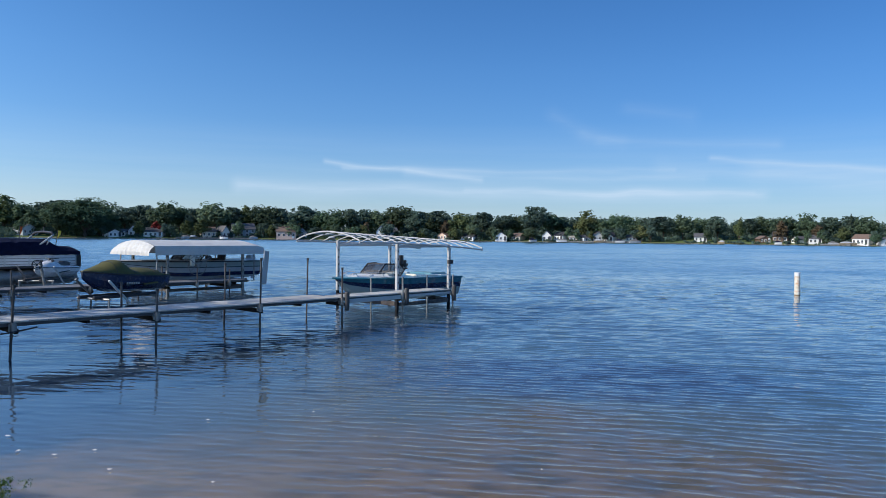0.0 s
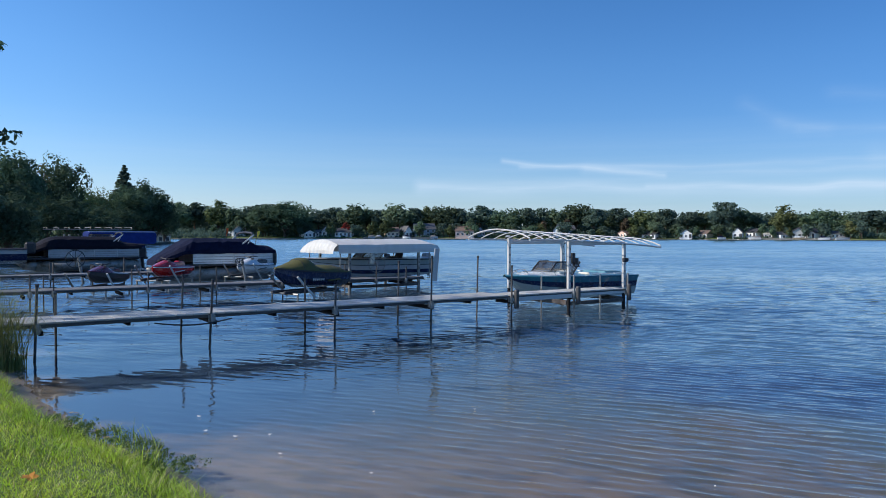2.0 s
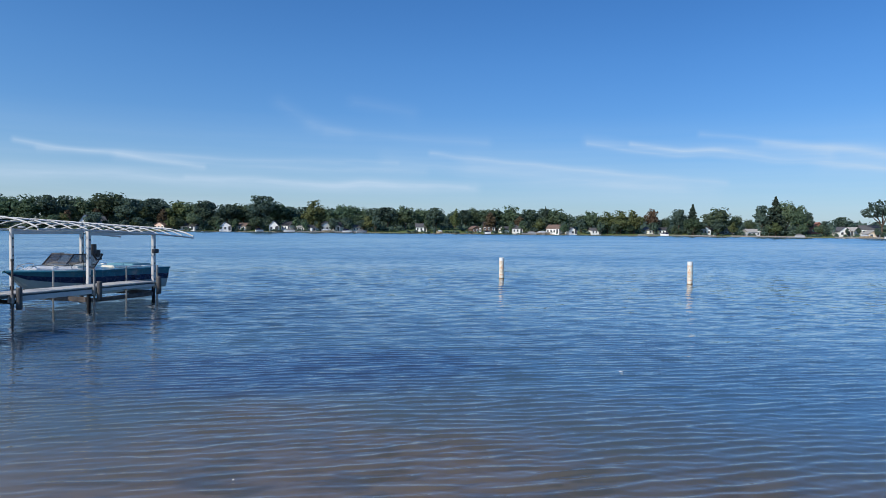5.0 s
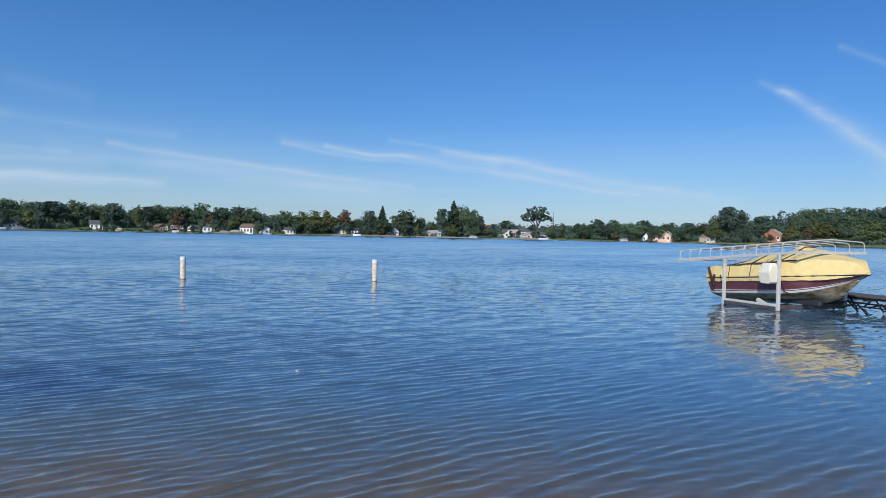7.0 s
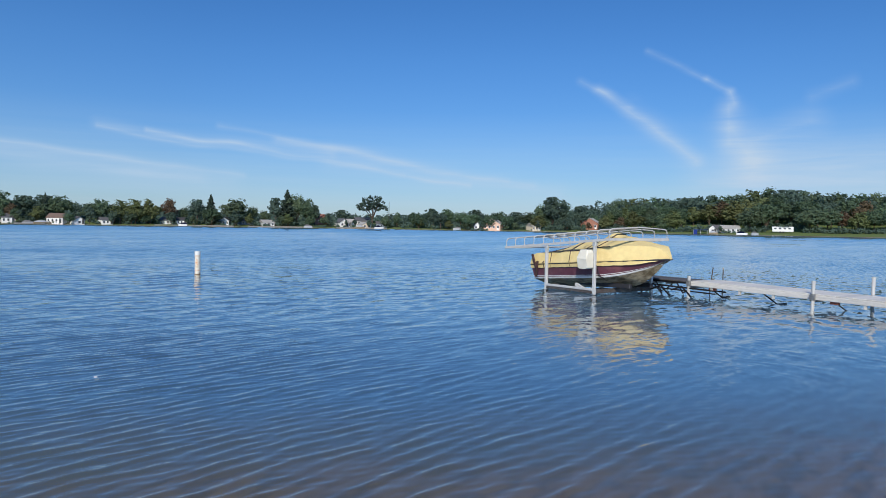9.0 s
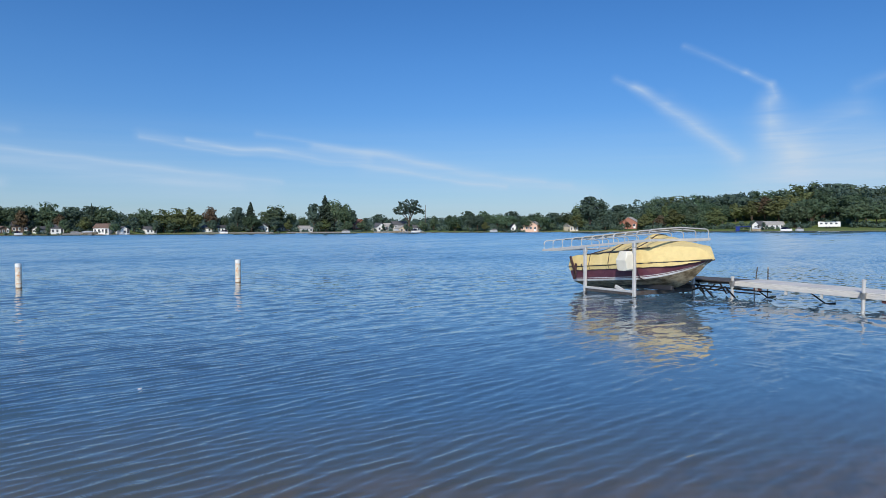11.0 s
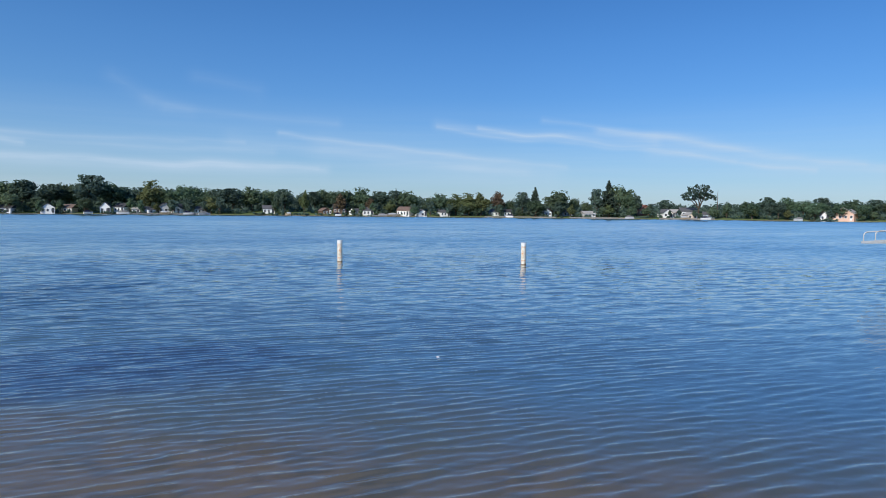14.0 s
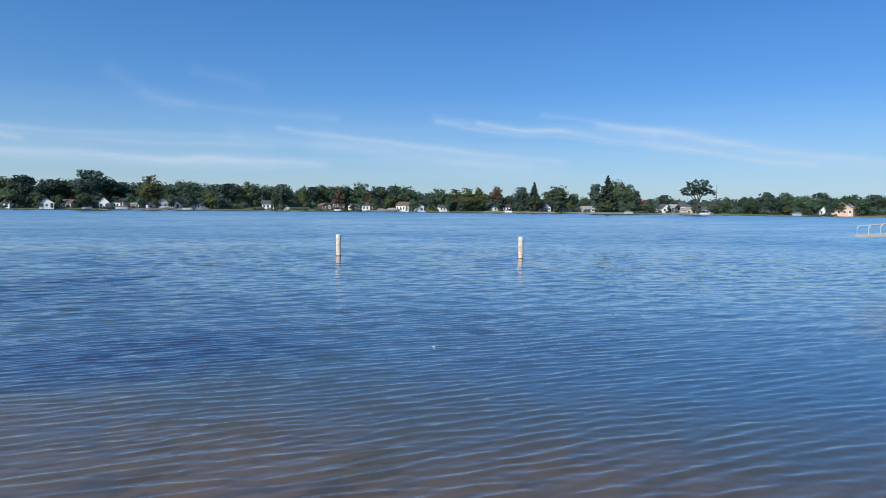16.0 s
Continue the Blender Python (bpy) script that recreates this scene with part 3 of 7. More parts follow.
def build_water():
    """One sheet: finely waved where the camera sees it near, plain towards the far shore."""
    rr = [1.0, 2.6, 4.0]
    while rr[-1] < 40:
        rr.append(rr[-1] + 0.022 * max(1.0, rr[-1] / 12) ** 1.5)
    rr += list(np.geomspace(41.5, 330, 26)) + [365, 420]
    th = np.concatenate([np.radians(np.linspace(-52, 98, 400)), np.radians(np.linspace(98, 308, 36)[1:-1])])
    r, a = np.meshgrid(np.array(rr), th, indexing="ij")
    x, y = 0.6 + r * np.sin(a), 0.5 + r * np.cos(a)
    step = np.broadcast_to(np.gradient(np.array(rr))[:, None], r.shape)
    deg = np.degrees(a)
    edge = np.clip((38 - r) / 8, 0, 1) * np.clip((r - 4.0) / 0.6, 0, 1) * np.clip((deg + 52) / 3, 0, 1) * np.clip((98 - deg) / 3, 0, 1)
    z = wave_height(x, y, step) * edge
    n = len(th)
    i, k = np.meshgrid(np.arange(len(rr) - 1), np.arange(n), indexing="ij")
    q = np.stack([i * n + k, (i + 1) * n + k, (i + 1) * n + (k + 1) % n, i * n + (k + 1) % n], -1).reshape(-1, 4)
    me = bpy.data.meshes.new("water")
    me.from_pydata(np.stack([x, y, z], -1).reshape(-1, 3).tolist(), [], q[:, ::-1].tolist())
    me.materials.append(WATER)
    me.polygons.foreach_set("use_smooth", [True] * len(me.polygons))
    me.update()
    lake = tagged(new("water", me), "rippled blue lake water with a shallow sandy edge", "water", kind="structure")
    lake.visible_shadow = False


build_ground()
build_water()


# ---- trees ----
def leafy(bm, centre, radius, count, size, rng, flat=0.8, droop=0.0, loose=0.45):
    """A clump of leaf sprays scattered through a ball."""
    for _ in range(count):
        v = Vector((rng.gauss(0, 1), rng.gauss(0, 1), rng.gauss(0, 1))).normalized()
        p = Vector(centre) + Vector((v.x, v.y, v.z * flat)) * radius * (0.55 + 0.5 * rng.random())
        q = (v + Vector((rng.uniform(-loose, loose), rng.uniform(-loose, loose), rng.uniform(-.1, .6) - droop))).normalized().to_track_quat("Z", "Y")
        q = q @ Euler((0, 0, rng.uniform(0, 6.28))).to_quaternion()
        s, w = size * rng.uniform(0.6, 1.25), size * rng.uniform(0.35, 0.7)
        bm.faces.new([bm.verts.new(p + q @ Vector(c)) for c in ((-s, 0, 0), (0, -w, -0.1 * s), (s, 0, 0.08 * s), (0, w, -0.1 * s))])


def limb_points(a, b, rng, bend, n=4):
    a, b = Vector(a), Vector(b)
    return [a.lerp(b, i / n) + Vector((rng.uniform(-bend, bend), rng.uniform(-bend, bend), 0)) * math.sin(math.pi * i / n) for i in range(n + 1)]


def broad_tree(mat, seed, height=14.0, width=10.0, trunk=0.22, clumps=70, per=22, leaf=0.66, lobes=5, name="tree", label="leafy green broadleaf tree on the far shore"):
    """Trunk with limbs, and an uneven crown of leaf clumps gathered in lobes."""
    rng = random.Random(seed)
    t = thing(name, pose(0, 0, 0), label, "tree")
    wood, crown = B(), B()
    base = height * trunk
    tube(wood, limb_points((0, 0, -0.4), (0, 0, height * 0.62), rng, 0.25, 6), 0.024 * height, 7, 0.008 * height)
    ls = []
    for i in range(lobes):
        a = 6.28 * (i + rng.uniform(-.3, .3)) / lobes
        rad = width * rng.uniform(0.16, 0.30)
        ls.append((Vector((math.cos(a) * rad, math.sin(a) * rad, base + (height - base) * rng.uniform(0.32, 0.66))), width * rng.uniform(0.24, 0.34)))
    ls.append((Vector((rng.uniform(-.06, .06) * width, rng.uniform(-.06, .06) * width, height * 0.80)), width * 0.27))
    ls.append((Vector((0, 0, base + (height - base) * 0.42)), width * 0.34))
    for c, r in ls[:-1]:
        tube(wood, limb_points((0, 0, base * rng.uniform(0.8, 1.3)), c, rng, 0.3, 4), 0.010 * height, 5, 0.003 * height)
    for k in range(clumps):
        c, r = ls[k % len(ls)]
        v = Vector((rng.gauss(0, 1), rng.gauss(0, 1), rng.gauss(0, 1))).normalized()
        p = c + Vector((v.x * r, v.y * r, v.z * r * (height - base) / width * 0.9)) * rng.uniform(0.45, 0.95)
        p.z = min(max(p.z, base * 0.75), height - 0.09 * width)
        leafy(crown, p, width * rng.uniform(0.11, 0.22), per, leaf, rng, loose=0.25)
    part("trunk", wood, BARK, t)
    part("crown", crown, mat, t)
    return t


def conifer(mat, seed, height=16.0, width=7.0, leaf=0.5, thick=1, label="dark pointed conifer on the shore"):
    rng = random.Random(seed)
    t = thing("conifer", pose(0, 0, 0), label, "tree")
    wood, crown = B(), B()
    tube(wood, [(0, 0, -0.4), (0, 0, height * 0.97)], 0.018 * height, 6, 0.03)
    z = height * 0.08
    while z < height * 0.985:
        f = 1 - z / height
        r = width * 0.5 * f + 0.08
        for k in range(max(4, int(9 * f + 4))):
            a = rng.uniform(0, 6.28)
            reach = r * rng.uniform(0.6, 1.08)
            for j in range(4):
                d = reach * (j + 1) / 4
                p = (math.cos(a) * d, math.sin(a) * d, z - d * 0.18 + rng.uniform(-.15, .15))
                leafy(crown, p, 0.12 + 0.5 * min(1, 2.2 * f), (3 + (j > 1)) * thick, leaf * (0.5 + 0.5 * min(1, 3 * f)), rng, 0.4)
        z += height * 0.027
    part("trunk", wood, BARK, t)
    part("crown", crown, mat, t)
    return t


def umbrella_tree(seed, height=15.0, width=14.5):
    """High flat crown on long bare forked limbs."""
    rng = random.Random(seed)
    t = thing("tall_tree", pose(0, 0, 0), "tall tree with bare forked trunk and a high flat crown", "tree")
    wood, crown = B(), B()
    tube(wood, limb_points((0, 0, -0.4), (0.2, 0, height * 0.26), rng, 0.1, 4), 0.42, 8, 0.33)
    for i in range(7):
        a = 6.28 * i / 7 + rng.uniform(-.3, .3)
        tip = Vector((math.cos(a) * width * 0.33, math.sin(a) * width * 0.33, height * rng.uniform(0.62, 0.84)))
        tube(wood, limb_points((0.2, 0, height * 0.25), tip, rng, 0.35, 5), 0.24, 6, 0.09)
    for _ in range(150):
        a, q = rng.uniform(0, 6.28), math.sqrt(rng.random())
        p = (math.cos(a) * q * width * 0.47, math.sin(a) * q * width * 0.47, height * rng.uniform(0.55 - 0.06 * q, 0.97 - 0.30 * q * q))
        leafy(crown, p, width * 0.052, 18, 0.40, rng, 0.7)
    part("trunk", wood, BARK, t)
    part("crown", crown, LEAF_DARK, t)
    return t


FAR_GREEN = "leafy green tree on the far shore"
KINDS = {
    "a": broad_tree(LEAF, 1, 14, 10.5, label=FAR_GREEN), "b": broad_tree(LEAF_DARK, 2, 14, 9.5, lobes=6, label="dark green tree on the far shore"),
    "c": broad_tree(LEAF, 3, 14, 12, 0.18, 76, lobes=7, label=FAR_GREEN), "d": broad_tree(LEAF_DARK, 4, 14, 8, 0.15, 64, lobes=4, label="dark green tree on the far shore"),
    "y": broad_tree(LEAF_OLIVE, 5, 14, 9, 0.12, 66, lobes=5, label="yellowing tree on the far shore"),
    "r": broad_tree(LEAF_BROWN, 6, 14, 9, 0.2, 62, lobes=5, label="russet autumn tree on the far shore"),
    "e": broad_tree(LEAF, 7, 14, 10, 0.06, 74, lobes=6, label="low-branched green tree on the far shore"),
    "red": broad_tree(LEAF_RED, 8, 14, 12, 0.15, 56, label="small red autumn tree beside a house"),
    "p": conifer(NEEDLE, 9), "u": umbrella_tree(10),
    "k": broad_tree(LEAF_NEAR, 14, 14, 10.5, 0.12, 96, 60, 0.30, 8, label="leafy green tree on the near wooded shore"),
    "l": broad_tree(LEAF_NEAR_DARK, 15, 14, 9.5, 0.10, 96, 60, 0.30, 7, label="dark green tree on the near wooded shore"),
    "m": broad_tree(LEAF_BROWN, 16, 14, 9, 0.14, 84, 56, 0.30, 8, label="russet autumn tree on the near wooded shore"),
    "q": conifer(NEEDLE, 17, leaf=0.30, thick=3, label="dark pointed pine on the near wooded shore")}
PROTO = dict(KINDS)
USED = set()


def tree_at(kind, az, dist, height, spread=1.0, rng=random.Random(77)):
    """A tree of that height on the land at a bearing and distance from the beach."""
    x, y = dist * math.sin(radians(az)), dist * math.cos(radians(az))
    ob = PROTO[kind]
    own = {"p": 16.0, "q": 16.0, "u": 15.0}.get(kind, 14.0)
    z = ground_z(x, y)
    s = (height * 1.06 - z) / own
    m = pose(x, y, z, 0, 0, rng.uniform(0, 360))
    if kind not in USED:
        USED.add(kind)
        ob.matrix_basis = m
        t = ob
    else:
        t = copy_thing(ob, m)
    t.scale = (s * spread, s * spread, s)
    return t


def tree_line(rows, dist, kinds, seed, wide=1.0):
    """Trees along the shore: bearing and height of each top."""
    rng = random.Random(seed)
    for i, (az, top) in enumerate(rows):
        d = dist + rng.uniform(0, 16)
        k = kinds[i % len(kinds)]
        tree_at(k, az, d, 2 + (top - 2) * d / 350, wide * rng.uniform(1.15, 1.5))


tree_line([(-34.7, 17), (-33.4, 16.6), (-31.7, 17), (-30.6, 14), (-29.2, 15), (-28.1, 16.5), (-26.6, 17.6), (-25.2, 13.8), (-24.1, 13.6), (-22.8, 14.8), (-21.4, 17.4),
           (-20.3, 14.2), (-19.2, 14), (-17.8, 17.6), (-16.6, 15), (-15.3, 15.2), (-14.2, 15.6), (-12.7, 14.6), (-11.2, 16.2), (-9.7, 14), (-8.6, 14.4), (-7.4, 15.2),
           (-6.3, 14.8), (-5.2, 14.8), (-3.6, 16.2), (-2.2, 14.6), (-1.2, 14), (-0.2, 14.8), (1.2, 13), (2.2, 12.6), (3.1, 14)], 362, "abycdbaebdacb", 11)
tree_line([(4.8, 12.8), (6.0, 13.4), (8.6, 13.4), (9.6, 12), (10.6, 12.2), (12.6, 11.8), (13.8, 13), (15.3, 11.8), (16.2, 12), (17.2, 12.6),
           (18.6, 13.6), (19.9, 11.5), (21.1, 12.4), (23.4, 11.6), (24.2, 12.7), (25.6, 12), (27, 13.4), (28.4, 12.2), (29.6, 12.6), (30.7, 12.8)], 364, "bacdbaceb", 12)
for az, d, h, k, w in ((7.2, 356, 17.6, "b", 1.15), (11.4, 358, 15.4, "y", 1.1), (22.6, 357, 11.8, "y", 0.7), (29.8, 366, 13.6, "p", 0.7), (-21.9, 357, 7.6, "red", 1.0),
                       (-12.0, 358, 9.5, "e", 0.8), (-4.2, 366, 9.6, "r", 1.0), (-6.2, 358, 8.5, "r", 0.9), (0.2, 357, 9.6, "r", 0.9), (25.4, 357, 10.3, "r", 0.9),
                       (27.8, 357, 8.5, "r", 1.0), (20.9, 356, 7.6, "p", 0.8), (33.4, 357, 12.0, "a", 1.1), (32.6, 360, 9.5, "c", 1.0), (34.6, 354, 11, "y", 1.25),
                       (35.6, 353, 11.6, "y", 1.2), (36.6, 354, 11.7, "y", 1.25), (38.0, 358, 12.2, "r", 0.95), (38.9, 362, 9.0, "a", 0.8), (39.9, 357, 12.8, "b", 1.0),
                       (40.9, 356, 14.4, "p", 1.45), (42.6, 357, 13.8, "a", 1.3), (43.9, 366, 9.6, "c", 0.9), (44.9, 366, 8.4, "a", 1.0), (45.7, 357, 14.2, "d", 0.9),
                       (46.6, 356, 17.6, "p", 1.55), (47.3, 358, 15.6, "c", 0.85), (48.1, 357, 14.6, "a", 0.95), (48.7, 357, 11.0, "d", 0.8), (50.9, 370, 9.4, "b", 1.5),
                       (53.2, 357, 16.6, "u", 1.0), (55.2, 356, 8.0, "e", 0.8), (56.6, 372, 8.8, "a", 1.4), (57.9, 376, 11, "b", 1.4), (59.2, 376, 11, "a", 1.4),
                       (60.3, 370, 9, "c", 1.3), (60.6, 358, 6.4, "r", 0.8), (61.5, 376, 10.6, "d", 1.4), (63.3, 374, 10, "a", 1.6), (64.6, 374, 9.8, "b", 1.5),
                       (65.7, 372, 10, "a", 1.4), (66.7, 357, 12.8, "e", 1.0), (67.6, 354, 16.8, "d", 1.2), (68.5, 356, 14.4, "b", 0.9), (69.8, 362, 13.2, "b", 1.0),
                       (70.7, 372, 9.2, "a", 1.2), (71.6, 354, 8.0, "y", 1.3), (70.4, 353, 4.6, "r", 1.2)):
    tree_at(k, az, d, h, w)
tree_at("l", -26.7, 352, 17.2, 1.9)
tree_at("l", -28.4, 353, 15.0, 1.6)
# wooded hill along the shore beyond the right-hand dock
for row, (dist, drop, seed) in enumerate(((356, 7.5, 21), (372, 3.6, 22), (395, 0.0, 23))):
    rng = random.Random(seed)
    az = 71.9 + 0.4 * row
    while az < 101:
        top = np.interp(az, (71.9, 74.4, 78, 81.4, 82.8, 84.6, 86.8, 101), (15.8, 16, 16.8, 18.4, 20.4, 20.6, 18.6, 17)) - drop * rng.uniform(0.75, 1.25)
        open_shore = row == 0 and (77.4 < az < 81.4 or 83.4 < az < 85.4)
        if not open_shore:
            tree_at(rng.choice("aacdyyyer" if row < 2 else "aaceyb"), az, dist + rng.uniform(0, 9), 2 + (top - 2) * dist / 350, rng.uniform(1.1, 1.5))
        az += rng.uniform(0.8, 1.15)
# woods behind the houses: nobody could count these
def far_woods():
    rng = random.Random(31)
    bm = B()
    az = -36.0
    while az < 100:
        top = np.interp(az, (-36, -20, 0, 10, 30, 33, 48, 56, 66, 72, 84, 100), (17, 16.0, 15.2, 13.2, 12.8, 9.6, 8.4, 9.0, 9.0, 16.4, 20.5, 18.5))
        for _ in range(4):
            d = rng.uniform(385, 425)
            r = rng.uniform(2.2, 4.0)
            h = 2 + (top - 2) * d / 350 - r * rng.uniform(0.9, 1.8)
            x, y = d * math.sin(radians(az + rng.uniform(-.4, .4))), d * math.cos(radians(az))
            for _ in range(5):
                leafy(bm, (x + rng.uniform(-4, 4), y + rng.uniform(-4, 4), max(1.5, h * rng.uniform(0.15, 1.0))), r, 17, 1.0, rng)
        az += 0.33
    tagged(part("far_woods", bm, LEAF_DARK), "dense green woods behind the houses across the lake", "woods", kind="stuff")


far_woods()
# trees on the wooded shore to the left, nearer
for i, (az, d, h, k, w) in enumerate(((-49, 95, 11, "k", 1.2), (-47.3, 92, 11.6, "k", 1.0), (-45.3, 88, 10.6, "l", 0.95), (-46.2, 78, 7.4, "l", 1.1), (-43.7, 125, 12.4, "m", 0.9),
                                      (-42.4, 122, 13.2, "l", 0.8), (-44.6, 120, 10.8, "l", 1.1), (-41.0, 150, 10.8, "k", 1.0), (-40.0, 158, 10.6, "k", 1.0), (-39.2, 176, 10.6, "k", 1.0),
                                      (-38.2, 192, 18.2, "q", 1.5), (-37.9, 180, 12.6, "l", 1.1), (-37.0, 190, 14.6, "l", 1.0), (-36.2, 195, 13.0, "l", 1.1), (-35.5, 204, 11.4, "l", 1.0),
                                      (-41.8, 108, 7.0, "l", 1.2), (-43.2, 100, 6.6, "l", 1.2), (-39.8, 135, 6.6, "l", 1.3), (-38.6, 165, 7.6, "l", 1.2), (-45.5, 70, 5.2, "l", 1.2),
                                      (-48.5, 66, 7, "l", 1.2), (-52, 70, 10, "k", 1.2), (-56, 62, 11, "l", 1.2))):
    tree_at(k, az, d, h, w)


# ---- big shade trees on the near bank; branches of the first reach into the view ----
def near_tree(x, y, height, width, seed, mat, low, label, clumps=58):
    t = broad_tree(mat, seed, height, width, low, clumps, 60, 0.15, 9, "shade_tree", label)
    t.matrix_basis = pose(x, y, ground_z(x, y), 0, 0, seed * 40)
    return t


shade = near_tree(-19.0, 9.2, 12.0, 12.5, 41, LEAF, 0.26, "large leafy shade tree on the near bank", 52)
# these three are added out of view, for shade and reflections
near_tree(-46, 19.0, 13.5, 11, 42, LEAF_DARK, 0.28, "large dark leafy tree on the near bank", 36)
near_tree(-50, 30, 9, 9, 43, LEAF, 0.22, "large leafy shade tree on the near bank")
near_tree(-58, 42, 10, 10, 44, LEAF_DARK, 0.2, "large dark leafy tree on the near bank")


def reaching_branch(tree, points, seed):
    """A low branch of the tree that hangs out over the water, with sprays of leaves."""
    rng = random.Random(seed)
    inv = tree.matrix_basis.inverted()
    pts = [inv @ Vector(p) for p in points]
    branch = part("branch", tube(B(), pts, 0.05, 6, 0.008), BARK, tree)
    bm = B()
    for a, b in zip(pts[1:], pts[2:]):
        for k in range(4):
            leafy(bm, a.lerp(b, k / 4 + 0.12) + Vector((rng.uniform(-.15, .15), rng.uniform(-.15, .15), rng.uniform(-.25, .1))), rng.uniform(0.16, 0.3), 26, 0.075, rng)
    part("leaves", bm, LEAF, branch)


reaching_branch(shade, [(-18.6, 9.4, 4.6), (-15, 10.0, 4.9), (-12.6, 10.3, 4.4), (-11.1, 10.5, 4.2), (-10.5, 10.6, 3.8)], 5)
reaching_branch(shade, [(-18.6, 9.4, 5.2), (-15, 10.0, 6.0), (-12.6, 10.3, 5.9), (-11.1, 10.5, 5.6), (-10.6, 10.6, 5.2)], 6)


# ---- houses and boats along the far shore ----
GARDENS = []


def house(az, dist, w, h, wall="white", roof="grey", depth=7.0, gable=True, turn=0.0, windows=3, label="", storeys=1, chimney=False):
    """A lakeside house facing the water: walls, roof, door, and each window with its frame."""
    if dist > 300:
        dist += (az * 53.0) % 2.5
    x, y = dist * math.sin(radians(az)), dist * math.cos(radians(az))
    turn += (az * 37.0) % 70.0 - 35.0
    z = ground_z(x, y)
    h = max(z + (h - z) * 0.90, z + 2.8)
    t = thing("house", pose(x, y, z, 0, 0, -az + turn), label or wall + " house with " + roof + " roof across the lake", "house", "houses across the lake")
    hh = h - z
    wall_h = hh * (0.54 if gable else 0.58)
    bm = B()
    box(bm, (0, 0, wall_h / 2 - 0.3), (w, depth, wall_h + 0.6))
    if gable:
        for yy in (-depth / 2, depth / 2):
            bm.faces.new([bm.verts.new(p) for p in ((-w / 2, yy, wall_h), (w / 2, yy, wall_h), (0, yy, hh - 0.15))])
    part("wall", bm, WALLS[wall], t)
    bm, o, k = B(), 0.35, 0.16
    if gable:
        for s in (-1, 1):
            e, r = Vector((s * (w / 2 + o), 0, wall_h - o * (hh - wall_h) / (w / 2))), Vector((0, 0, hh))
            vs = [bm.verts.new(p + Vector((0, yy, dz))) for yy in (-depth / 2 - o, depth / 2 + o) for p, dz in ((e, 0), (r, 0), (r, k), (e, k))]
            for f in ((0, 1, 2, 3), (7, 6, 5, 4), (0, 4, 5, 1), (1, 5, 6, 2), (2, 6, 7, 3), (3, 7, 4, 0)):
                bm.faces.new([vs[i] for i in f])
    else:
        for s in (-1, 1):
            e, r = Vector((0, s * (depth / 2 + o), wall_h - 0.15)), Vector((0, 0, hh))
            vs = [bm.verts.new(p + Vector((xx, 0, dz))) for xx in (-w / 2 - o, w / 2 + o) for p, dz in ((e, 0), (r, 0), (r, k), (e, k))]
            for f in ((0, 1, 2, 3), (7, 6, 5, 4), (0, 4, 5, 1), (1, 5, 6, 2), (2, 6, 7, 3), (3, 7, 4, 0)):
                bm.faces.new([vs[i] for i in f])
        for s in (-1, 1):
            bm.faces.new([bm.verts.new(p) for p in ((s * w / 2, -depth / 2, wall_h - 0.1), (s * w / 2, depth / 2, wall_h - 0.1), (s * w / 2, 0, hh))])
    part("roof", bm, ROOFS[roof], t)
    rows = [wall_h * 0.5] if storeys == 1 or wall_h < 3.6 else [wall_h * 0.27, wall_h * 0.75]
    for zz in rows:
        for i in range(windows):
            xx = (i - (windows - 1) / 2) * w / windows
            ww, wh = min(1.0, w / windows * 0.42), min(1.05, wall_h * 0.4 / len(rows) + 0.3)
            fr = part("window", box(B(), (xx, -depth / 2 - 0.03, zz), (ww + 0.24, 0.08, wh + 0.24)), WALLS["white"], t)
            part("pane", box(B(), (xx, -depth / 2 - 0.07, zz), (ww, 0.06, wh)), PANE, fr)
    part("door", box(B(), (w * 0.36, -depth / 2 - 0.04, 1.0), (0.95, 0.08, 2.0)), ROOFS["dark"] if wall == "white" else WALLS["white"], t)
    if dist > 300:
        GARDENS.append((az, dist, w))
    if chimney:
        part("chimney", box(B(), (-w * 0.38, 0, hh * 0.62), (1.1, 1.1, hh * 1.25)), WALLS["brick"], t)
    return t


house(-30.4, 352, 6.4, 6.8, "grey", "grey", storeys=2)
house(-24.95, 353, 5.7, 4.4, "white", "grey")
house(-24.14, 357, 3.6, 4.2, "grey", "grey", gable=False, windows=2)
house(-23.55, 356, 4.2, 6.3, "white", "grey", storeys=2, windows=2)
house(-22.06, 355, 8.2, 5.2, "white", "dark", gable=False, windows=4)
house(-18.28, 353, 6.3, 6, "beige", "brown", gable=False, turn=20)
house(-17.21, 354, 3.5, 6.7, "white", "grey", windows=2, storeys=2)
house(-15.72, 356, 10.4, 8.1, "blue", "grey", gable=False, windows=4, storeys=2)
house(-12.39, 352, 9.2, 6.8, "pink", "brown", gable=False, windows=4, storeys=2)
house(-11.2, 358, 4.6, 6.3, "blue", "dark", turn=30)
house(-4.95, 356, 4.2, 7.9, "white", "grey", windows=2, storeys=2)
house(-4.2, 360, 5.5, 6.9, "grey", "grey", gable=False)
house(0.28, 355, 5.6, 4.3, "pink", "brown", turn=-15)
house(2.09, 354, 8.2, 3.6, "white", "dark", gable=False, windows=4)
house(4.67, 352, 5.5, 4.9, "white", "grey", label="small white cottage with a grey gable roof")
house(5.96, 355, 5.8, 4.4, "beige", "brown", gable=False)
house(8.34, 353, 4.2, 5.8, "white", "grey", storeys=2, windows=2)
house(9.5, 357, 5, 5.4, "white", "dark", gable=False)
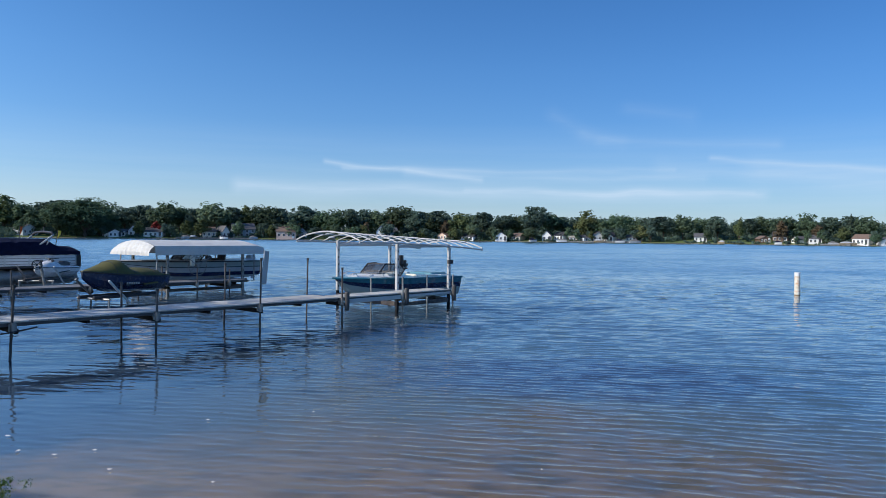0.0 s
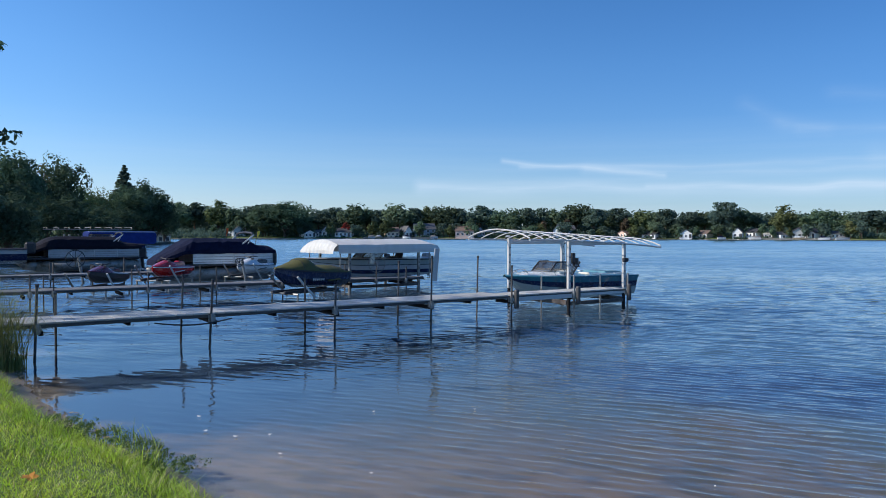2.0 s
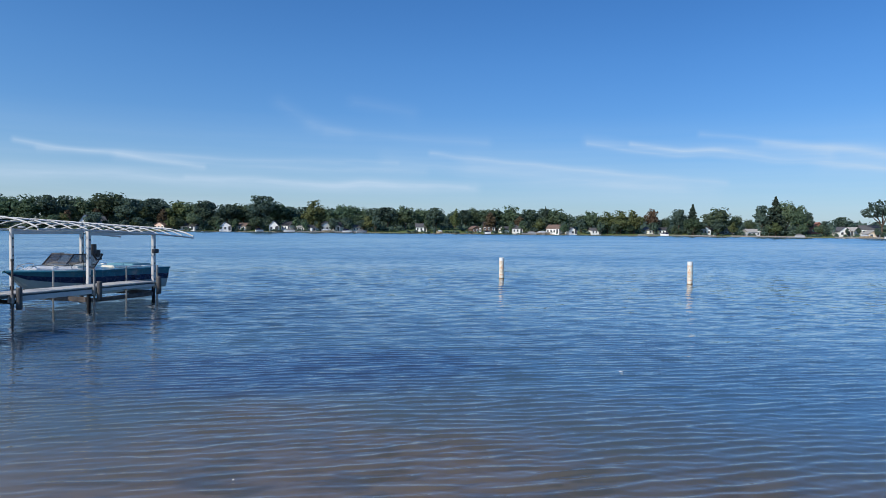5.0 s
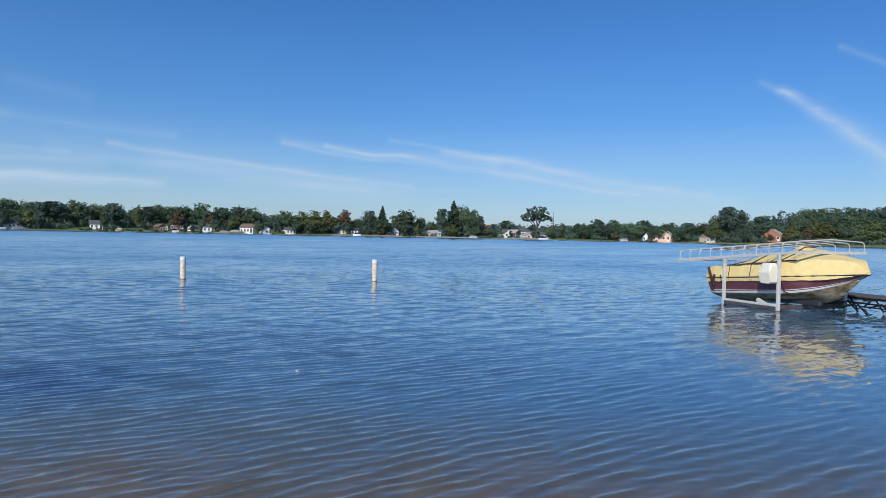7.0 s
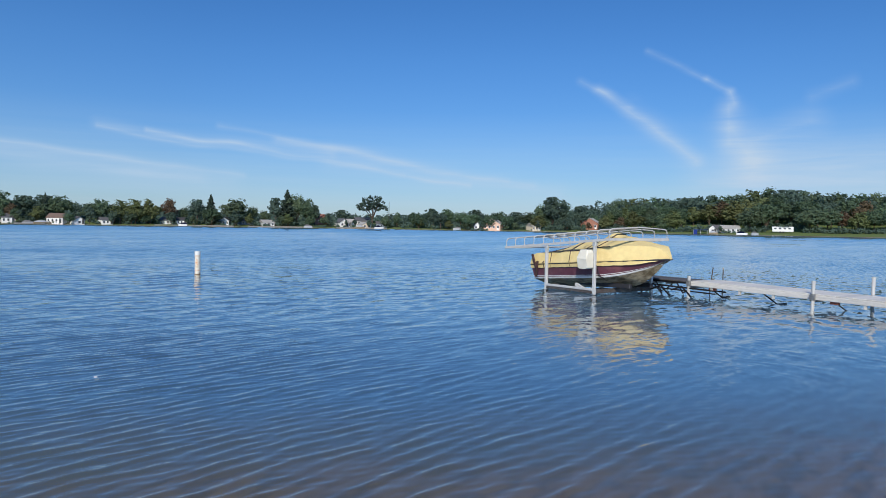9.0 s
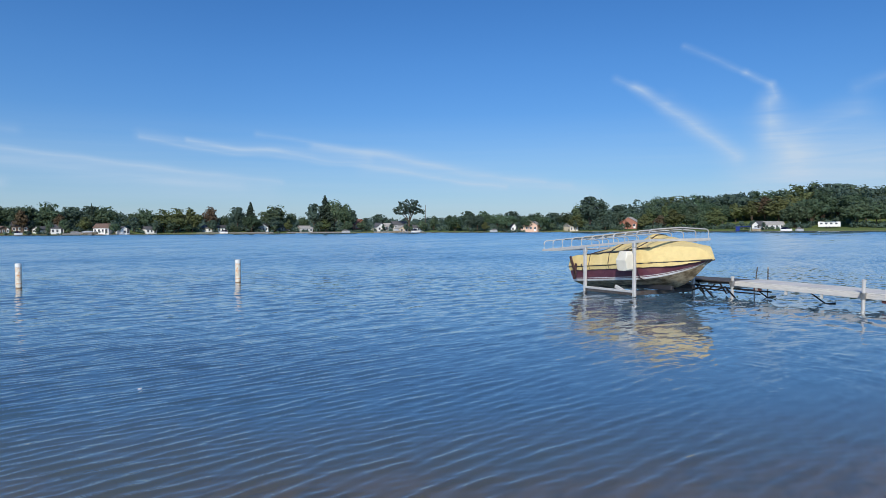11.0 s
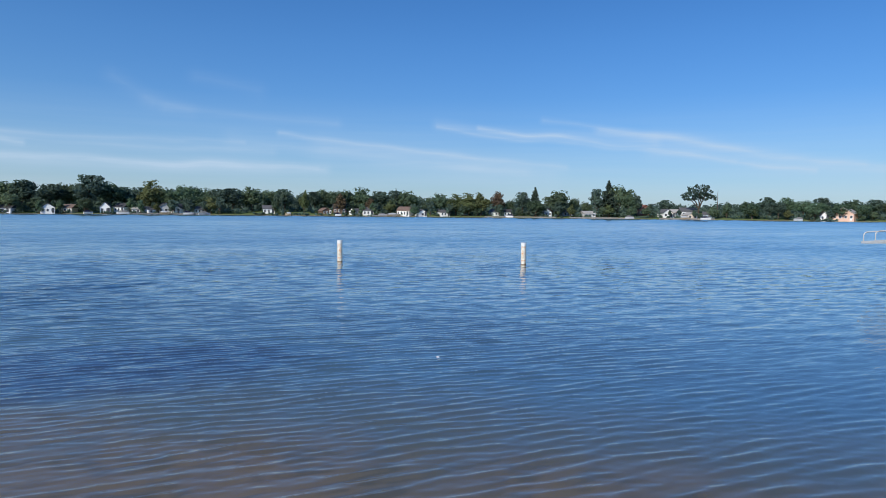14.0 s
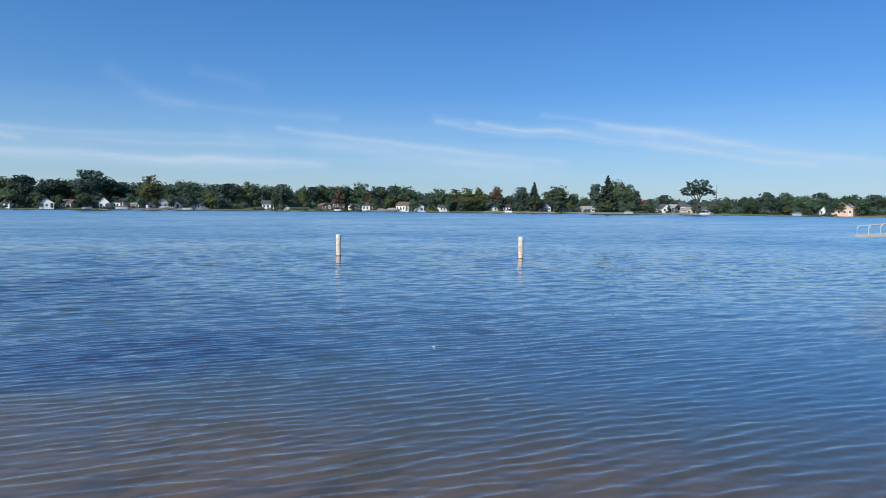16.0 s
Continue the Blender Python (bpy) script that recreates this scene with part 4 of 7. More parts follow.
house(10.36, 354, 3.6, 3.9, "grey", "pale", gable=False, windows=2)
house(11.28, 354, 5.7, 3.7, "white", "grey", gable=False, windows=2, label="low white garage by the water")
house(12.3, 355, 7.2, 5.8, "grey", "grey", turn=12)
house(13.3, 354, 6.1, 5.4, "white", "dark", storeys=2)
house(14.62, 355, 4.6, 4.1, "white", "grey", gable=False)
house(19.88, 358, 5.4, 5.1, "white", "grey", gable=False)
house(24.18, 357, 4.7, 3.8, "brown", "brown")
house(25.39, 361, 6.4, 6.4, "brown", "dark", gable=False, storeys=2)
house(26.73, 356, 4.2, 3.9, "white", "grey", turn=-20)
house(27.56, 355, 5, 4.8, "white", "grey", storeys=2, gable=False)
house(30.6, 352, 6.6, 5.2, "white", "brown", gable=False, windows=4, storeys=2, label="large white lakeside house with a boathouse front")
house(31.75, 351, 4.2, 3.8, "white", "grey", windows=1, label="white gabled boathouse at the water")
house(33.59, 353, 4.6, 3.6, "white", "grey", gable=False)
house(37.75, 358, 4.6, 4.4, "white", "grey")
house(38.8, 357, 4.4, 4.2, "white", "dark", gable=False)
house(42.03, 358, 5, 5, "blue", "dark")
house(43.3, 360, 6, 4.2, "blue", "grey", gable=False)
house(45.0, 355, 5.6, 3.8, "grey", "pale", gable=False)
house(49.12, 370, 7.2, 7.4, "brick", "red", label="red brick house with steep gables across the lake")
house(50.8, 355, 4.6, 5.2, "white", "grey", storeys=2, windows=2)
house(51.45, 357, 4.2, 5.0, "white", "pale", gable=False, windows=2)
house(52.4, 362, 7.2, 6, "white", "grey", gable=False, windows=3, storeys=2)
house(52.6, 352, 4.7, 3.4, "beige", "pale", windows=2, label="beige garage at the waterline")
house(53.95, 355, 5, 3.5, "blue", "grey", gable=False)
house(61.62, 354, 3.4, 4.6, "white", "grey", windows=2)
house(62.94, 352.5, 8.6, 6.4, "peach", "pale", windows=4, label="peach-coloured house with pale gables across the lake")
house(66.06, 353, 4.4, 4.2, "beige", "pale", gable=False)
house(70.6, 364, 8.6, 7.6, "brick", "pale", depth=8, chimney=True, label="brick house with tall chimney and pale roof")
house(79.78, 352, 3.4, 4.8, "white", "grey", windows=1)
house(80.7, 354, 8, 4.6, "grey", "pale", gable=False, windows=4)
house(-36.2, 215, 6, 4.6, "beige", "dark", gable=False)
house(-40.2, 150, 7, 4.2, "grey", "dark", gable=False)


def understory():
    """Shrubs and hedges along the far waterline, between the houses."""
    rng = random.Random(91)
    spots = [(math.degrees(math.atan2(o.location.x, o.location.y)), o.location.length) for o in scene.objects if o.name.startswith("house")]
    bm = B()
    az = -35.0
    while az < 99:
        az += rng.uniform(0.1, 0.26)
        if any(abs(az - a) < 0.58 for a, d in spots) or (18.5 < az < 28.5 and rng.random() < 0.75) or 83.2 < az < 85.5:
            d = rng.uniform(366, 376)
        elif az > 76:
            d = rng.uniform(354, 360)
        else:
            d = rng.uniform(352, 362)
        x, y = d * math.sin(radians(az)), d * math.cos(radians(az))
        r = rng.uniform(0.8, 1.9)
        if d > 365 and rng.random() < 0.45 and not 83.2 < az < 85.5:
            d, r = rng.uniform(350.5, 351.5), rng.uniform(0.35, 0.7)
            x, y = d * math.sin(radians(az)), d * math.cos(radians(az))
        for _ in range(3):
            leafy(bm, (x + rng.uniform(-1, 1), y + rng.uniform(-1, 1), ground_z(x, y) + r * rng.uniform(0.3, 1.5)), r, 22, 0.55, rng)
    for _ in range(230):
        az = rng.uniform(-45.5, -31)
        d = float(np.interp(az, (-45.5, -43.7, -41.2, -38.7, -36.3, -35, -31), (100, 122, 170, 205, 279, 312, 345))) + rng.uniform(1.5, 9)
        x, y = d * math.sin(radians(az)), d * math.cos(radians(az))
        r = rng.uniform(0.5, 1.5) * (0.5 + d / 500)
        for _ in range(2):
            leafy(bm, (x + rng.uniform(-1, 1), y + rng.uniform(-1, 1), ground_z(x, y) + r * rng.uniform(0.3, 1.4)), r, 26, 0.36, rng)
    tagged(part("shore_shrubs", bm, LEAF_DARK), "dark green shrubs and hedges along the far shore", "shrubs", kind="stuff")


understory()
rng = random.Random(97)
SPOTS = [math.degrees(math.atan2(o.location.x, o.location.y)) for o in scene.objects if o.name.startswith("house")]
for k in range(130):
    az = rng.uniform(-33, 70)
    if min(abs(az - a) for a in SPOTS) > 0.27 and not 18.5 < az < 26:
        tree_at(rng.choice("aebdcy"), az, rng.uniform(351.5, 353.5), rng.uniform(3.6, 8.5), rng.uniform(1.0, 1.5))


for az, d, w in GARDENS:
    side = rng.choice((-1, 1))
    half = math.degrees(0.5 * w / d)
    if rng.random() < 0.75:
        tree_at(rng.choice("abdecb"), az + side * half * rng.uniform(1.0, 1.35), d - rng.uniform(3, 5), rng.uniform(3.5, 7.5), rng.uniform(0.7, 1.0))


def camper(az, dist):
    """White camper van parked on the far beach."""
    x, y = dist * math.sin(radians(az)), dist * math.cos(radians(az))
    t = thing("camper_trailer", pose(x, y, ground_z(x, y), 0, 0, -az), "long white camper trailer parked on the far beach", "camper")
    part("body", box(B(), (0, 0, 1.75), (8.6, 2.4, 2.3), None, 0.18), WALLS["white"], t)
    for i in range(4):
        part("window", box(B(), (-3 + i * 1.9, -1.22, 2.1), (0.9, 0.05, 0.7)), PANE, t)
    part("awning", box(B(), (0.4, -1.4, 2.85), (4.5, 0.5, 0.08)), WALLS["blue"], t)
    for xx in (-1.0, 0.2):
        bm = tube(B(), [(xx, -1.15, 0.4), (xx, -0.9, 0.4)], 0.4, 14)
        part("wheel", bm, RUBBER, t)


camper(84.3, 352)


def shore_boat(az, dist, length, colour, cover, turn):
    """A small boat drawn up or moored at the far shore."""
    x, y = dist * math.sin(radians(az)), dist * math.cos(radians(az))
    t = thing("moored_boat", pose(x, y, max(0.0, ground_z(x, y)), 0, 0, -az + turn), "small boat moored at the far shore", "boat", "boats across the lake")
    rows = []
    for s in (0, 0.3, 0.6, 0.85, 1.0):
        b = 1.05 * (1 - s ** 3 * 0.97)
        rows.append([(s * length, -b, 0.9 + 0.15 * s), (s * length, -b * 0.8, 0.1), (s * length, 0, -0.1 + 0.5 * s ** 4), (s * length, b * 0.8, 0.1), (s * length, b, 0.9 + 0.15 * s)])
    part("hull", loft(B(), rows, closed=True), colour, t)
    rows = [[(s * length, -0.8 * q, 0.95), (s * length, 0, 0.95 + 0.75 * q), (s * length, 0.8 * q, 0.95)] for s, q in ((0.05, 0.5), (0.3, 1), (0.6, 0.9), (0.85, 0.2))]
    part("cover", loft(B(), rows, closed=True), cover, t)


for i, (az, d, ln) in enumerate(((-20.2, 346, 6), (-19.6, 346, 5), (-16.8, 345, 5), (-15.2, 346, 5), (-9.2, 346, 5), (6.9, 347, 5), (9.9, 346, 7), (12.0, 347, 6), (13.6, 347, 6), (14.7, 346, 7),
                                 (21.6, 347, 4), (25.0, 347, 4), (28.4, 346, 6), (29.1, 345, 9), (39.2, 347, 5), (47.9, 346, 5), (51.9, 346, 6), (53.4, 346, 6), (60.3, 348, 5), (79.3, 340, 5), (81.2, 340, 6), (82.2, 336, 4))):
    shore_boat(az, d, ln * 0.75, (GEL_GREY, HULL_DIRTY, GEL_WHITE)[i % 3], (CANVAS_GREY, GEL_GREY, CANVAS_NAVY)[i % 3], (0, 12, 175, -8)[i % 4])
# pale seawalls and low docks at the far waterline
for i, (a0, a1, d) in enumerate(((36.9, 42.6, 350), (43.6, 48.6, 349), (27.9, 29.8, 345), (9.6, 14.9, 348), (-20.6, -14.6, 348), (50.4, 54.4, 348))):
    bm = B()
    for k in range(6):
        a = a0 + (a1 - a0) * (k + 0.5) / 6
        box(bm, (d * math.sin(radians(a)), d * math.cos(radians(a)), 0.15), (d * radians(a1 - a0) / 6 - 0.1, 0.6, 0.9), Euler((0, 0, radians(-a))).to_matrix())
    tagged(part("seawall", bm, STONE), "low pale seawall along the far waterline", "seawall", kind="structure")
t = thing("tarp_shelter", pose(345 * math.sin(radians(78.7)), 345 * math.cos(radians(78.7)), ground_z(345 * math.sin(radians(78.7)), 345 * math.cos(radians(78.7))), 0, 0, -78.7),
          "blue tarpaulin shelter on the far beach", "shelter")
part("canopy", box(B(), (0, 0, 2.3), (6.2, 3, 0.25), None, 0.08), CANVAS_BLUE, t)
part("side_curtain", box(B(), (-2.2, -1.5, 1.2), (1.6, 0.05, 2.1)), CANVAS_BLUE, t)
for xx in (-3, 0, 3):
    part("pole", tube(B(), [(xx, -1.45, -0.2), (xx, -1.45, 2.3)], 0.05, 6), ALU, t)
# tall bare pole beside the high-crowned tree
x, y = 355 * math.sin(radians(54.55)), 355 * math.cos(radians(54.55))
tagged(part("utility_pole", tube(B(), [(x, y, -0.2), (x, y, 13.6)], 0.16, 8, 0.1), BARK), "tall bare utility pole on the far shore", "pole")


# ---- docks ----
LEFT_TURN, RIGHT_TURN = 48.3, 64.5
DOCK_A, DOCK_B, DOCK_C, DOCK_R = pose(-2.41, 16.91, 0, 0, 0, LEFT_TURN), pose(-10.4, 21.0, 0, 0, 0, LEFT_TURN), pose(-19.4, 24.6, 0, 0, 0, LEFT_TURN), pose(23.0, 5.39, 0, 0, 0, RIGHT_TURN)
PLANK = 0.145
rng = random.Random(5)


def plank_mesh(name, width, thick, mat):
    bm = box(B(), (0, 0, 0), (PLANK - 0.006, width, thick), None, 0.006)
    me = bpy.data.meshes.new(name)
    bm.to_mesh(me)
    bm.free()
    me.materials.append(mat)
    return me


def dock(m, x0, x1, y0, y1, top, deck, side, label, group, bays):
    """A pipe dock: side rails, cross beams under each joint, and a deck of planks."""
    t = thing("dock", m, label, "dock", group)
    edges = [x0] + [b for b in bays if x0 + 0.3 < b < x1 - 0.3] + [x1]
    for a, b in zip(edges, edges[1:]):
        sag = rng.uniform(-0.012, 0.012)
        for yy in (y0 + 0.03, y1 - 0.03):
            part("side_rail", box(B(), ((a + b) / 2, yy, top - 0.046 + sag), (b - a - 0.015, 0.05, 0.062), None, 0.008), side, t)
        beam = SHADE_BLACK if side == DECK_SIDE else GALV
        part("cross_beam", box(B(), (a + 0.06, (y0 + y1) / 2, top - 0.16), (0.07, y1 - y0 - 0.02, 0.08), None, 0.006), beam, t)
        # added black sheets close the underside, in place of shade below the planks
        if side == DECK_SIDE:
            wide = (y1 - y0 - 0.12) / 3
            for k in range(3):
                part("stringer", box(B(), ((a + b) / 2, y0 + 0.06 + wide * (k + 0.5), top - 0.040), (b - a - 0.02, wide - 0.004, 0.036)), SHADE_BLACK, t)
        part("cross_beam", box(B(), ((a + b) / 2, (y0 + y1) / 2, top - 0.10), (0.05, y1 - y0 - 0.12, 0.06)), beam, t)
    me = plank_mesh("plank", y1 - y0 - 0.002, 0.032, deck)
    x = x0 + PLANK / 2
    while x < x1 - PLANK / 2:
        p = new("plank", me)
        p.parent = t
        p.matrix_basis = pose(x, (y0 + y1) / 2 + rng.uniform(-.003, .003), top + rng.uniform(-.001, .002), rng.uniform(-.05, .05), rng.uniform(-.12, .12), rng.uniform(-.1, .1))
        x += PLANK
    return t


def dock_post(t, x, y, top, mat, r=0.03, sleeve=0.55, lean=(0, 0), cap=None):
    """A pipe driven into the bed, with the bracket that holds the dock to it."""
    m = t.matrix_basis
    w = m @ Vector((x, y, 0))
    bed = ground_z(w.x, w.y) - 0.15
    p = part("post", tube(B(), [(x - lean[0] * (1.0 - bed), y - lean[1] * (1.0 - bed), bed), (x + lean[0] * (top - 1.0), y + lean[1] * (top - 1.0), top)], r, 10), mat, t)
    if sleeve:
        bm = tube(B(), [(x, y, sleeve - 0.14), (x, y, sleeve + 0.03)], r + 0.018, 10)
        box(bm, (x, y + (0.035 if y < 0.5 else -0.035), sleeve - 0.06), (0.12, 0.05, 0.12))
        part("bracket", bm, GALV, p)
    if cap:
        part("cap", tube(B(), [(x + lean[0] * (top - 1.0), y + lean[1] * (top - 1.0), top - 0.03), (x + lean[0] * (top - 1.0), y + lean[1] * (top - 1.0), top + 0.02)], r + 0.008, 10), cap, p)


BAYS_A = (-9.77, -7.0, -4.55, -2.26)
dock_a = dock(DOCK_A, -12.4, 0.0, 0.0, 1.0, 0.60, DECK, DECK_SIDE, "long weathered grey pipe dock with plank deck", "docks", BAYS_A)
dock_n = dock(DOCK_A, 0.03, 4.08, 0.0, 0.66, 0.60, DECK, DECK_SIDE, "narrow plank end section of a pipe dock beside a lift", "docks", (2.04,))
for x, top, lean in ((-9.77, 1.22, (0.035, 0.03)), (-7.0, 1.20, (0.05, 0.0)), (-4.55, 1.02, (0.03, 0.0)), (-2.26, 1.56, (0.02, 0.0)), (0.0, 1.3, (0, 0))):
    dock_post(dock_a, x, -0.04, top, RUST, 0.021, 0.57, lean, DARK)
for x, top, lean in ((-9.4, 1.0, (0, 0)), (-7.25, 1.25, (0.04, 0)), (-4.75, 1.1, (0, 0)), (-2.46, 1.42, (0.02, 0)), (-0.2, 1.5, (0.02, 0))):
    dock_post(dock_a, x, 1.04, top, RUST, 0.020, 0.57, lean, DARK)
for x, top in ((2.04, 1.02), (4.02, 1.02)):
    dock_post(dock_n, x, -0.03, top, GALV, 0.026, 0.57, (0, 0))
for x in (0.10, 2.12, 4.0):
    bm = tube(B(), [(x, -0.10, 0.30), (x, -0.10, 0.34), (x, -0.10, 0.70), (x, -0.10, 0.74)], 0.06, 12)
    part("bumper", bm, DECK_SIDE, dock_n, "padded vertical dock bumper", smooth=True)
bm = box(B(), (-2.16, -0.05, 1.38), (0.13, 0.035, 0.72), Euler((0, radians(6), 0)).to_matrix(), 0.012)
part("paddle_board", bm, GEL_GREY, dock_a, "grey board fixed upright to a dock pipe")
for x0, x1, z0, z1 in ((0.12, 1.98, 0.455, 0.555), (2.14, 3.94, 0.49, 0.555)):
    part("fascia", box(B(), ((x0 + x1) / 2, -0.012, (z0 + z1) / 2), (x1 - x0, 0.022, z1 - z0), None, 0.005), ALU_WHITE, dock_n, "pale metal fascia below the deck edge")
pts = [(-8.0 + i * 0.15, -0.07, 0.50 - 0.075 * math.sin(math.pi * i / 9)) for i in range(10)]
part("rope", tube(B(), pts, 0.014, 6), DARK, dock_a, "dark rope drooping below the dock edge")
for x in (1.6, 3.75):
    dock_post(dock_n, x, 0.70, 0.98, GALV, 0.020, 0.57)

dock_b = dock(DOCK_B, -9.6, 5.4, 0.0, 0.95, 0.50, TREE_SHADE_DECK, DECK_SIDE, "grey pipe dock between lifted boats and watercraft", "docks", (-7.2, -4.8, -2.4, 0.0, 2.4, 4.4))
for x, top in ((-7.0, 0.95), (-6.45, 0.8), (-4.05, 0.95), (-2.1, 1.05), (0.0, 0.75), (3.4, 0.95), (4.6, 0.9)):
    dock_post(dock_b, x, -0.04, top, RUST, 0.021, 0.47)
for x, top in ((-6.6, 0.9), (-4.3, 1.0), (-2.3, 1.1), (1.9, 0.95), (2.7, 1.0)):
    dock_post(dock_b, x, 0.99, top, RUST, 0.020, 0.47)
dock_c = dock(DOCK_C, -9.5, 5.2, 0.0, 0.95, 0.45, TREE_SHADE_DECK, DECK_SIDE, "far grey pipe dock crowded with watercraft", "docks", (-7.2, -4.8, -2.4, 0.0, 2.4))
for x, top in ((-7.2, 0.95), (-4.8, 0.9), (-2.4, 0.95), (-1.0, 0.85), (0.2, 1.1), (2.4, 0.95)):
    dock_post(dock_c, x, -0.04, top, RUST, 0.021, 0.42)
    dock_post(dock_c, x + 0.2, 0.99, top - 0.05, RUST, 0.028, 0.42)

dock_r = dock(DOCK_R @ pose(0, 0, 0, 0, -1.05, 0), -15.6, 0.0, -1.15, 0.0, 0.43, RIGHT_DECK, RIGHT_DECK, "pale low dock reaching out to a covered boat on a lift", "docks", (-11.2, -7.5, -3.76))
for a, b in ((-3.72, -0.05), (-7.46, -3.80), (-11.16, -7.54), (-15.5, -11.24)):
    part("fascia", box(B(), ((a + b) / 2, 0.012, 0.345), (b - a, 0.022, 0.10), None, 0.006), RIGHT_DECK, dock_r)
# dock end and its braces coloured dark for the boat's shade
dock_e = dock(DOCK_R, 0.03, 3.6, -1.12, -0.03, 0.40, BOAT_SHADE_DECK, SHADE_BLACK, "end section of a dock, coloured dark for the shade of a lifted boat", "docks", (1.8,))
for x in (0.5, 1.3, 2.2, 3.1):
    bm = tube(B(), [(x, -0.06, 0.34), (x - 0.30, 0.02, 0.05), (x - 0.42, 0.05, 0.11)], 0.022, 6)
    part("brace", bm, SHADE_BLACK, dock_e)
    bm = tube(B(), [(x, -1.06, 0.34), (x + 0.30, -0.98, 0.04)], 0.022, 6)
    part("brace", bm, SHADE_BLACK, dock_e)
for y, z in ((0.06, 0.22), (-0.5, 0.17), (0.02, 0.13)):
    part("stretcher", tube(B(), [(-0.9, y, z - 0.02), (3.4, y, z + 0.05)], 0.02, 6), SHADE_BLACK, dock_e)
for x, y in ((1.8, 0.0), (3.5, -1.1), (3.5, 0.0)):
    dock_post(dock_e, x, y, 0.56, SHADE_BLACK, 0.03, 0.36)
for x, top, y in ((-11.2, 0.90, 0.05), (-7.5, 0.84, 0.05), (-3.76, 0.75, 0.05), (-0.02, 0.55, 0.05), (-4.6, 0.9, -1.2), (-8.2, 0.9, -1.2)):
    dock_post(dock_r, x, y, top, ALU_WHITE, 0.045, 0.42, (0, 0), ALU_WHITE)
dock_post(dock_r, -0.28, -1.2, 0.80, RUST, 0.016, 0.42, (0, 0), ALU_WHITE)
dock_post(dock_r, 0.05, -1.2, 0.80, RUST, 0.016, 0.42, (-0.12, 0))
for x in (-0.75, -1.65, -2.65, -5.0, -6.2):
    part("leg_bracket", box(B(), (x, -0.03, 0.27), (0.06, 0.05, 0.16)), RIGHT_DECK, dock_r)
for x in (-0.6, -2.3, -4.2, -6.4):
    bm = tube(B(), [(x, -0.1, 0.30), (x - 0.30, -0.30, 0.03)], 0.02, 6)
    tube(bm, [(x - 0.30, -0.30, 0.03), (x - 0.55, -0.32, 0.07)], 0.022, 6)
    part("brace", bm, GALV if x < -3 else SHADE_BLACK, dock_r)
for x in (-0.75, -4.25):
    part("clamp_block", box(B(), (x, -0.08, 0.27), (0.22, 0.08, 0.10), None, 0.01), material("red_brown_block", (0.28, 0.09, 0.06), 0.7), dock_r)


# ---- boats ----
def hull(t, L, beam, keel, chine, sheer, bands, bottom, sheer_rise=0.1, deck=None, stem=0.10, full=0.45, point=2.3, climb=0.8, rail=DARK):
    """A hard-chine hull, stern at x = 0 and bow at x = L. bands: (lower, upper, material, name) in parts of the topside's height."""
    n = 15

    def at(s):
        f = max(0.0, (s - full) / (1 - full))
        bf = max(0.03, 1 - f ** point)
        zs = sheer + sheer_rise * s * s
        zc = chine + (zs - chine - 0.12) * max(0.0, (s - 0.55) / 0.45) ** 2.0 * climb
        zk = keel + (zs - keel - stem) * max(0.0, (s - 0.62) / 0.38) ** 2.2
        bs = beam / 2 * bf
        bc = bs * (0.86 - 0.35 * f * f)
        x = s * L - (0 if s < 0.97 else 0)
        return x, bs, bc, zs, max(zc, zk + 0.02), zk

    def topside(s, v, side):
        x, bs, bc, zs, zc, zk = at(s)
        rake = 0.22 * max(0.0, (s - 0.75) / 0.25)
        return (x - rake * (1 - v), side * (bc + (bs - bc) * v ** 0.75), zc + (zs - zc) * v)

    ss = [i / (n - 1) for i in range(n)]
    for lo, hi, mat, name in bands:
        bm = B()
        for side in (-1, 1):
            loft(bm, [[topside(s, lo + (hi - lo) * k / 3, side) for k in range(4)] for s in ss], caps=False)
        a = [bm.verts.new(p) for p in (topside(0, lo, -1), topside(0, lo, 1), topside(0, hi, 1), topside(0, hi, -1))]
        bm.faces.new(a)
        part(name, bm, mat, t, smooth=False)
    bm = B()
    rows = []
    for s in ss:
        x, bs, bc, zs, zc, zk = at(s)
        r = topside(s, 0, 1)
        rows.append([(r[0], -bc, zc), (r[0] - 0.02, -bc * 0.5, (zc * 0.42 + zk * 0.58)), (r[0], 0, zk), (r[0] - 0.02, bc * 0.5, (zc * 0.42 + zk * 0.58)), (r[0], bc, zc)])
    loft(bm, rows, caps=False)
    bm.faces.new([bm.verts.new(p) for p in rows[0]])
    part("hull_bottom", bm, bottom, t)
    bm = B()
    for side in (-1, 1):
        tube(bm, [Vector(topside(s, 1.0, side)) + Vector((0, side * 0.012, -0.01)) for s in ss], 0.025, 6)
    part("rub_rail", bm, rail, t)
    if deck:
        bm = B()
        loft(bm, [[(topside(s, 1, 1)[0], -at(s)[1], at(s)[3]), (s * L, -at(s)[1] * 0.5, at(s)[3] + 0.05 * (1 - s * 0.5)), (s * L, 0, at(s)[3] + 0.07 * (1 - s * 0.5)), (s * L, at(s)[1] * 0.5, at(s)[3] + 0.05 * (1 - s * 0.5)), (topside(s, 1, 1)[0], at(s)[1], at(s)[3])] for s in ss], caps=False)
        part("deck", bm, deck, t, smooth=True)
    return at


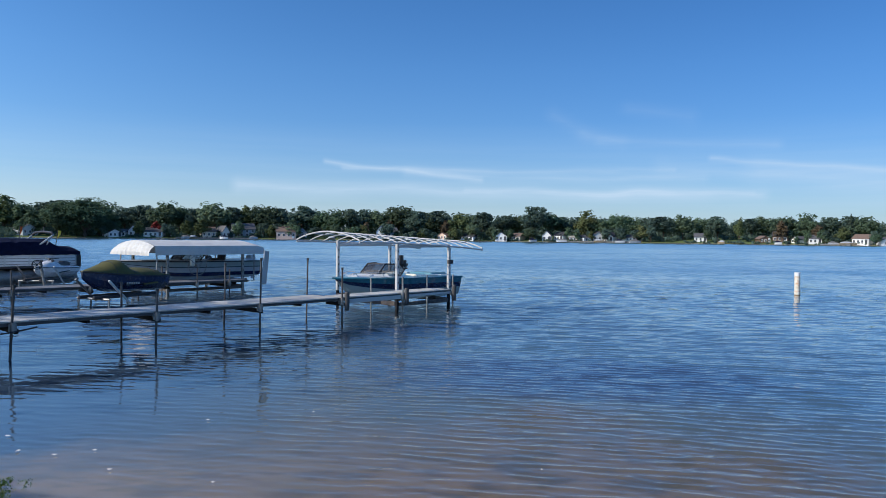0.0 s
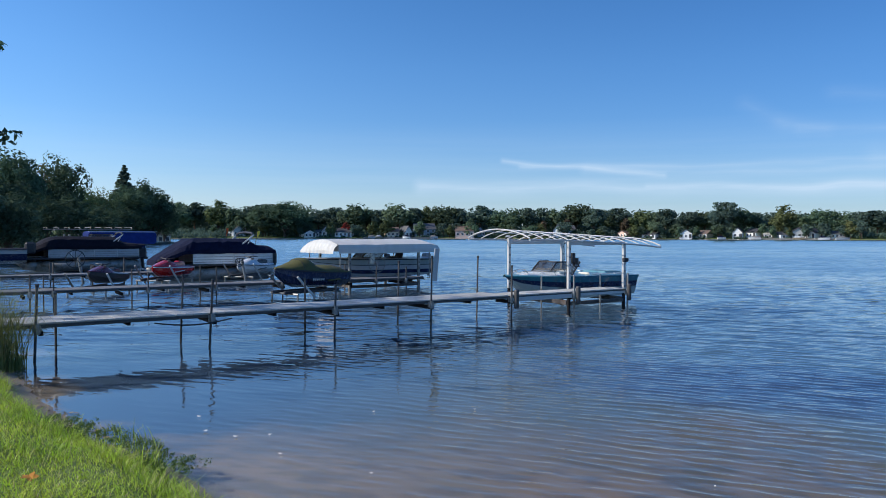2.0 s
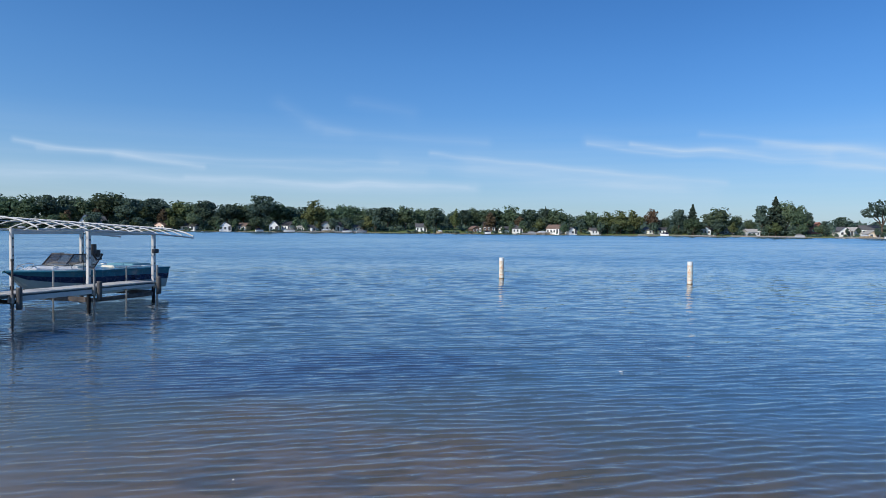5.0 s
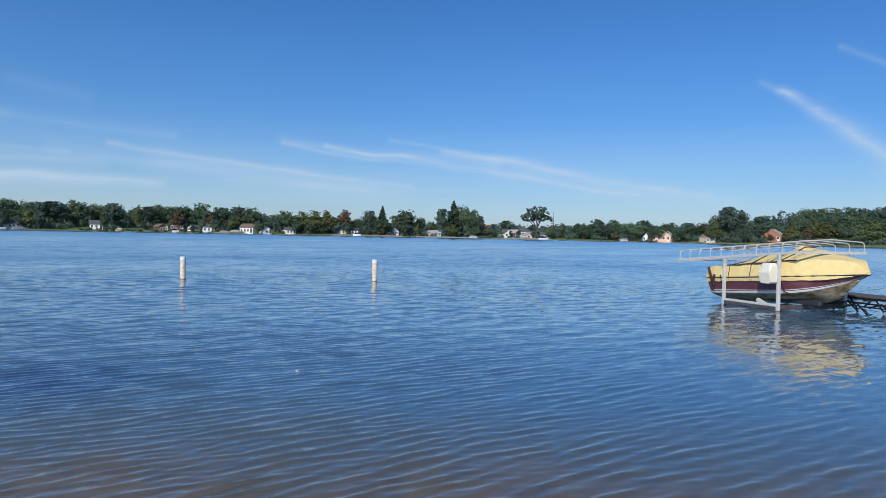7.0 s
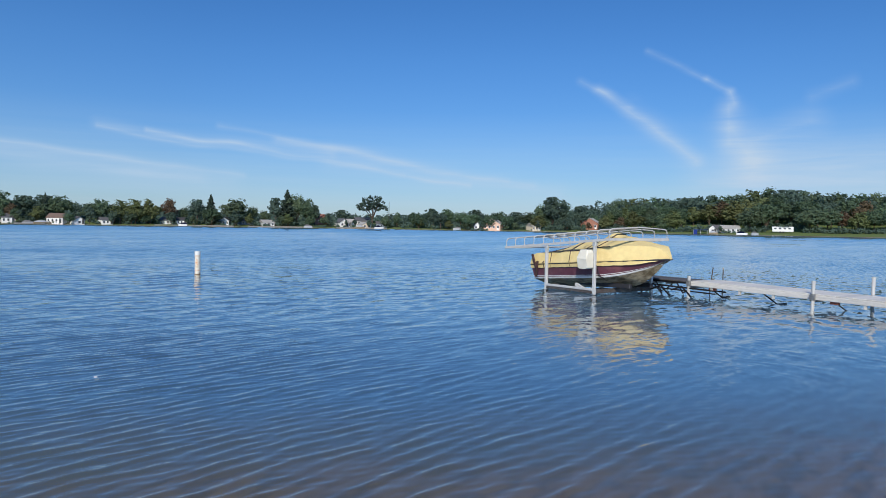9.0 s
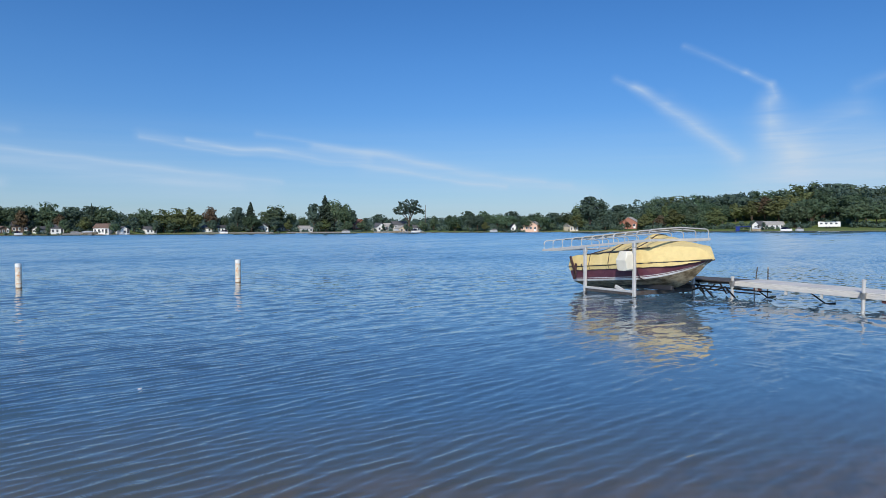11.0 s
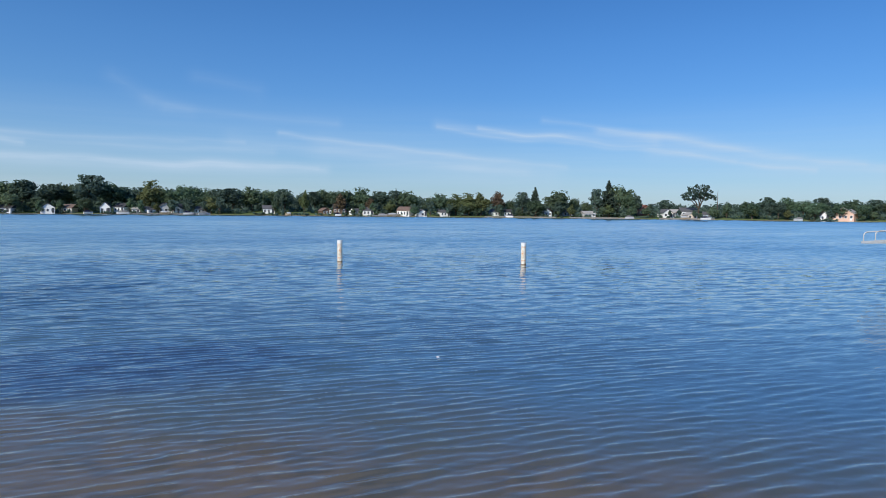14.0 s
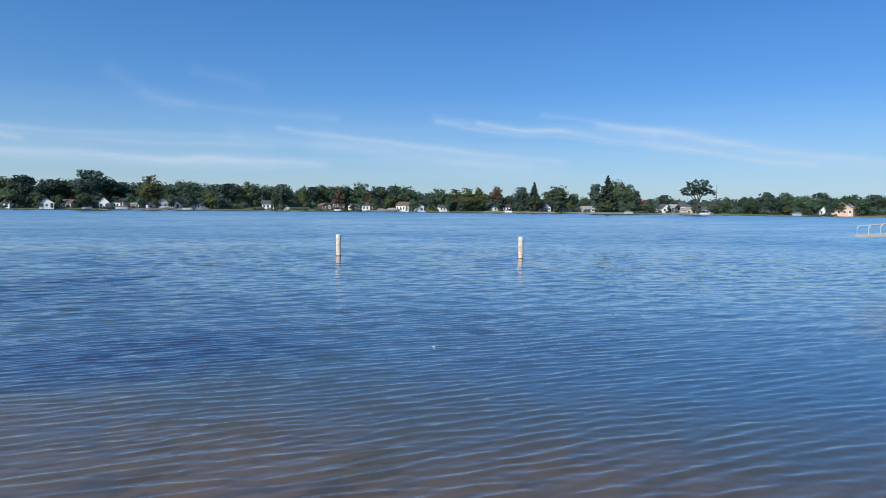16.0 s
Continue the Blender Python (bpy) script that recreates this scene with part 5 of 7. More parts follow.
def windscreen(t, x0, x1, half, z0, z1, rake):
    """Raked framed panes across and along the cockpit."""
    corners = [(x0, half), (x1, half * 0.55), (x1, -half * 0.55), (x0, -half)]
    bm = B()
    low = [Vector((x, y, z0)) for x, y in corners]
    top = [Vector((x - rake, y * 0.94, z1)) for x, y in corners]
    for seq in (low, top):
        tube(bm, seq, 0.02, 6)
    for a, b in zip(low, top):
        tube(bm, [a, b], 0.02, 6)
    screen_frame = part("windscreen_frame", bm, DARK, t)
    for i in range(3):
        g = B()
        off = Vector((0.004, 0, 0))
        g.faces.new([g.verts.new(p) for p in (low[i], low[i + 1], top[i + 1], top[i])])
        g.faces.new([g.verts.new(p - off) for p in (top[i], top[i + 1], low[i + 1], low[i])])
        pane = part("windscreen_pane", g, TINTED, screen_frame)
        pane.visible_shadow = False


def seat(t, x, y, z, mat):
    bm = box(B(), (x, y, z + 0.12), (0.5, 0.48, 0.16), None, 0.05)
    box(bm, (x - 0.26, y, z + 0.36), (0.12, 0.48, 0.5), Euler((0, radians(-8), 0)).to_matrix(), 0.05)
    part("seat", bm, mat, t)


# blue and teal runabout on the lift at the dock's end: bow towards the bank
def runabout():
    t = thing("motorboat", DOCK_A @ pose(6.13, 2.46, -0.18, 0, -0.4, 180), "teal and navy open motorboat with windscreen resting on a lift", "boat", "boats on lifts")
    hull(t, 4.33, 2.06, 0.30, 0.46, 1.02, ((0, 0.42, GEL_PALE, "pale_lower_side"), (0.42, 0.70, GEL_NAVY, "navy_band"), (0.70, 1.0, GEL_TEAL, "teal_band")), GEL_PALE, 0.02, DECK_TEAL, 0.16, 0.45, 2.3, 0.72, GEL_TEAL)
    windscreen(t, 2.42, 3.05, 0.72, 1.07, 1.42, 0.34)
    bm = loft(B(), [[(x, -w, 1.05), (x, -w * 0.8, z), (x, w * 0.8, z), (x, w, 1.05)] for x, w, z in ((2.2, 0.80, 1.09), (2.9, 0.70, 1.13), (3.2, 0.58, 1.12), (3.6, 0.34, 1.10), (4.05, 0.06, 1.05))], caps=True)
    part("foredeck", bm, GEL_WHITE, t, smooth=True)
    part("dashboard", box(B(), (2.62, 0.0, 1.14), (0.45, 1.25, 0.10), Euler((0, radians(8), 0)).to_matrix(), 0.04), CREAM, t)
    for y in (-0.45, 0.45):
        seat(t, 1.98, y, 0.50, CREAM)
    for x, y, ln in ((1.54, -0.86, 0.44), (1.0, -0.88, 0.35), (0.48, -0.86, 0.26), (1.4, 0.88, 0.8), (0.66, 0.88, 0.44)):
        part("gunwale_trim", box(B(), (x, y, 1.075), (ln, 0.12, 0.035), None, 0.012), GEL_WHITE, t)
    part("engine_cover", box(B(), (0.48, 0, 1.07), (0.75, 1.0, 0.10), None, 0.05), DECK_TEAL, t)
    for x, y in ((3.74, 0.22), (3.30, 0.42), (3.74, -0.22)):
        bm = tube(B(), [(x - 0.09, y, 1.10), (x - 0.03, y, 1.145), (x + 0.03, y, 1.145), (x + 0.09, y, 1.10)], 0.014, 6)
        part("cleat", bm, GEL_WHITE, t)
    for q in (-1, 1):
        bm = tube(B(), [(3.92, 0.14 * q, 1.06), (3.83, 0.2 * q, 1.16), (3.34, 0.48 * q, 1.19), (3.04, 0.62 * q, 1.17), (3.0, 0.64 * q, 1.06)], 0.011, 6)
        part("bow_rail", bm, ALU, t)
    part("swim_platform", box(B(), (-0.12, 0, 0.62), (0.26, 1.3, 0.05), None, 0.015), GEL_TEAL, t)
    return t


runabout()


def lift_base(t, x0, x1, y0, y1, tops, mat, r=0.06, beam_z=0.18, low=None, cut=0.42):
    """Four posts standing on the bed, joined by beams and by a cradle with two bunks."""
    for (x, y), top in zip(((x0, y0), (x1, y0), (x0, y1), (x1, y1)), tops):
        w = t.matrix_basis @ Vector((x, y, 0))
        bed = ground_z(w.x, w.y) - 0.05
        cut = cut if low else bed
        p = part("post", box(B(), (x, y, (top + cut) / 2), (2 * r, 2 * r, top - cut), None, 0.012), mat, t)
        # lower length coloured black in place of shade low on the post
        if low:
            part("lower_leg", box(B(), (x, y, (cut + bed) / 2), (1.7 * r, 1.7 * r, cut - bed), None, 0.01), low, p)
        for k in range(int((top - 0.5) / 0.22)):
            part("slot", box(B(), (x, y - r - 0.003, 0.55 + k * 0.22), (0.03, 0.008, 0.05)), DARK, p)
        part("foot", box(B(), (x, y, bed + 0.03), (0.35, 0.35, 0.06)), mat, p)
    # beams take the dark rusty colour for the shade under the hull
    for x in (x0, x1):
        part("cross_beam", box(B(), (x, (y0 + y1) / 2, beam_z), (0.10, y1 - y0 - 2 * r, 0.12), None, 0.01), RUST, t)
    for y in (y0, y1):
        part("side_beam", box(B(), ((x0 + x1) / 2, y, beam_z - 0.02), (x1 - x0 - 2 * r, 0.09, 0.10), None, 0.01), RUST, t)
    for y in (y0 * 0.68 + y1 * 0.32, y0 * 0.32 + y1 * 0.68):
        part("bunk", box(B(), ((x0 + x1) / 2, y, beam_z + 0.16), (x1 - x0 + 1.4, 0.12, 0.14), None, 0.02), DARK, t)


def bare_canopy():
    """Lift whose canopy frame has lost its cover: two eaves, a ridge and arched ribs."""
    t = thing("boat_lift", DOCK_A, "white metal boat lift with a bare arched canopy frame", "boat lift", "boat lifts")
    lift_base(t, 3.01, 5.2, 1.16, 3.73, (1.9, 1.8, 1.92, 1.86), ALU_WHITE, 0.046, 0.18, SHADE_BLACK)
    x0, x1, y0, y1 = 1.55, 6.75, 1.10, 3.82
    slope = lambda x: 1.98 - 0.045 * (x - x0)
    arch = lambda x, v: (x, y0 + (y1 - y0) * v, slope(x) - 0.03 + 0.24 * math.sin(math.pi * v) ** 0.8)
    for y, nm in ((y0, "eave_rail"), (y1, "eave_rail")):
        part(nm, tube(B(), [(x0 + (x1 - x0) * k / 8, y, slope(x0 + (x1 - x0) * k / 8) - 0.03 - 0.05 * abs(k / 4 - 1) ** 3) for k in range(9)], 0.024, 8), ALU_WHITE, t)
    for v in (0.25, 0.5, 0.75):
        part("purlin", tube(B(), [arch(x0 + (x1 - x0) * k / 8, v) for k in range(9)], 0.015, 6), ALU_WHITE, t)
    for i in range(12):
        x = x0 + (x1 - x0) * i / 11
        part("rib", tube(B(), [arch(x, k / 10) for k in range(11)], 0.022 if i in (0, 11) else 0.015, 6), ALU_WHITE, t)
    for y in (1.16, 3.73):
        part("head_beam", box(B(), (4.1, y, 1.80), (2.2, 0.08, 0.09), None, 0.008), ALU_WHITE, t)
    for y in (1.5, 1.58):
        part("cable", tube(B(), [(3.25, y, 1.95), (3.25, y, 0.5)], 0.006, 5), DARK, t)
    bm = tube(B(), [(3.2, 1.22, 1.30), (3.2, 1.22, 1.54)], 0.085, 12)
    tube(bm, [(3.34, 1.22, 1.22), (3.34, 1.22, 1.40)], 0.07, 10)
    tube(bm, [(3.2, 1.22, 1.28), (3.3, 1.2, 1.15), (3.45, 1.2, 1.17)], 0.022, 6)
    part("winch_motor", bm, DARK, t, "dark cylindrical winch motor on the post")
    part("post_clamp", box(B(), (5.2, 1.1, 1.32), (0.2, 0.1, 0.12), None, 0.02), DARK, t)
    return t


bare_canopy()


# covered cuddy boat on the right-hand lift
def yellow_boat():
    t = thing("covered_boat", DOCK_R @ pose(4.20, 1.36, -0.09, 0, -4.2, 180), "maroon and cream motorboat under faded yellow canvas cover", "boat", "boats on lifts")
    L = 4.68
    at = hull(t, L, 2.28, 0.06, 0.36, 0.84, ((0, 0.12, GEL_WHITE, "cream_band"), (0.12, 0.17, GEL_MAROON, "pinstripe"), (0.17, 0.21, GEL_WHITE, "thin_cream_band"), (0.21, 0.98, GEL_MAROON, "maroon_band")), HULL_DIRTY, 0.02, None, 0.08, 0.50, 2.1, 1.06)
    # the cover: taut over the gunwale, raised by poles and the windscreen underneath
    bm = B()
    ss = [i / 44 for i in range(45)]
    rng = random.Random(3)

    def crown(s):
        return float(np.interp(s, (0, 0.03, 0.15, 0.24, 0.35, 0.42, 0.48, 0.58, 0.64, 0.72, 0.84, 0.92, 0.97, 1.0), (0.30, 0.42, 0.48, 0.60, 0.74, 0.70, 0.68, 0.88, 0.80, 0.69, 0.53, 0.42, 0.28, 0.08)))

    def shoulder(s):
        return float(np.interp(s, (0, 0.03, 0.2, 0.5, 0.7, 0.86, 0.93, 0.97, 1.0), (0.27, 0.34, 0.34, 0.36, 0.42, 0.42, 0.38, 0.28, 0.07)))

    rows = []
    for s in ss:
        x, bs, bc, zs, zc, zk = at(s)
        sag = 0.035 * math.sin(math.pi * ((s * 7.0) % 1.0)) ** 2 * min(1, 5 * (1 - s))
        h, sh = crown(s) - sag, shoulder(s) + 0.5 * sag - 0.012
        half = bs + 0.03
        prof = [(-half * 0.975, -0.13 * min(1, 6 * (1 - s))), (-half * 1.005, 0.03), (-half * 0.93, sh), (-half * 0.52, sh + (h - sh) * 0.50), (-half * 0.16, h * 0.985)]
        row = [(x, y, zs + dz + rng.uniform(-.008, .008)) for y, dz in prof] + [(x, 0, zs + h + rng.uniform(-.005, .005))] + [(x, -y, zs + dz + rng.uniform(-.008, .008)) for y, dz in reversed(prof)]
        rows.append(row)
    loft(bm, rows, caps=True)
    cover = part("canvas_cover", bm, CANVAS_YELLOW, t, "sun-bleached yellow canvas cover with tented ridges")
    rib = [(0.2, 0.0), (0.36, 0.03), (0.50, 0.02), (0.62, -0.03)]
    for s, skew in rib:
        pts = []
        for k in range(11):
            r = rows[min(44, max(0, round((s + skew * abs(k - 5) / 5) * 44)))]
            pts.append(Vector(r[k]) + Vector((0, 0, 0.012)))
        part("strap", tube(B(), pts, 0.014, 5), STRAP, cover)
    pts = [Vector(rows[i][8]) + Vector((0, -0.012, 0.015)) for i in range(8, 32)]
    part("edge_cord", tube(B(), pts, 0.016, 5), STRAP, cover)
    pts = [Vector(rows[i][2]) + Vector((0, -0.012, 0.015)) for i in range(6, 32)]
    part("edge_cord", tube(B(), pts, 0.016, 5), STRAP, cover)
    for s in (0.13, 0.62):
        i = round(s * 44)
        x, bs, bc, zs, zc, zk = at(s)
        pts = [Vector(rows[i][3]), Vector(rows[i][1]) + Vector((0, -0.02, 0)), Vector((x, -bs * 0.93, zc + 0.05)), Vector((x + 0.05, -bc * 0.95, zc - 0.02))]
        part("tie_down", tube(B(), pts, 0.02, 5), STRAP, t)
        pts = [Vector((p.x, -p.y, p.z)) for p in pts]
        part("tie_down", tube(B(), pts, 0.02, 5), STRAP, t)
    part("swim_ladder", tube(B(), [(-0.02, -0.6, 0.62), (-0.16, -0.6, 0.60), (-0.18, -0.6, 0.45), (-0.02, -0.6, 0.42)], 0.02, 6), ALU, t)
    part("tow_eye", tube(B(), [(L * 0.93, -0.03, 0.72), (L * 0.93 + 0.06, 0, 0.70)], 0.02, 6), ALU, t)
    return t


yellow_boat()


def hooped_canopy():
    """Lift with a long bare rail frame carrying square-shouldered hoops."""
    t = thing("boat_lift", DOCK_R, "white boat lift with a bare hooped canopy frame", "boat lift", "boat lifts")
    lift_base(t, 1.32, 3.4, 0.12, 2.6, (1.46, 1.32, 1.42, 1.28), ALU_WHITE, 0.045, 0.10, SHADE_BLACK, 0.0)
    x0, x1 = 0.70, 5.5
    rail = lambda x: 1.25 + 0.081 * (5.5 - x)
    for y in (0.12, 2.6):
        bm = loft(B(), [[(x, y - 0.025, rail(x) - 0.035), (x, y + 0.025, rail(x) - 0.035), (x, y + 0.025, rail(x) + 0.035), (x, y - 0.025, rail(x) + 0.035)] for x in (x0, x1)], closed=True)
        part("side_rail", bm, ALU_WHITE, t)
    for x in (x0, x1):
        part("end_rail", box(B(), (x, 1.36, rail(x)), (0.05, 2.4, 0.07)), ALU_WHITE, t)
    for i in range(11):
        x = x0 + 0.06 + (x1 - x0 - 0.12) * i / 10
        z, up, y0, y1 = rail(x) + 0.04, 0.27, 2.6, 0.12
        pts = [(x, y0, z), (x, y0, z + up * 0.65), (x, y0 - 0.03, z + up * 0.85), (x, y0 - 0.10, z + up * 0.97), (x, y0 - 0.22, z + up), (x, 1.36, z + up + 0.05), (x, y1 + 0.22, z + up), (x, y1 + 0.10, z + up * 0.97), (x, y1 + 0.03, z + up * 0.85), (x, y1, z + up * 0.65), (x, y1, z)]
        part("hoop", tube(B(), pts, 0.018, 7), ALU_WHITE, t)
    for y in (0.75, 1.36, 2.0):
        part("purlin", tube(B(), [(x0 + 0.06, y, rail(x0) + 0.34), (x1 - 0.06, y, rail(x1) + 0.34)], 0.012, 5), GALV, t)
    for x, y in ((1.32, 2.6), (3.4, 2.6)):
        part("bracket", box(B(), (x, y, rail(x) - 0.1), (0.12, 0.1, 0.14), None, 0.01), ALU, t)
    bm = loft(B(), [[(x, 2.67, zl), (x, 2.92, zl), (x, 2.97, zm), (x, 2.88, zt), (x, 2.67, zt)] for x, zl, zm, zt in ((1.30, 0.80, 1.06, 1.22), (1.36, 0.76, 1.06, 1.32), (1.62, 0.76, 1.06, 1.32), (1.68, 0.80, 1.06, 1.22))], closed=True)
    part("lower_rail", box(B(), (2.36, 2.63, 0.15), (2.0, 0.06, 0.07), None, 0.01), ALU_WHITE, t)
    part("winch_cover", bm, CREAM, t, "cream plastic winch motor cover")
    part("guide_board", box(B(), (3.95, 2.62, 0.80), (0.08, 0.05, 0.62), Euler((0, radians(24), 0)).to_matrix(), 0.01), BROWN_WOOD, t, "dark red-brown wooden guide board")
    part("guide_board", box(B(), (3.85, 2.62, 0.62), (0.08, 0.05, 0.5), Euler((0, radians(-8), 0)).to_matrix(), 0.01), BROWN_WOOD, t, "dark red-brown wooden guide board")
    part("ramp_arm", box(B(), (1.75, 2.55, 0.12), (0.8, 0.08, 0.1), Euler((0, radians(-20), 0)).to_matrix(), 0.01), ALU_WHITE, t)
    for k, (x, y) in enumerate(((0.9, 0.5), (0.3, 0.9), (1.9, 0.4), (-0.2, 0.6))):
        bm = tube(B(), [(x, y, 0.30), (x - 0.4, y + 0.1, 0.04)], 0.024, 6)
        tube(bm, [(x, y, 0.30), (x + 0.45, y - 0.1, 0.16)], 0.024, 6)
        part("leg_brace", bm, SHADE_BLACK, t)
    return t


hooped_canopy()


# ---- lifted boats and watercraft along the left-hand docks ----
def white_canopy():
    t = thing("boat_lift", DOCK_B, "boat lift with a white vinyl canopy and hand wheel", "boat lift", "boat lifts")
    lift_base(t, 3.0, 5.9, 1.2, 3.75, (1.5, 1.5, 1.5, 1.5), GALV, 0.045)
    x0, x1, y0, y1 = 2.2, 6.75, 1.05, 3.95
    rng = random.Random(8)

    def ring(x, grow, sink):
        pts = []
        for k in range(13):
            v = k / 12
            if v < 0.16:
                z, y = 1.36 + (1.66 - 1.36) * v / 0.16, y0
            elif v > 0.84:
                z, y = 1.36 + (1.66 - 1.36) * (1 - v) / 0.16, y1
            else:
                w = (v - 0.16) / 0.68
                z, y = 1.66 + 0.20 * math.sin(math.pi * w) ** 0.75, y0 + (y1 - y0) * w
            yc = (y0 + y1) / 2
            pts.append((x, yc + (y - yc) * grow, 1.36 + (z - 1.36) * sink + rng.uniform(-.006, .006)))
        return pts
    xs = [(x0 + 0.30, 1, 0.985), (x0 + 0.42, 1, 1.0)] + [(x0 + 0.35 + (x1 - x0 - 0.7) * k / 8, 1, 1.0 - 0.015 * (k % 2)) for k in range(1, 9)] + [(x1 - 0.06, 1, 0.82), (x1 + 0.02, 0.985, 0.5)]
    bm = loft(B(), [ring(*a) for a in xs], caps=False)
    part("vinyl_cover", bm, CANVAS_WHITE, t, "white vinyl canopy cover", smooth=False)
    # gathered end curtain
    rows = []
    for f in (0.0, 0.25, 0.5, 0.75, 1.0):
        row = []
        for k in range(37):
            v = k / 36
            top = 1.66 + 0.19 * math.sin(math.pi * v) ** 0.75
            side = 0.5 + (v - 0.5) * (1.0 - 0.06 * f)
            z = 1.34 + (top - 1.34) * f + 0.012 * (k % 2) * (1 - f)
            row.append((x0 + 0.06 + 0.24 * f ** 2.2 + (0.022 * math.cos(math.pi * k / 2) + 0.02 * math.sin(k * 1.7)) * (1 - f) ** 0.7, y0 + (y1 - y0) * side, z))
        rows.append(row)
    part("end_curtain", loft(B(), rows, caps=False), CANVAS_WHITE, t)
    for x in (x0 + 0.4, x1 - 0.4):
        for y in (y0 + 0.1, y1 - 0.1):
            part("canopy_leg", tube(B(), [(x, y, 0.4), (x, y, 1.6)], 0.025, 6), GALV, t)
    for x, r, zc in ((3.98, 0.34, 1.0),):
        bm = tube(B(), [(x + r * math.cos(a), 0.98, zc + r * math.sin(a)) for a in (2 * math.pi * k / 24 for k in range(25))], 0.014, 6)
        for k in range(5):
            a = 2 * math.pi * k / 5
            tube(bm, [(x, 0.98, zc), (x + r * math.cos(a), 0.98, zc + r * math.sin(a))], 0.010, 5)
        tube(bm, [(x, 0.92, zc), (x, 1.16, zc)], 0.06, 10)
        part("hand_wheel", bm, GALV, t, "large spoked hand wheel")
    part("winch_box", box(B(), (3.86, 1.10, 1.16), (0.14, 0.12, 0.36), None, 0.02), CREAM, t)
    part("winch_drum", tube(B(), [(4.42, 0.94, 1.26), (4.42, 1.10, 1.26)], 0.08, 12), DARK, t)
    part("crank_arm", tube(B(), [(3.98, 0.95, 1.0), (4.42, 0.95, 1.26)], 0.016, 6), GALV, t)
    b = thing("fishing_boat", DOCK_B @ pose(6.9, 2.45, 0, 0, 0, 180), "grey open fishing boat with dark windscreen under a white canopy", "boat", "boats on lifts")
    hull(b, 5.2, 1.95, 0.42, 0.58, 1.10, ((0, 0.26, GEL_NAVY, "dark_band"), (0.26, 0.56, GEL_GREY, "side"), (0.56, 0.62, DARK, "pinstripe"), (0.62, 1.0, GEL_PALE, "upper_side")), GEL_GREY, 0.06, GEL_GREY)
    windscreen(b, 2.4, 3.0, 0.7, 1.12, 1.38, 0.25)
    seat(b, 1.6, 0.4, 1.0, DARK)
    part("outboard", box(B(), (-0.16, 0, 1.05), (0.32, 0.3, 0.5), None, 0.06), GEL_GREY, b)
    part("outboard_leg", tube(B(), [(-0.18, 0, 0.9), (-0.24, 0, 0.38)], 0.06, 8), GEL_GREY, b)


white_canopy()


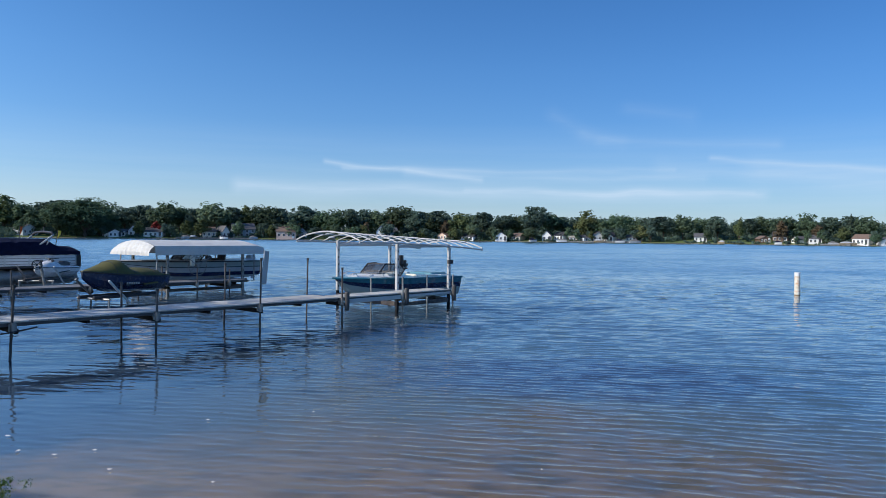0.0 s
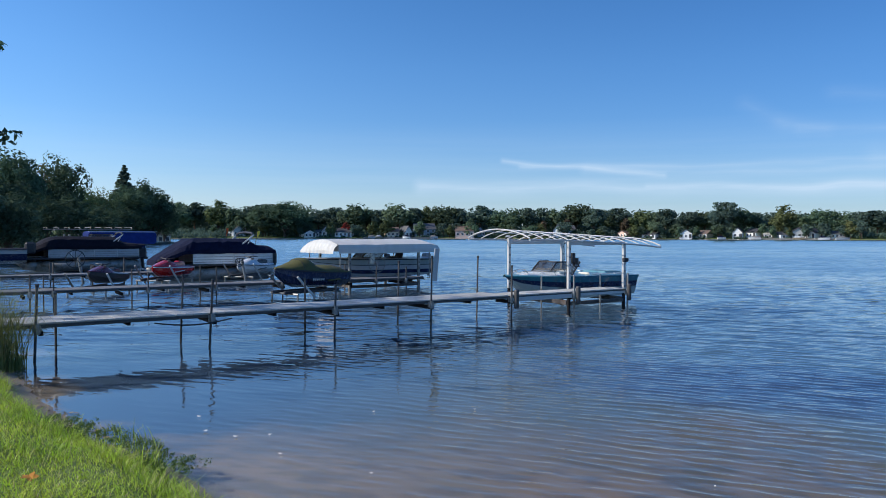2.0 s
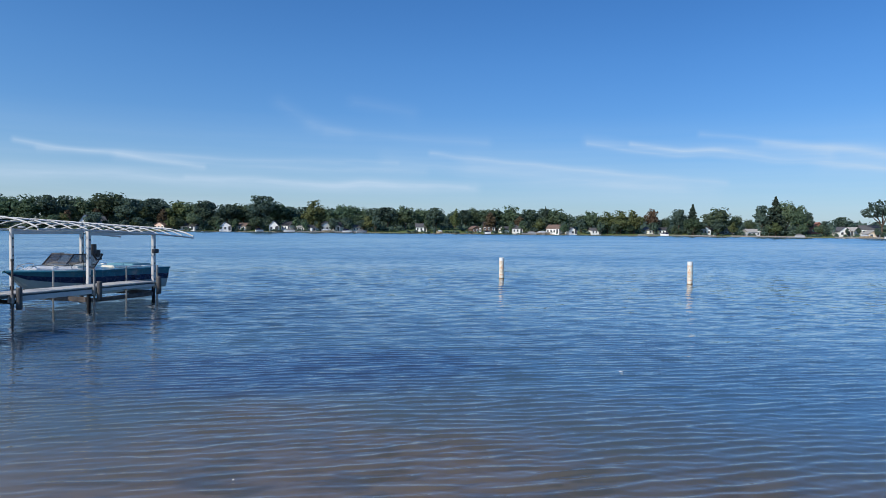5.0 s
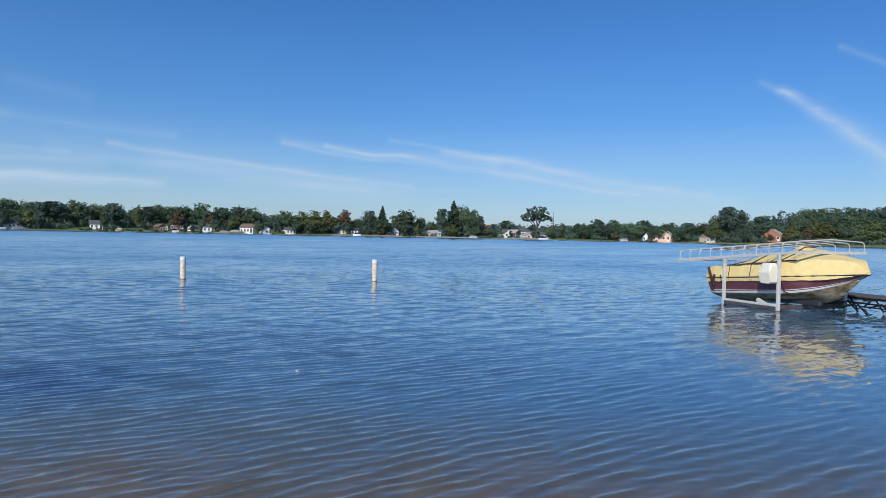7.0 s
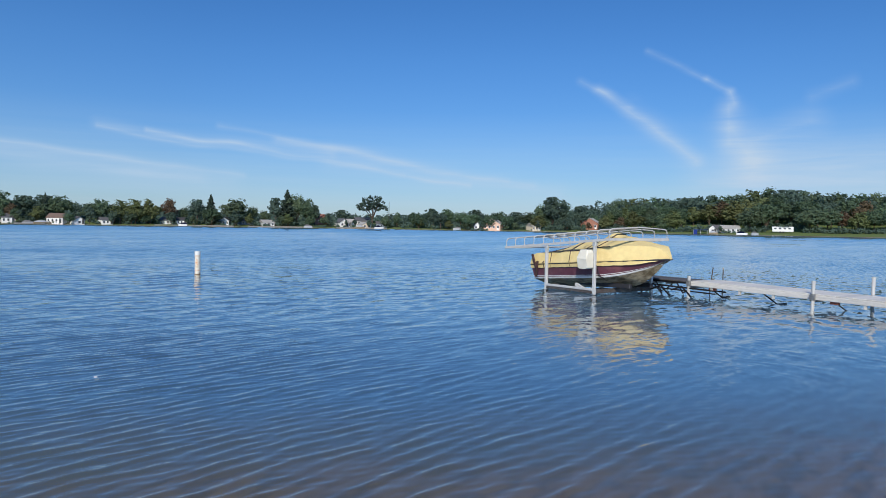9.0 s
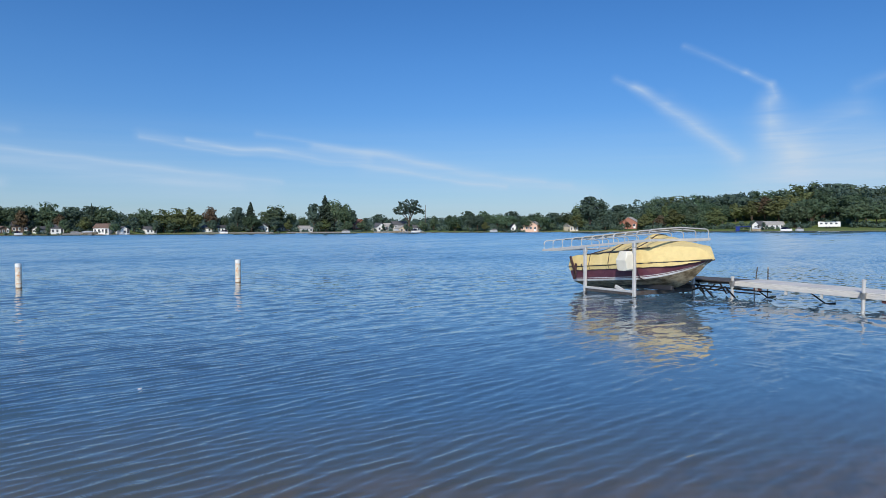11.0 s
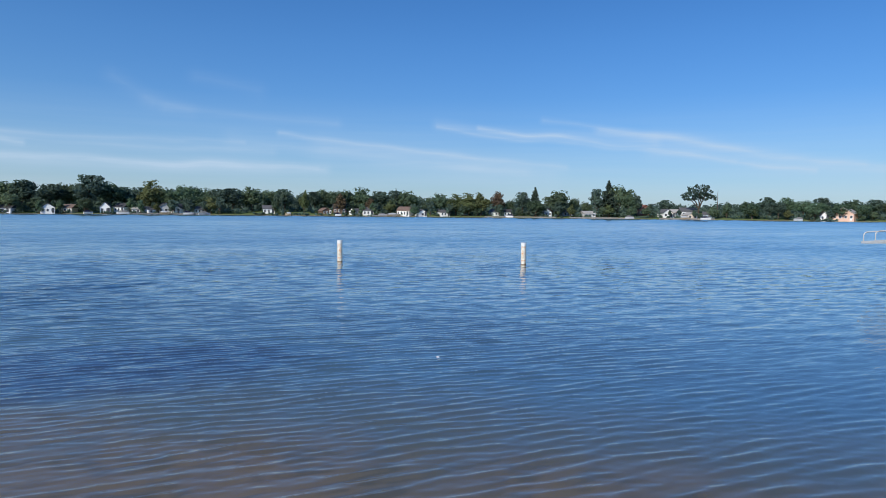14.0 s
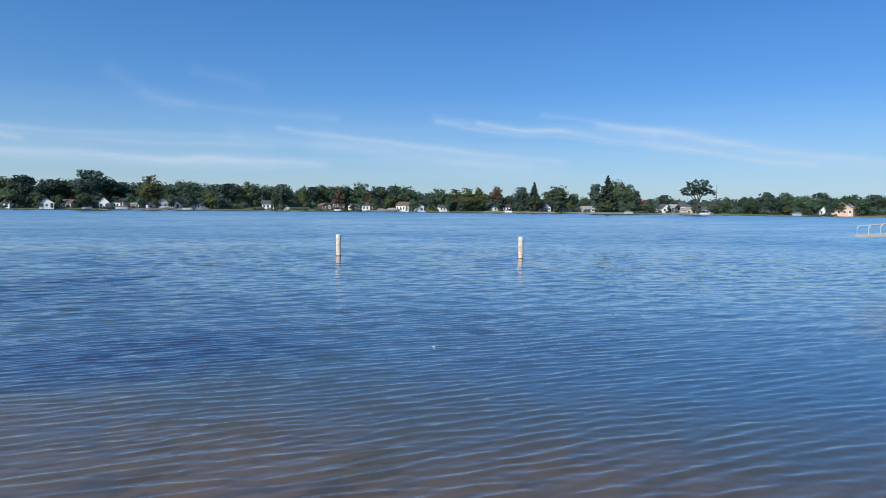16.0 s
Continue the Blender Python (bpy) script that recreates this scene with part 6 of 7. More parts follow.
def watercraft(m, body, top, saddle, label, cover=None, lettering=False, strip=DARK):
    """A sit-on watercraft, bow towards +x: hull, deck with hood, saddle, bars; or under a cover."""
    t = thing("jet_ski", m, label, "jet ski", "jet skis")
    L = 3.0
    ss = [i / 24 for i in range(25)]
    half = lambda s: 0.56 * (1 - 0.94 * max(0, (s - 0.52) / 0.48) ** 2.0) * (0.92 + 0.08 * min(1, s / 0.1))
    keel = lambda s: 0.04 + 0.34 * max(0, (s - 0.68) / 0.32) ** 2
    mid = lambda s: 0.45 + 0.10 * s * s
    bm = loft(B(), [[(s * L, -half(s), mid(s)), (s * L, -half(s) * 0.94, mid(s) * 0.55 + keel(s) * 0.5), (s * L, -half(s) * 0.55, 0.07 + keel(s) * 0.9), (s * L, 0, keel(s)), (s * L, half(s) * 0.55, 0.07 + keel(s) * 0.9), (s * L, half(s) * 0.94, mid(s) * 0.55 + keel(s) * 0.5), (s * L, half(s), mid(s))] for s in ss], closed=True)
    h = part("hull", bm, body, t)
    for y in (-1, 1):
        part("bumper_strip", tube(B(), [(s * L, y * (half(s) + 0.01), mid(s)) for s in ss], 0.022, 6), strip, h)
    if lettering:
        for y in (-1, 1):
            for k in range(6):
                part("lettering_bar", box(B(), (1.35 + k * 0.09, y * (half(0.5) * 0.965 + 0.012), 0.27), (0.05, 0.014, 0.055), Euler((radians(-y * 10), 0, 0)).to_matrix()), ALU, h)
            part("colour_flash", box(B(), (0.85, y * (half(0.25) * 0.965 + 0.012), 0.26), (0.6, 0.014, 0.04), Euler((radians(-y * 10), radians(4), 0)).to_matrix()), CANVAS_OLIVE, h)
    if cover:
        rise = lambda s: float(np.interp(s, (0, 0.06, 0.12, 0.22, 0.34, 0.43, 0.48, 0.52, 0.57, 0.63, 0.72, 0.85, 1.0), (0.0, 0.06, 0.18, 0.22, 0.22, 0.16, 0.14, 0.25, 0.40, 0.43, 0.33, 0.15, 0.0)))
        rng = random.Random(12)
        rows = []
        for s in ss:
            w, r = half(s) * 1.01 + 0.008, 0.82 * rise(s)
            side = [(w, -0.015), (w, 0.03), (w * 0.86, 0.36 * r + 0.03), (w * 0.60, 0.76 * r + 0.02), (w * 0.30, 0.97 * r + 0.02)]
            rows.append([(s * L, -y, mid(s) + z + rng.uniform(-.008, .008)) for y, z in side] + [(s * L, y, mid(s) + z + rng.uniform(-.008, .008)) for y, z in reversed(side)])
        part("fitted_cover", loft(B(), rows, closed=True), cover, t, smooth=True)
        for s in (0.2, 0.48, 0.7):
            i = round(s * 24)
            part("cover_seam", tube(B(), [Vector(p) + Vector((0, 0, 0.006)) for p in rows[i]], 0.007, 5), DARK, t)
        return t
    rise = lambda s: float(np.interp(s, (0, 0.08, 0.45, 0.52, 0.60, 0.70, 0.88, 1.0), (0.02, 0.05, 0.08, 0.26, 0.32, 0.26, 0.10, 0.0)))
    rows = []
    for s in ss:
        w, r = half(s) * 0.96, rise(s)
        side = [(w, 0.005), (w * 0.80, 0.05 + 0.3 * r), (w * 0.5, 0.04 + 0.8 * r), (w * 0.22, 0.04 + r)]
        rows.append([(s * L, -y, mid(s) + z) for y, z in side] + [(s * L, y, mid(s) + z) for y, z in reversed(side)])
    part("deck", loft(B(), rows, closed=True), top, t)
    bm = loft(B(), [[(x, -0.20, 0.46), (x, -0.17, z - 0.06), (x, -0.10, z), (x, 0.10, z), (x, 0.17, z - 0.06), (x, 0.20, 0.46)] for x, z in ((0.28, 0.64), (0.36, 0.74), (0.75, 0.78), (0.85, 0.72), (1.35, 0.72), (1.52, 0.66))], closed=True)
    part("saddle", bm, saddle, t)
    bm = tube(B(), [(1.62, -0.36, 0.94), (1.72, -0.16, 0.92), (1.74, 0, 0.92), (1.72, 0.16, 0.92), (1.62, 0.36, 0.94)], 0.024, 6)
    tube(bm, [(1.74, 0, 0.92), (1.92, 0, 0.72)], 0.05, 8)
    part("handlebar", bm, DARK, t)
    for y in (-1, 1):
        part("mirror", box(B(), (2.0, y * 0.27, 0.82), (0.07, 0.14, 0.09), None, 0.02), DARK, t)
        part("side_graphic", box(B(), (1.5, y * (half(0.5) * 0.985 + 0.006), 0.30), (0.9, 0.012, 0.05), Euler((radians(-y * 10), radians(3), 0)).to_matrix()), strip, h)
    part("stern_grab", tube(B(), [(0.30, -0.14, 0.66), (0.18, -0.12, 0.70), (0.18, 0.12, 0.70), (0.30, 0.14, 0.66)], 0.016, 6), DARK, t)
    return t


def craft_lift(m, label, arms=GALV):
    """Low lift for a watercraft: two slanting arms, a base and bunks."""
    t = thing("jet_ski_lift", m, label, "jet ski lift", "jet ski lifts")
    for x in (0.6, 2.3):
        for y in (-0.62, 0.62):
            part("leg", tube(B(), [(x, y, -1.2), (x, y, 0.12)], 0.03, 6), arms, t)
        part("cross_tube", tube(B(), [(x, -0.66, 0.08), (x, 0.66, 0.08)], 0.035, 6), arms, t)
    for y in (-0.3, 0.3):
        part("bunk", box(B(), (1.45, y, 0.13), (2.2, 0.12, 0.09), None, 0.02), DARK, t)
    for y in (-0.68, 0.68):
        part("arm", tube(B(), [(1.65, y, -0.05), (2.35, y, 0.62)], 0.035, 6), ALU_WHITE if y > 0 else arms, t)
    return t


def at_place(x, y, z, heading, roll=0, nose=0):
    """A pose whose +x points along a compass heading, in degrees from +y towards +x."""
    return pose(x, y, z, roll, -nose, 90 - heading)


# covered watercraft before the white canopy
M = at_place(-8.95, 22.3, 0.27, 205, 0, 2)
watercraft(M @ Matrix.Diagonal((0.90, 1.0, 1.15, 1)), GEL_NAVY, GEL_NAVY, DARK, "dark watercraft under an olive fitted cover on a lift", CANVAS_OLIVE, True)
craft_lift(at_place(-8.95, 22.3, 0.13, 205), "low metal lift under a covered watercraft")
M = at_place(-14.9, 28.44, 0.36, 181, 0, 0)
watercraft(M @ Matrix.Scale(0.80, 4), GEL_WHITE, GEL_WHITE, DARK, "white and grey watercraft on a lift by the dock")
craft_lift(at_place(-14.9, 28.44, 0.22, 181), "low metal lift under a white watercraft")
M = at_place(-16.6, 24.92, 0.40, 174, 0, 0)
watercraft(M @ Matrix.Scale(0.78, 4), GEL_RED, GEL_RED, GEL_RED, "glossy red watercraft on a lift by the dock", strip=GEL_WHITE)
craft_lift(at_place(-16.6, 24.92, 0.26, 174), "low metal lift under a red watercraft")
M = at_place(-17.15, 21.84, 0.28, 166, 0, 3)
watercraft(M @ Matrix.Scale(0.73, 4), DARK, GEL_DARKRED, DARK, "dark red watercraft on a lift in the shade")
craft_lift(at_place(-17.15, 21.84, 0.14, 166), "low metal lift under a dark red watercraft")


def crank_wheel(m, r):
    t = thing("lift_wheel", m, "spoked lift wheel on a leaning post", "lift wheel", "lift wheels")
    bm = tube(B(), [(r * math.cos(a), 0, r * math.sin(a)) for a in (2 * math.pi * k / 20 for k in range(21))], 0.02, 6)
    for k in range(4):
        a = math.pi * k / 4
        tube(bm, [(-r * math.cos(a), 0, -r * math.sin(a)), (r * math.cos(a), 0, r * math.sin(a))], 0.012, 5)
    part("rim", bm, DARK, t)
    part("post", tube(B(), [(0.1, 0.05, 0.1), (0.45, 0.05, -2.0)], 0.05, 8), GALV, t)


crank_wheel(pose(-14.6, 25.6, 0.92, 0, 0, 30), 0.16)
crank_wheel(pose(-21.7, 24.9, 1.0, 0, 0, 40), 0.36)


def pontoon(m, L, cover, label, slope_bow, arch, top, panel):
    """A pontoon boat, bow at +x: two tubes, deck, fence panels, fitted cover, arch."""
    t = thing("pontoon_boat", m, label, "pontoon boat", "pontoon boats")
    for y in (-0.85, 0.85):
        pts = [(0.0, y, 0.36), (0.25, y, 0.36), (L - 0.9, y, 0.36), (L - 0.4, y, 0.42), (L, y, 0.56)]
        bm = B()
        rs = (0.22, 0.31, 0.31, 0.24, 0.05)
        for i in range(4):
            tube(bm, [pts[i], pts[i + 1]], rs[i], 14, rs[i + 1])
        # darker pipe metal here stands in for shade under the boat
        part("pontoon_tube", bm, GALV, t, smooth=True)
    part("deck", box(B(), (L / 2 - 0.1, 0, 0.74), (L - 0.2, 2.4, 0.10), None, 0.02), DARK, t)
    for y in (-1.19, 1.19):
        n = 4
        for k in range(n):
            a, b = 0.1 + (L - 1.5) * k / n, 0.1 + (L - 1.5) * (k + 1) / n
            part("fence_panel", box(B(), ((a + b) / 2, y, 1.03), (b - a - 0.04, 0.04, 0.48), None, 0.01), panel, t)
            for z in (0.87, 0.97, 1.09):
                part("panel_stripe", box(B(), ((a + b) / 2, y * 1.018, z), (b - a - 0.06, 0.012, 0.022)), GALV, t)
            part("fence_post", box(B(), (a, y * 1.012, 1.03), (0.03, 0.03, 0.50)), ALU, t)
    rng = random.Random(int(L * 10))
    xs = [i / 28 for i in range(29)]
    rows = []
    for s in xs:
        x = -0.05 + (L + 0.05) * s
        peak = float(np.interp(s, (0, 0.03, 0.15, 0.22, 0.6, 0.84 - slope_bow, 1.0), (1.42, 1.52, 1.60, top - 0.04, top, top - 0.03, 0.98)))
        eave = float(np.interp(s, (0, 0.78, 1.0), (1.34, 1.34, 0.85)))
        half = float(np.interp(s, (0, 0.8, 1.0), (1.26, 1.26, 0.85)))
        j = lambda a=0.015: rng.uniform(-a, a)
        rows.append([(x, -half, eave - 0.12 + j()), (x, -half * 1.0, eave + 0.04 + j()), (x, -half * 0.86, eave + (peak - eave) * 0.72 + j(.03)), (x, -half * 0.5, peak + j()), (x, half * 0.5, peak + j()), (x, half * 0.86, eave + (peak - eave) * 0.72 + j(.03)), (x, half * 1.0, eave + 0.04 + j()), (x, half, eave - 0.12 + j())])
    part("fitted_cover", loft(B(), rows, caps=True), cover, t)
    if slope_bow > 0.0:
        bm = loft(B(), [[(L - 1.9 + 1.6 * f, y, 0.80 + 0.5 * (1 - f) * g) for g in (0, 1)] for f in (0, 0.5, 1) for y in (-1.22,)], caps=False)
        part("bow_curtain", bm, cover, t)
    if arch:
        for y in (-1.1, 1.1):
            part("arch_leg", tube(B(), [(1.9, y, 1.25), (0.9, y, 2.02)], 0.035, 8), ALU_WHITE, t)
            part("arch_leg", tube(B(), [(1.35, y, 1.3), (0.95, y, 2.0)], 0.02, 8), ALU_WHITE, t)
        part("arch_top", tube(B(), [(0.95, -1.1, 2.0), (0.9, -0.9, 2.1), (0.9, 0, 2.14), (0.9, 0.9, 2.1), (0.95, 1.1, 2.0)], 0.05, 8), DARK, t)
        part("mast_light", tube(B(), [(0.9, 0, 2.14), (0.9, 0, 2.34)], 0.018, 6), DARK, t)
    part("motor", box(B(), (-0.3, 0, 0.95), (0.45, 0.4, 0.6), None, 0.08), DARK, t)
    part("motor_leg", tube(B(), [(-0.3, 0, 0.7), (-0.35, 0, 0.1)], 0.09, 8), DARK, t)
    part("rear_rail", tube(B(), [(-0.1, -1.1, 0.8), (-0.45, -1.1, 0.82), (-0.45, -1.1, 1.15), (-0.1, -1.1, 1.15)], 0.02, 6), ALU, t)
    return t


BOW_IN = LEFT_TURN + 180
pontoon(pose(-15.8, 29.9, -0.02, 0, 0, BOW_IN), 4.95, CANVAS_NAVY, "pontoon boat under a navy fitted cover with a white arch", 0.12, True, 1.88, GEL_WHITE)
pontoon(pose(-27.0, 35.6, -0.02, 0, 0, BOW_IN), 6.0, CANVAS_BLACK, "pontoon boat under a dark cover with a white arch", 0.1, True, 1.92, GEL_GREY)


def flag(m, mat, label):
    t = thing("flag", m, label, "flag", "flags")
    part("staff", tube(B(), [(0, 0, -0.6), (0, 0, 0.35)], 0.012, 6), DARK, t)
    bm = loft(B(), [[(0.02 + 0.10 * (1 - f) + 0.03 * math.sin(6 * f), 0.01 * math.sin(9 * f), 0.33 - 0.5 * f), (0.02, 0.015, 0.33 - 0.5 * f)] for f in (0, 0.25, 0.5, 0.75, 1)], caps=False)
    part("cloth", bm, mat, t)


flag(pose(-15.9, 29.3, 1.85, 0, 8, 20), YELLOW_FLAG, "yellow flag hanging limp from a staff")
flag(pose(-18.2, 30.6, 2.0, 0, 0, 60), ORANGE_FLAG, "small orange flag on a staff")


def boxed_canopy(m, L, cover, label, z0, z1):
    t = thing("boat_lift", m, label, "boat lift", "boat lifts")
    lift_base(t, L * 0.25, L * 0.75, 0, 2.6, (z0 + 0.1,) * 4, GALV, 0.05)
    if cover:
        bm = loft(B(), [[(x, -0.1, a), (x, -0.08, b - 0.1), (x, 0.3, b), (x, 2.3, b), (x, 2.68, b - 0.1), (x, 2.7, a)] for x, a, b in ((0, z0 + 0.1, z1 - 0.08), (0.12, z0, z1), (L * 0.5, z0, z1 + 0.02), (L - 0.12, z0, z1), (L, z0 + 0.1, z1 - 0.1))], caps=True)
        part("canopy_cover", bm, cover, t)
        part("edge_rail", tube(B(), [(0, -0.12, z1 - 0.05), (L, -0.12, z1 - 0.05)], 0.03, 6), ALU_WHITE, t)
    else:
        for y in (0, 2.6):
            part("side_rail", tube(B(), [(0, y, z1), (L, y, z1)], 0.028, 6), GALV, t)
        for k in range(9):
            x = L * k / 8
            part("cross_rail", tube(B(), [(x, 0, z1), (x, 0.1, z1 + 0.12), (x, 2.5, z1 + 0.12), (x, 2.6, z1)], 0.016, 6), GALV, t)


boxed_canopy(pose(-34.4, 40.4, 0, 0, 0, LEFT_TURN), 4.3, CANVAS_BLUE, "boat lift with a royal blue box canopy", 1.35, 2.22)
boxed_canopy(pose(-32.4, 34.8, 0, 0, 0, LEFT_TURN), 4.6, None, "boat lift with a bare white rail frame", 1.9, 2.3)
b = thing("motorboat", pose(-29.6, 39.5, 0.25, 0, 0, BOW_IN), "white motorboat under a dark cover on a far lift", "boat", "boats on lifts")
hull(b, 5.6, 2.2, 0.3, 0.5, 1.1, ((0, 0.6, GEL_WHITE, "lower_side"), (0.6, 1.0, GEL_NAVY, "upper_band")), GEL_WHITE, 0.1, CANVAS_BLACK)
windscreen(b, 2.4, 3.4, 0.9, 1.15, 1.75, 0.5)
b = thing("motorboat", pose(-29.5, 30.3, 0.2, 0, 0, BOW_IN), "grey open motorboat with outboard in the shade", "boat", "boats on lifts")
hull(b, 5.4, 2.1, 0.3, 0.5, 1.05, ((0, 0.6, GEL_NAVY, "lower_side"), (0.6, 1.0, GEL_GREY, "upper_band")), GEL_NAVY, 0.1, CANVAS_BLACK)
windscreen(b, 2.4, 3.2, 0.8, 1.08, 1.45, 0.4)
part("outboard", box(B(), (-0.2, 0, 1.1), (0.5, 0.4, 0.6), None, 0.08), DARK, b)


# ---- marker buoys ----
def marker_buoy(x, y, lean, turn):
    """White plastic cylinder buoy with orange marks, a dark band and a scummed foot."""
    t = thing("marker_buoy", pose(x, y, 0, lean[0], lean[1], turn), "tall white cylinder buoy with faded orange marks standing in the lake", "buoy", "marker buoys")
    bm = tube(B(), [(0, 0, -0.7), (0, 0, 0.76), (0, 0, 0.80), (0, 0, 0.84)], 0.100, 20)
    part("body", bm, BUOY_WHITE, t, smooth=False)
    part("cap", tube(B(), [(0, 0, 0.74), (0, 0, 0.86), (0, 0, 0.875)], 0.104, 20), GEL_WHITE, t)
    part("orange_band", tube(B(), [(0, 0, 0.685), (0, 0, 0.72)], 0.1022, 20), BUOY_ORANGE, t)
    part("orange_band", tube(B(), [(0, 0, 0.16), (0, 0, 0.20)], 0.1022, 20), BUOY_ORANGE, t)
    part("waterline_stain", tube(B(), [(0, 0, -0.1), (0, 0, 0.05)], 0.1024, 20), SLIME, t)
    for k in range(2):
        a0 = math.pi * k - 0.5
        rows = []
        for i in range(9):
            a = a0 + 1.25 * i / 8
            hw = 0.14 * (1 - abs(i / 4 - 1))
            rows.append([(0.1026 * math.cos(a), 0.1026 * math.sin(a), 0.46 - hw - 0.004), (0.1026 * math.cos(a), 0.1026 * math.sin(a), 0.46 + hw + 0.004)])
        part("orange_mark", loft(B(), rows, caps=False), BUOY_ORANGE, t)
    return t


marker_buoy(13.25, 26.55, (0.6, 1.0), 250)
marker_buoy(18.92, 22.05, (-0.5, 1.6), 210)


# ---- bank: reeds, grass, litter ----
def blade(verts, faces, x, y, z, h, w, lean, az, rng, seg=3):
    o = len(verts)
    cx, cy = math.cos(az), math.sin(az)
    px, py = -cy, cx
    for i in range(seg + 1):
        f = i / seg
        ww = w * (1 - f) ** 0.7 if i < seg else 0.0006
        dx = lean * f * f
        for s in (-1, 1):
            verts.append((x + cx * dx + px * ww * s, y + cy * dx + py * ww * s, z + h * f * (1 - 0.25 * f * min(1, lean / max(h, .01)))))
    for i in range(seg):
        a = o + 2 * i
        faces.append((a, a + 1, a + 3, a + 2))


def from_lists(name, verts, faces, mat):
    me = bpy.data.meshes.new(name)
    me.from_pydata(verts, [], faces)
    me.materials.append(mat)
    me.update()
    return new(name, me)


def lawn():
    rng = random.Random(51)
    verts, faces = [], []
    xs = [(rng.uniform(-10.5, -0.6), rng.uniform(2.2, 9.0)) for _ in range(230000)]
    d = shore_distance(np.array(xs))
    zz = land_height(xs)
    for (x, y), dd, z in zip(xs, d, zz):
        if dd < 0.10 + 0.26 * min(1, max(0, (-4.6 - x) / 1.6)) + 0.12 * math.sin(x * 3.1) * math.sin(y * 2.3) or dd > 3.4 or z < 0.03:
            continue
        tuft = 0.5 + 0.5 * math.sin(x * 2.3 + 1.3 * math.sin(y * 1.9)) * math.sin(y * 2.9)
        if x > -8 and dd < 0.55 and rng.random() < 0.6:
            tuft += 1.6
        if rng.random() < 0.15 or rng.random() > 0.08 + min((y - 2.2) / 0.9, (-0.6 - x) / 1.4, (3.4 - dd) / 0.5):
            continue
        h = rng.uniform(0.02, 0.062) * (0.8 + 0.9 * tuft)
        blade(verts, faces, x, y, z - 0.01, h, rng.uniform(0.0028, 0.006), h * rng.uniform(0.3, 1.5), rng.uniform(0, 6.28), rng, 2)
    tagged(from_lists("lawn_grass", verts, faces, GRASS), "short sunlit lawn grass on the bank", "grass", kind="stuff")


lawn()


def rough_lawn():
    """The rest of the lawn on the bank, behind and beside the beach."""
    rng = random.Random(52)
    verts, faces = [], []
    xs = [(rng.uniform(-16, 15), rng.uniform(-14, 9)) for _ in range(64000)]
    d, zz = shore_distance(np.array(xs)), land_height(xs)
    for (x, y), dd, z in zip(xs, d, zz):
        if dd > 0.35 + 0.2 * math.sin(x * 2.1) and not (x < -1.3 and y > 2.7 and dd < 3.1 and x > -10.5) and math.hypot(x, y + 3) < 15 + 2 * math.sin(3 * math.atan2(y, x)):
            h = rng.uniform(0.03, 0.08)
            blade(verts, faces, x, y, z - 0.01, h, rng.uniform(0.006, 0.012), h * rng.uniform(0.3, 1.5), rng.uniform(0, 6.28), rng, 2)
    tagged(from_lists("bank_grass", verts, faces, GRASS), "short mown grass on the bank behind the beach", "grass", kind="stuff")


rough_lawn()


def weeds(x, y, n, h, seed, label, mat, spread):
    rng = random.Random(seed)
    verts, faces = [], []
    for _ in range(n):
        a, q = rng.uniform(0, 6.28), spread * math.sqrt(rng.random())
        bx, by = x + q * math.cos(a), y + q * math.sin(a)
        hh = h * rng.uniform(0.45, 1.0)
        blade(verts, faces, bx, by, max(ground_z(bx, by), -0.1) - 0.02, hh, rng.uniform(0.004, 0.008), hh * rng.uniform(0.15, 0.95), rng.uniform(0, 6.28), rng, 5)
    tagged(from_lists("reed_clump", verts, faces, mat), label, "reeds", "reed clumps", "stuff")


weeds(-8.85, 8.75, 520, 1.55, 61, "tall green reed clump at the water's edge", REED, 0.42)
weeds(-9.5, 9.1, 260, 1.2, 62, "tall green reed clump at the water's edge", REED, 0.4)
weeds(-4.35, 6.0, 40, 0.34, 63, "tuft of long weeds on the bank edge", GRASS, 0.22)
weeds(-3.7, 5.4, 26, 0.38, 64, "tuft of long weeds on the bank edge", GRASS, 0.12)
weeds(-5.2, 6.2, 60, 0.22, 65, "low leafy weeds on the bank edge", GRASS, 0.4)


def broad_weeds():
    """Dark low leafy weeds that hang over the bank's edge."""
    rng = random.Random(66)
    bm = B()
    for _ in range(170):
        f = 0.62 * rng.random()
        x, y = -5.6 + 3.9 * f + rng.uniform(-.16, .12), 6.42 - 2.2 * f + rng.uniform(-.26, .08)
        y = y + 0.28 * math.sin(math.pi * f)
        leafy(bm, (x, y, max(0.08, ground_z(x, y)) + rng.uniform(0.0, 0.09)), rng.uniform(0.03, 0.07), 30, 0.011, rng)
    tagged(part("bank_weeds", bm, WEED), "dark leafy weeds along the bank edge", "weeds", kind="stuff")


broad_weeds()


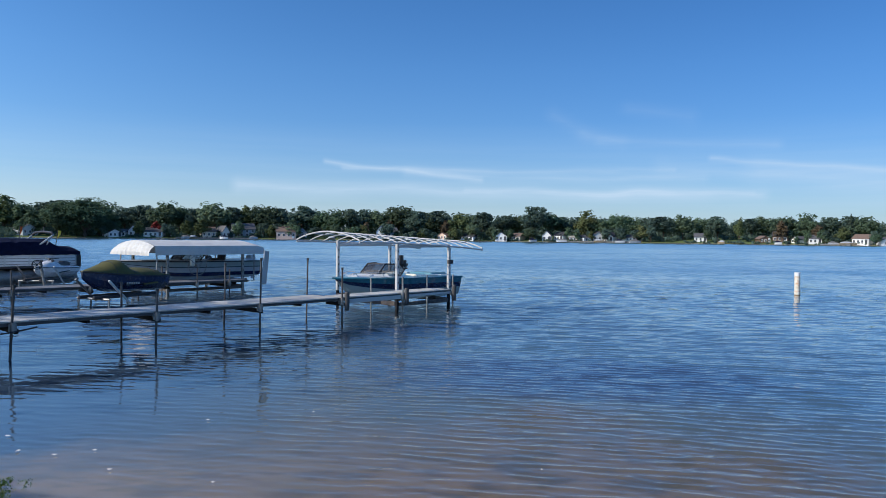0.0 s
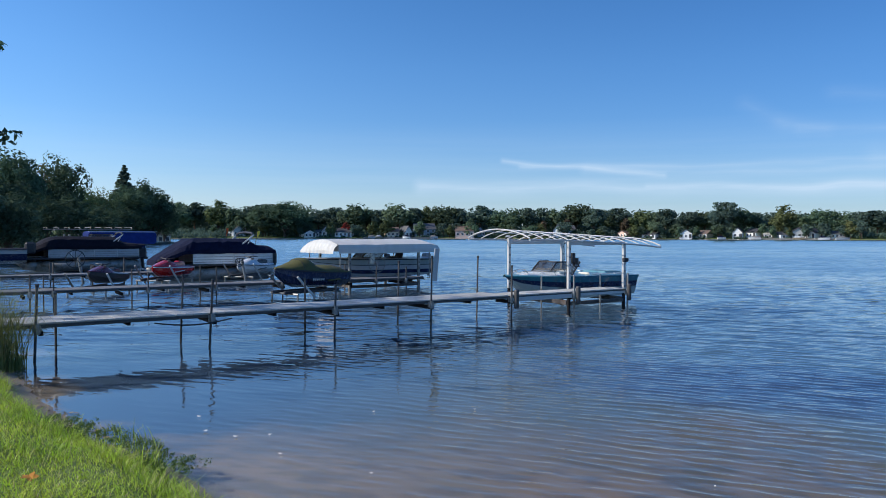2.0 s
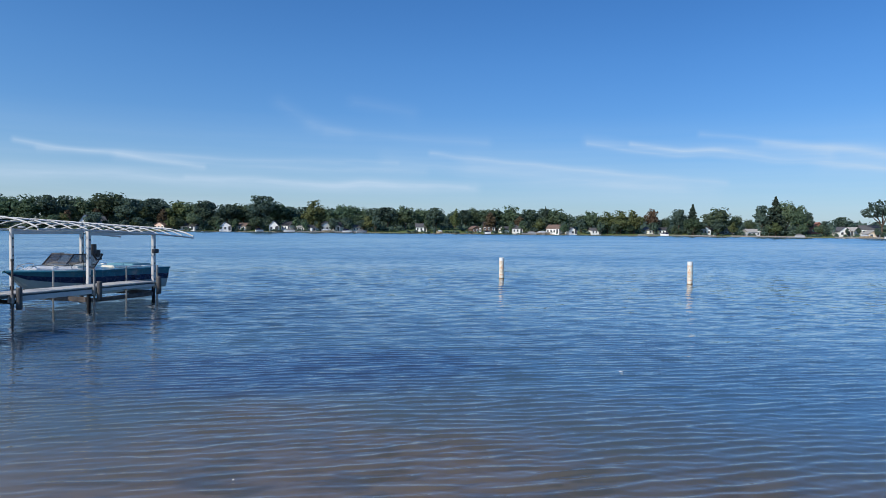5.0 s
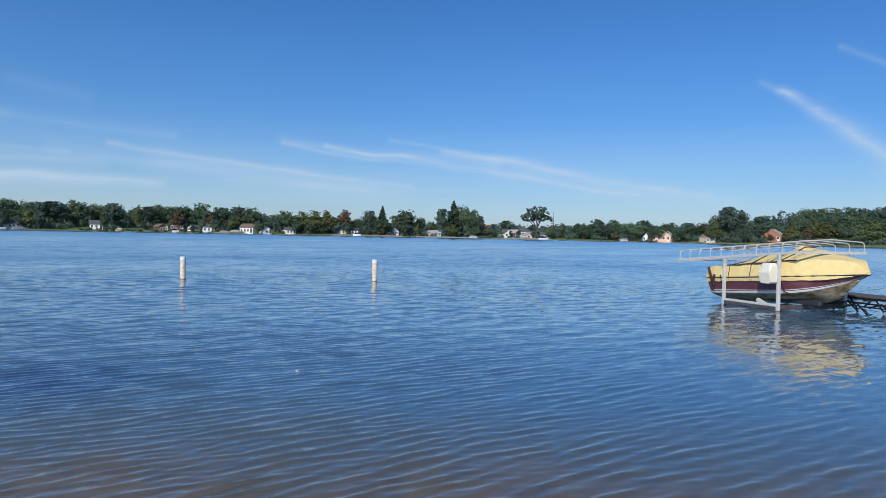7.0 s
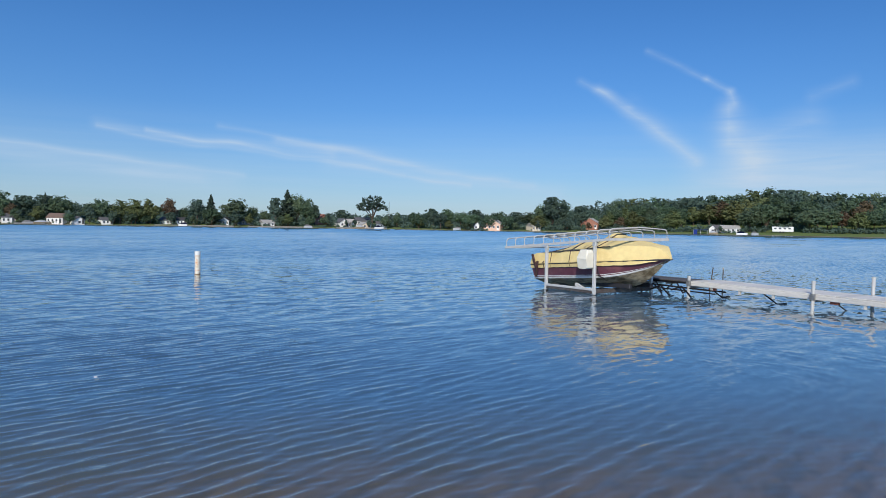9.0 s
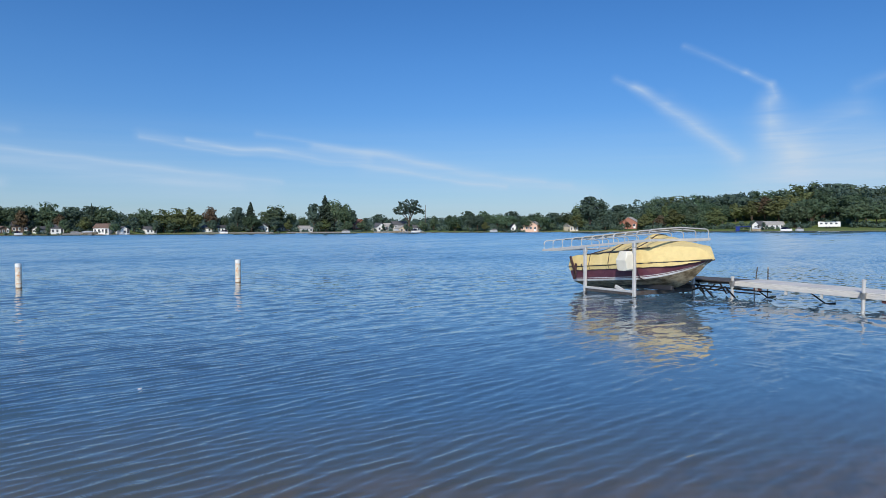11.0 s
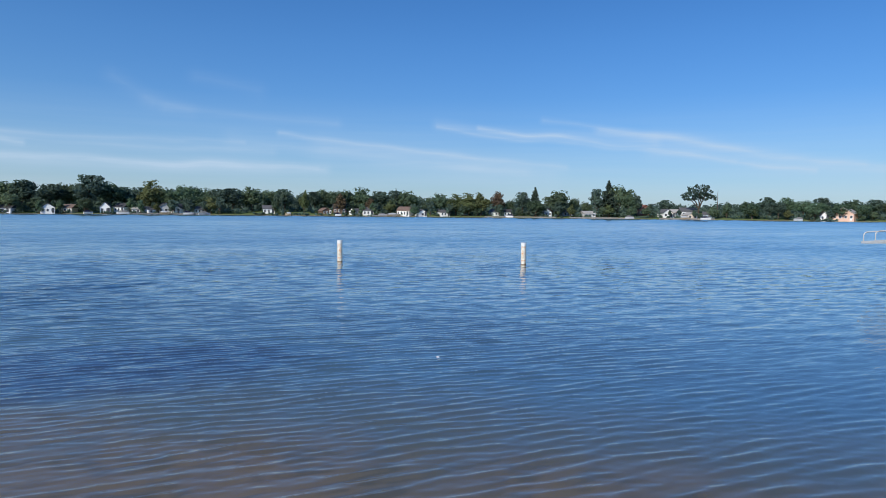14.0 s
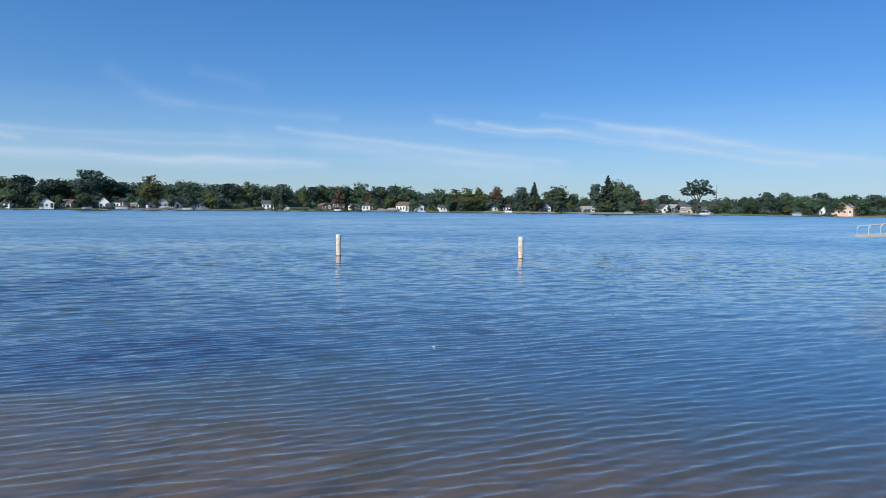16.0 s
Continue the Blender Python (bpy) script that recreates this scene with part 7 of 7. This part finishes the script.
def litter():
    """Washed-up leaves and bits along the wet edge."""
    rng = random.Random(71)
    bm = B()
    while len(bm.faces) < 210:
        x, y = rng.uniform(-9.2, -4.2), rng.uniform(5.6, 9.4)
        d = float(shore_distance(np.array([(x, y)]))[0])
        if -0.12 < d < 0.32:
            q = Euler((rng.uniform(-.5, .5), rng.uniform(-.5, .5), rng.uniform(0, 6.28))).to_quaternion()
            s = rng.uniform(0.012, 0.045)
            p = Vector((x, y, max(0.006, ground_z(x, y) + 0.012)))
            bm.faces.new([bm.verts.new(p + q @ Vector(c)) for c in ((-s, 0, 0), (0, -s * 0.5, 0.004), (s, 0, 0), (0, s * 0.5, 0.004))])
    tagged(part("shore_litter", bm, material("dead_leaves", (0.34, 0.25, 0.15), 0.85, 0, 0.5, 30)), "dead leaves and bits washed up at the edge", "litter", kind="stuff")


litter()
# bits of pale froth and leaf afloat in the shallows
rng = random.Random(73)
for x, y, s in ((-4.0, 6.7, 0.035), (-3.6, 6.6, 0.025), (-3.3, 6.75, 0.02), (-4.4, 7.2, 0.03), (-2.6, 7.9, 0.02), (-2.9, 6.2, 0.02), (-1.9, 5.9, 0.015), (6.4, 8.9, 0.045), (-1.5, 8.3, 0.02), (0.9, 6.3, 0.015)):
    bm = B()
    bm.faces.new([bm.verts.new((s * (1 + 0.3 * math.sin(3 * a)) * math.cos(a), 0.6 * s * math.sin(a), 0.006 + 0.004 * math.cos(2 * a))) for a in (2 * math.pi * k / 9 for k in range(9))])
    ob = tagged(part("floating_leaf", bm, PALE_LABEL), "pale leaf afloat on the shallow water", "leaf", "floating leaves")
    ob.matrix_basis = pose(x, y, 0.01, 0, 0, rng.uniform(0, 360))
bm = B()
bm.faces.new([bm.verts.new((0.05 * (1 + 0.35 * math.cos(5 * a)) * math.cos(a), 0.05 * (1 + 0.35 * math.cos(5 * a)) * math.sin(a), 0.01 * math.sin(2 * a))) for a in (2 * math.pi * k / 20 for k in range(20))])
leaf = tagged(part("fallen_leaf", bm, material("orange_leaf", (0.6, 0.25, 0.03), 0.7)), "orange maple leaf lying on the grass", "leaf")
leaf.matrix_basis = pose(-3.98, 4.43, ground_z(-3.98, 4.43) + 0.05, 10, 5, 30)
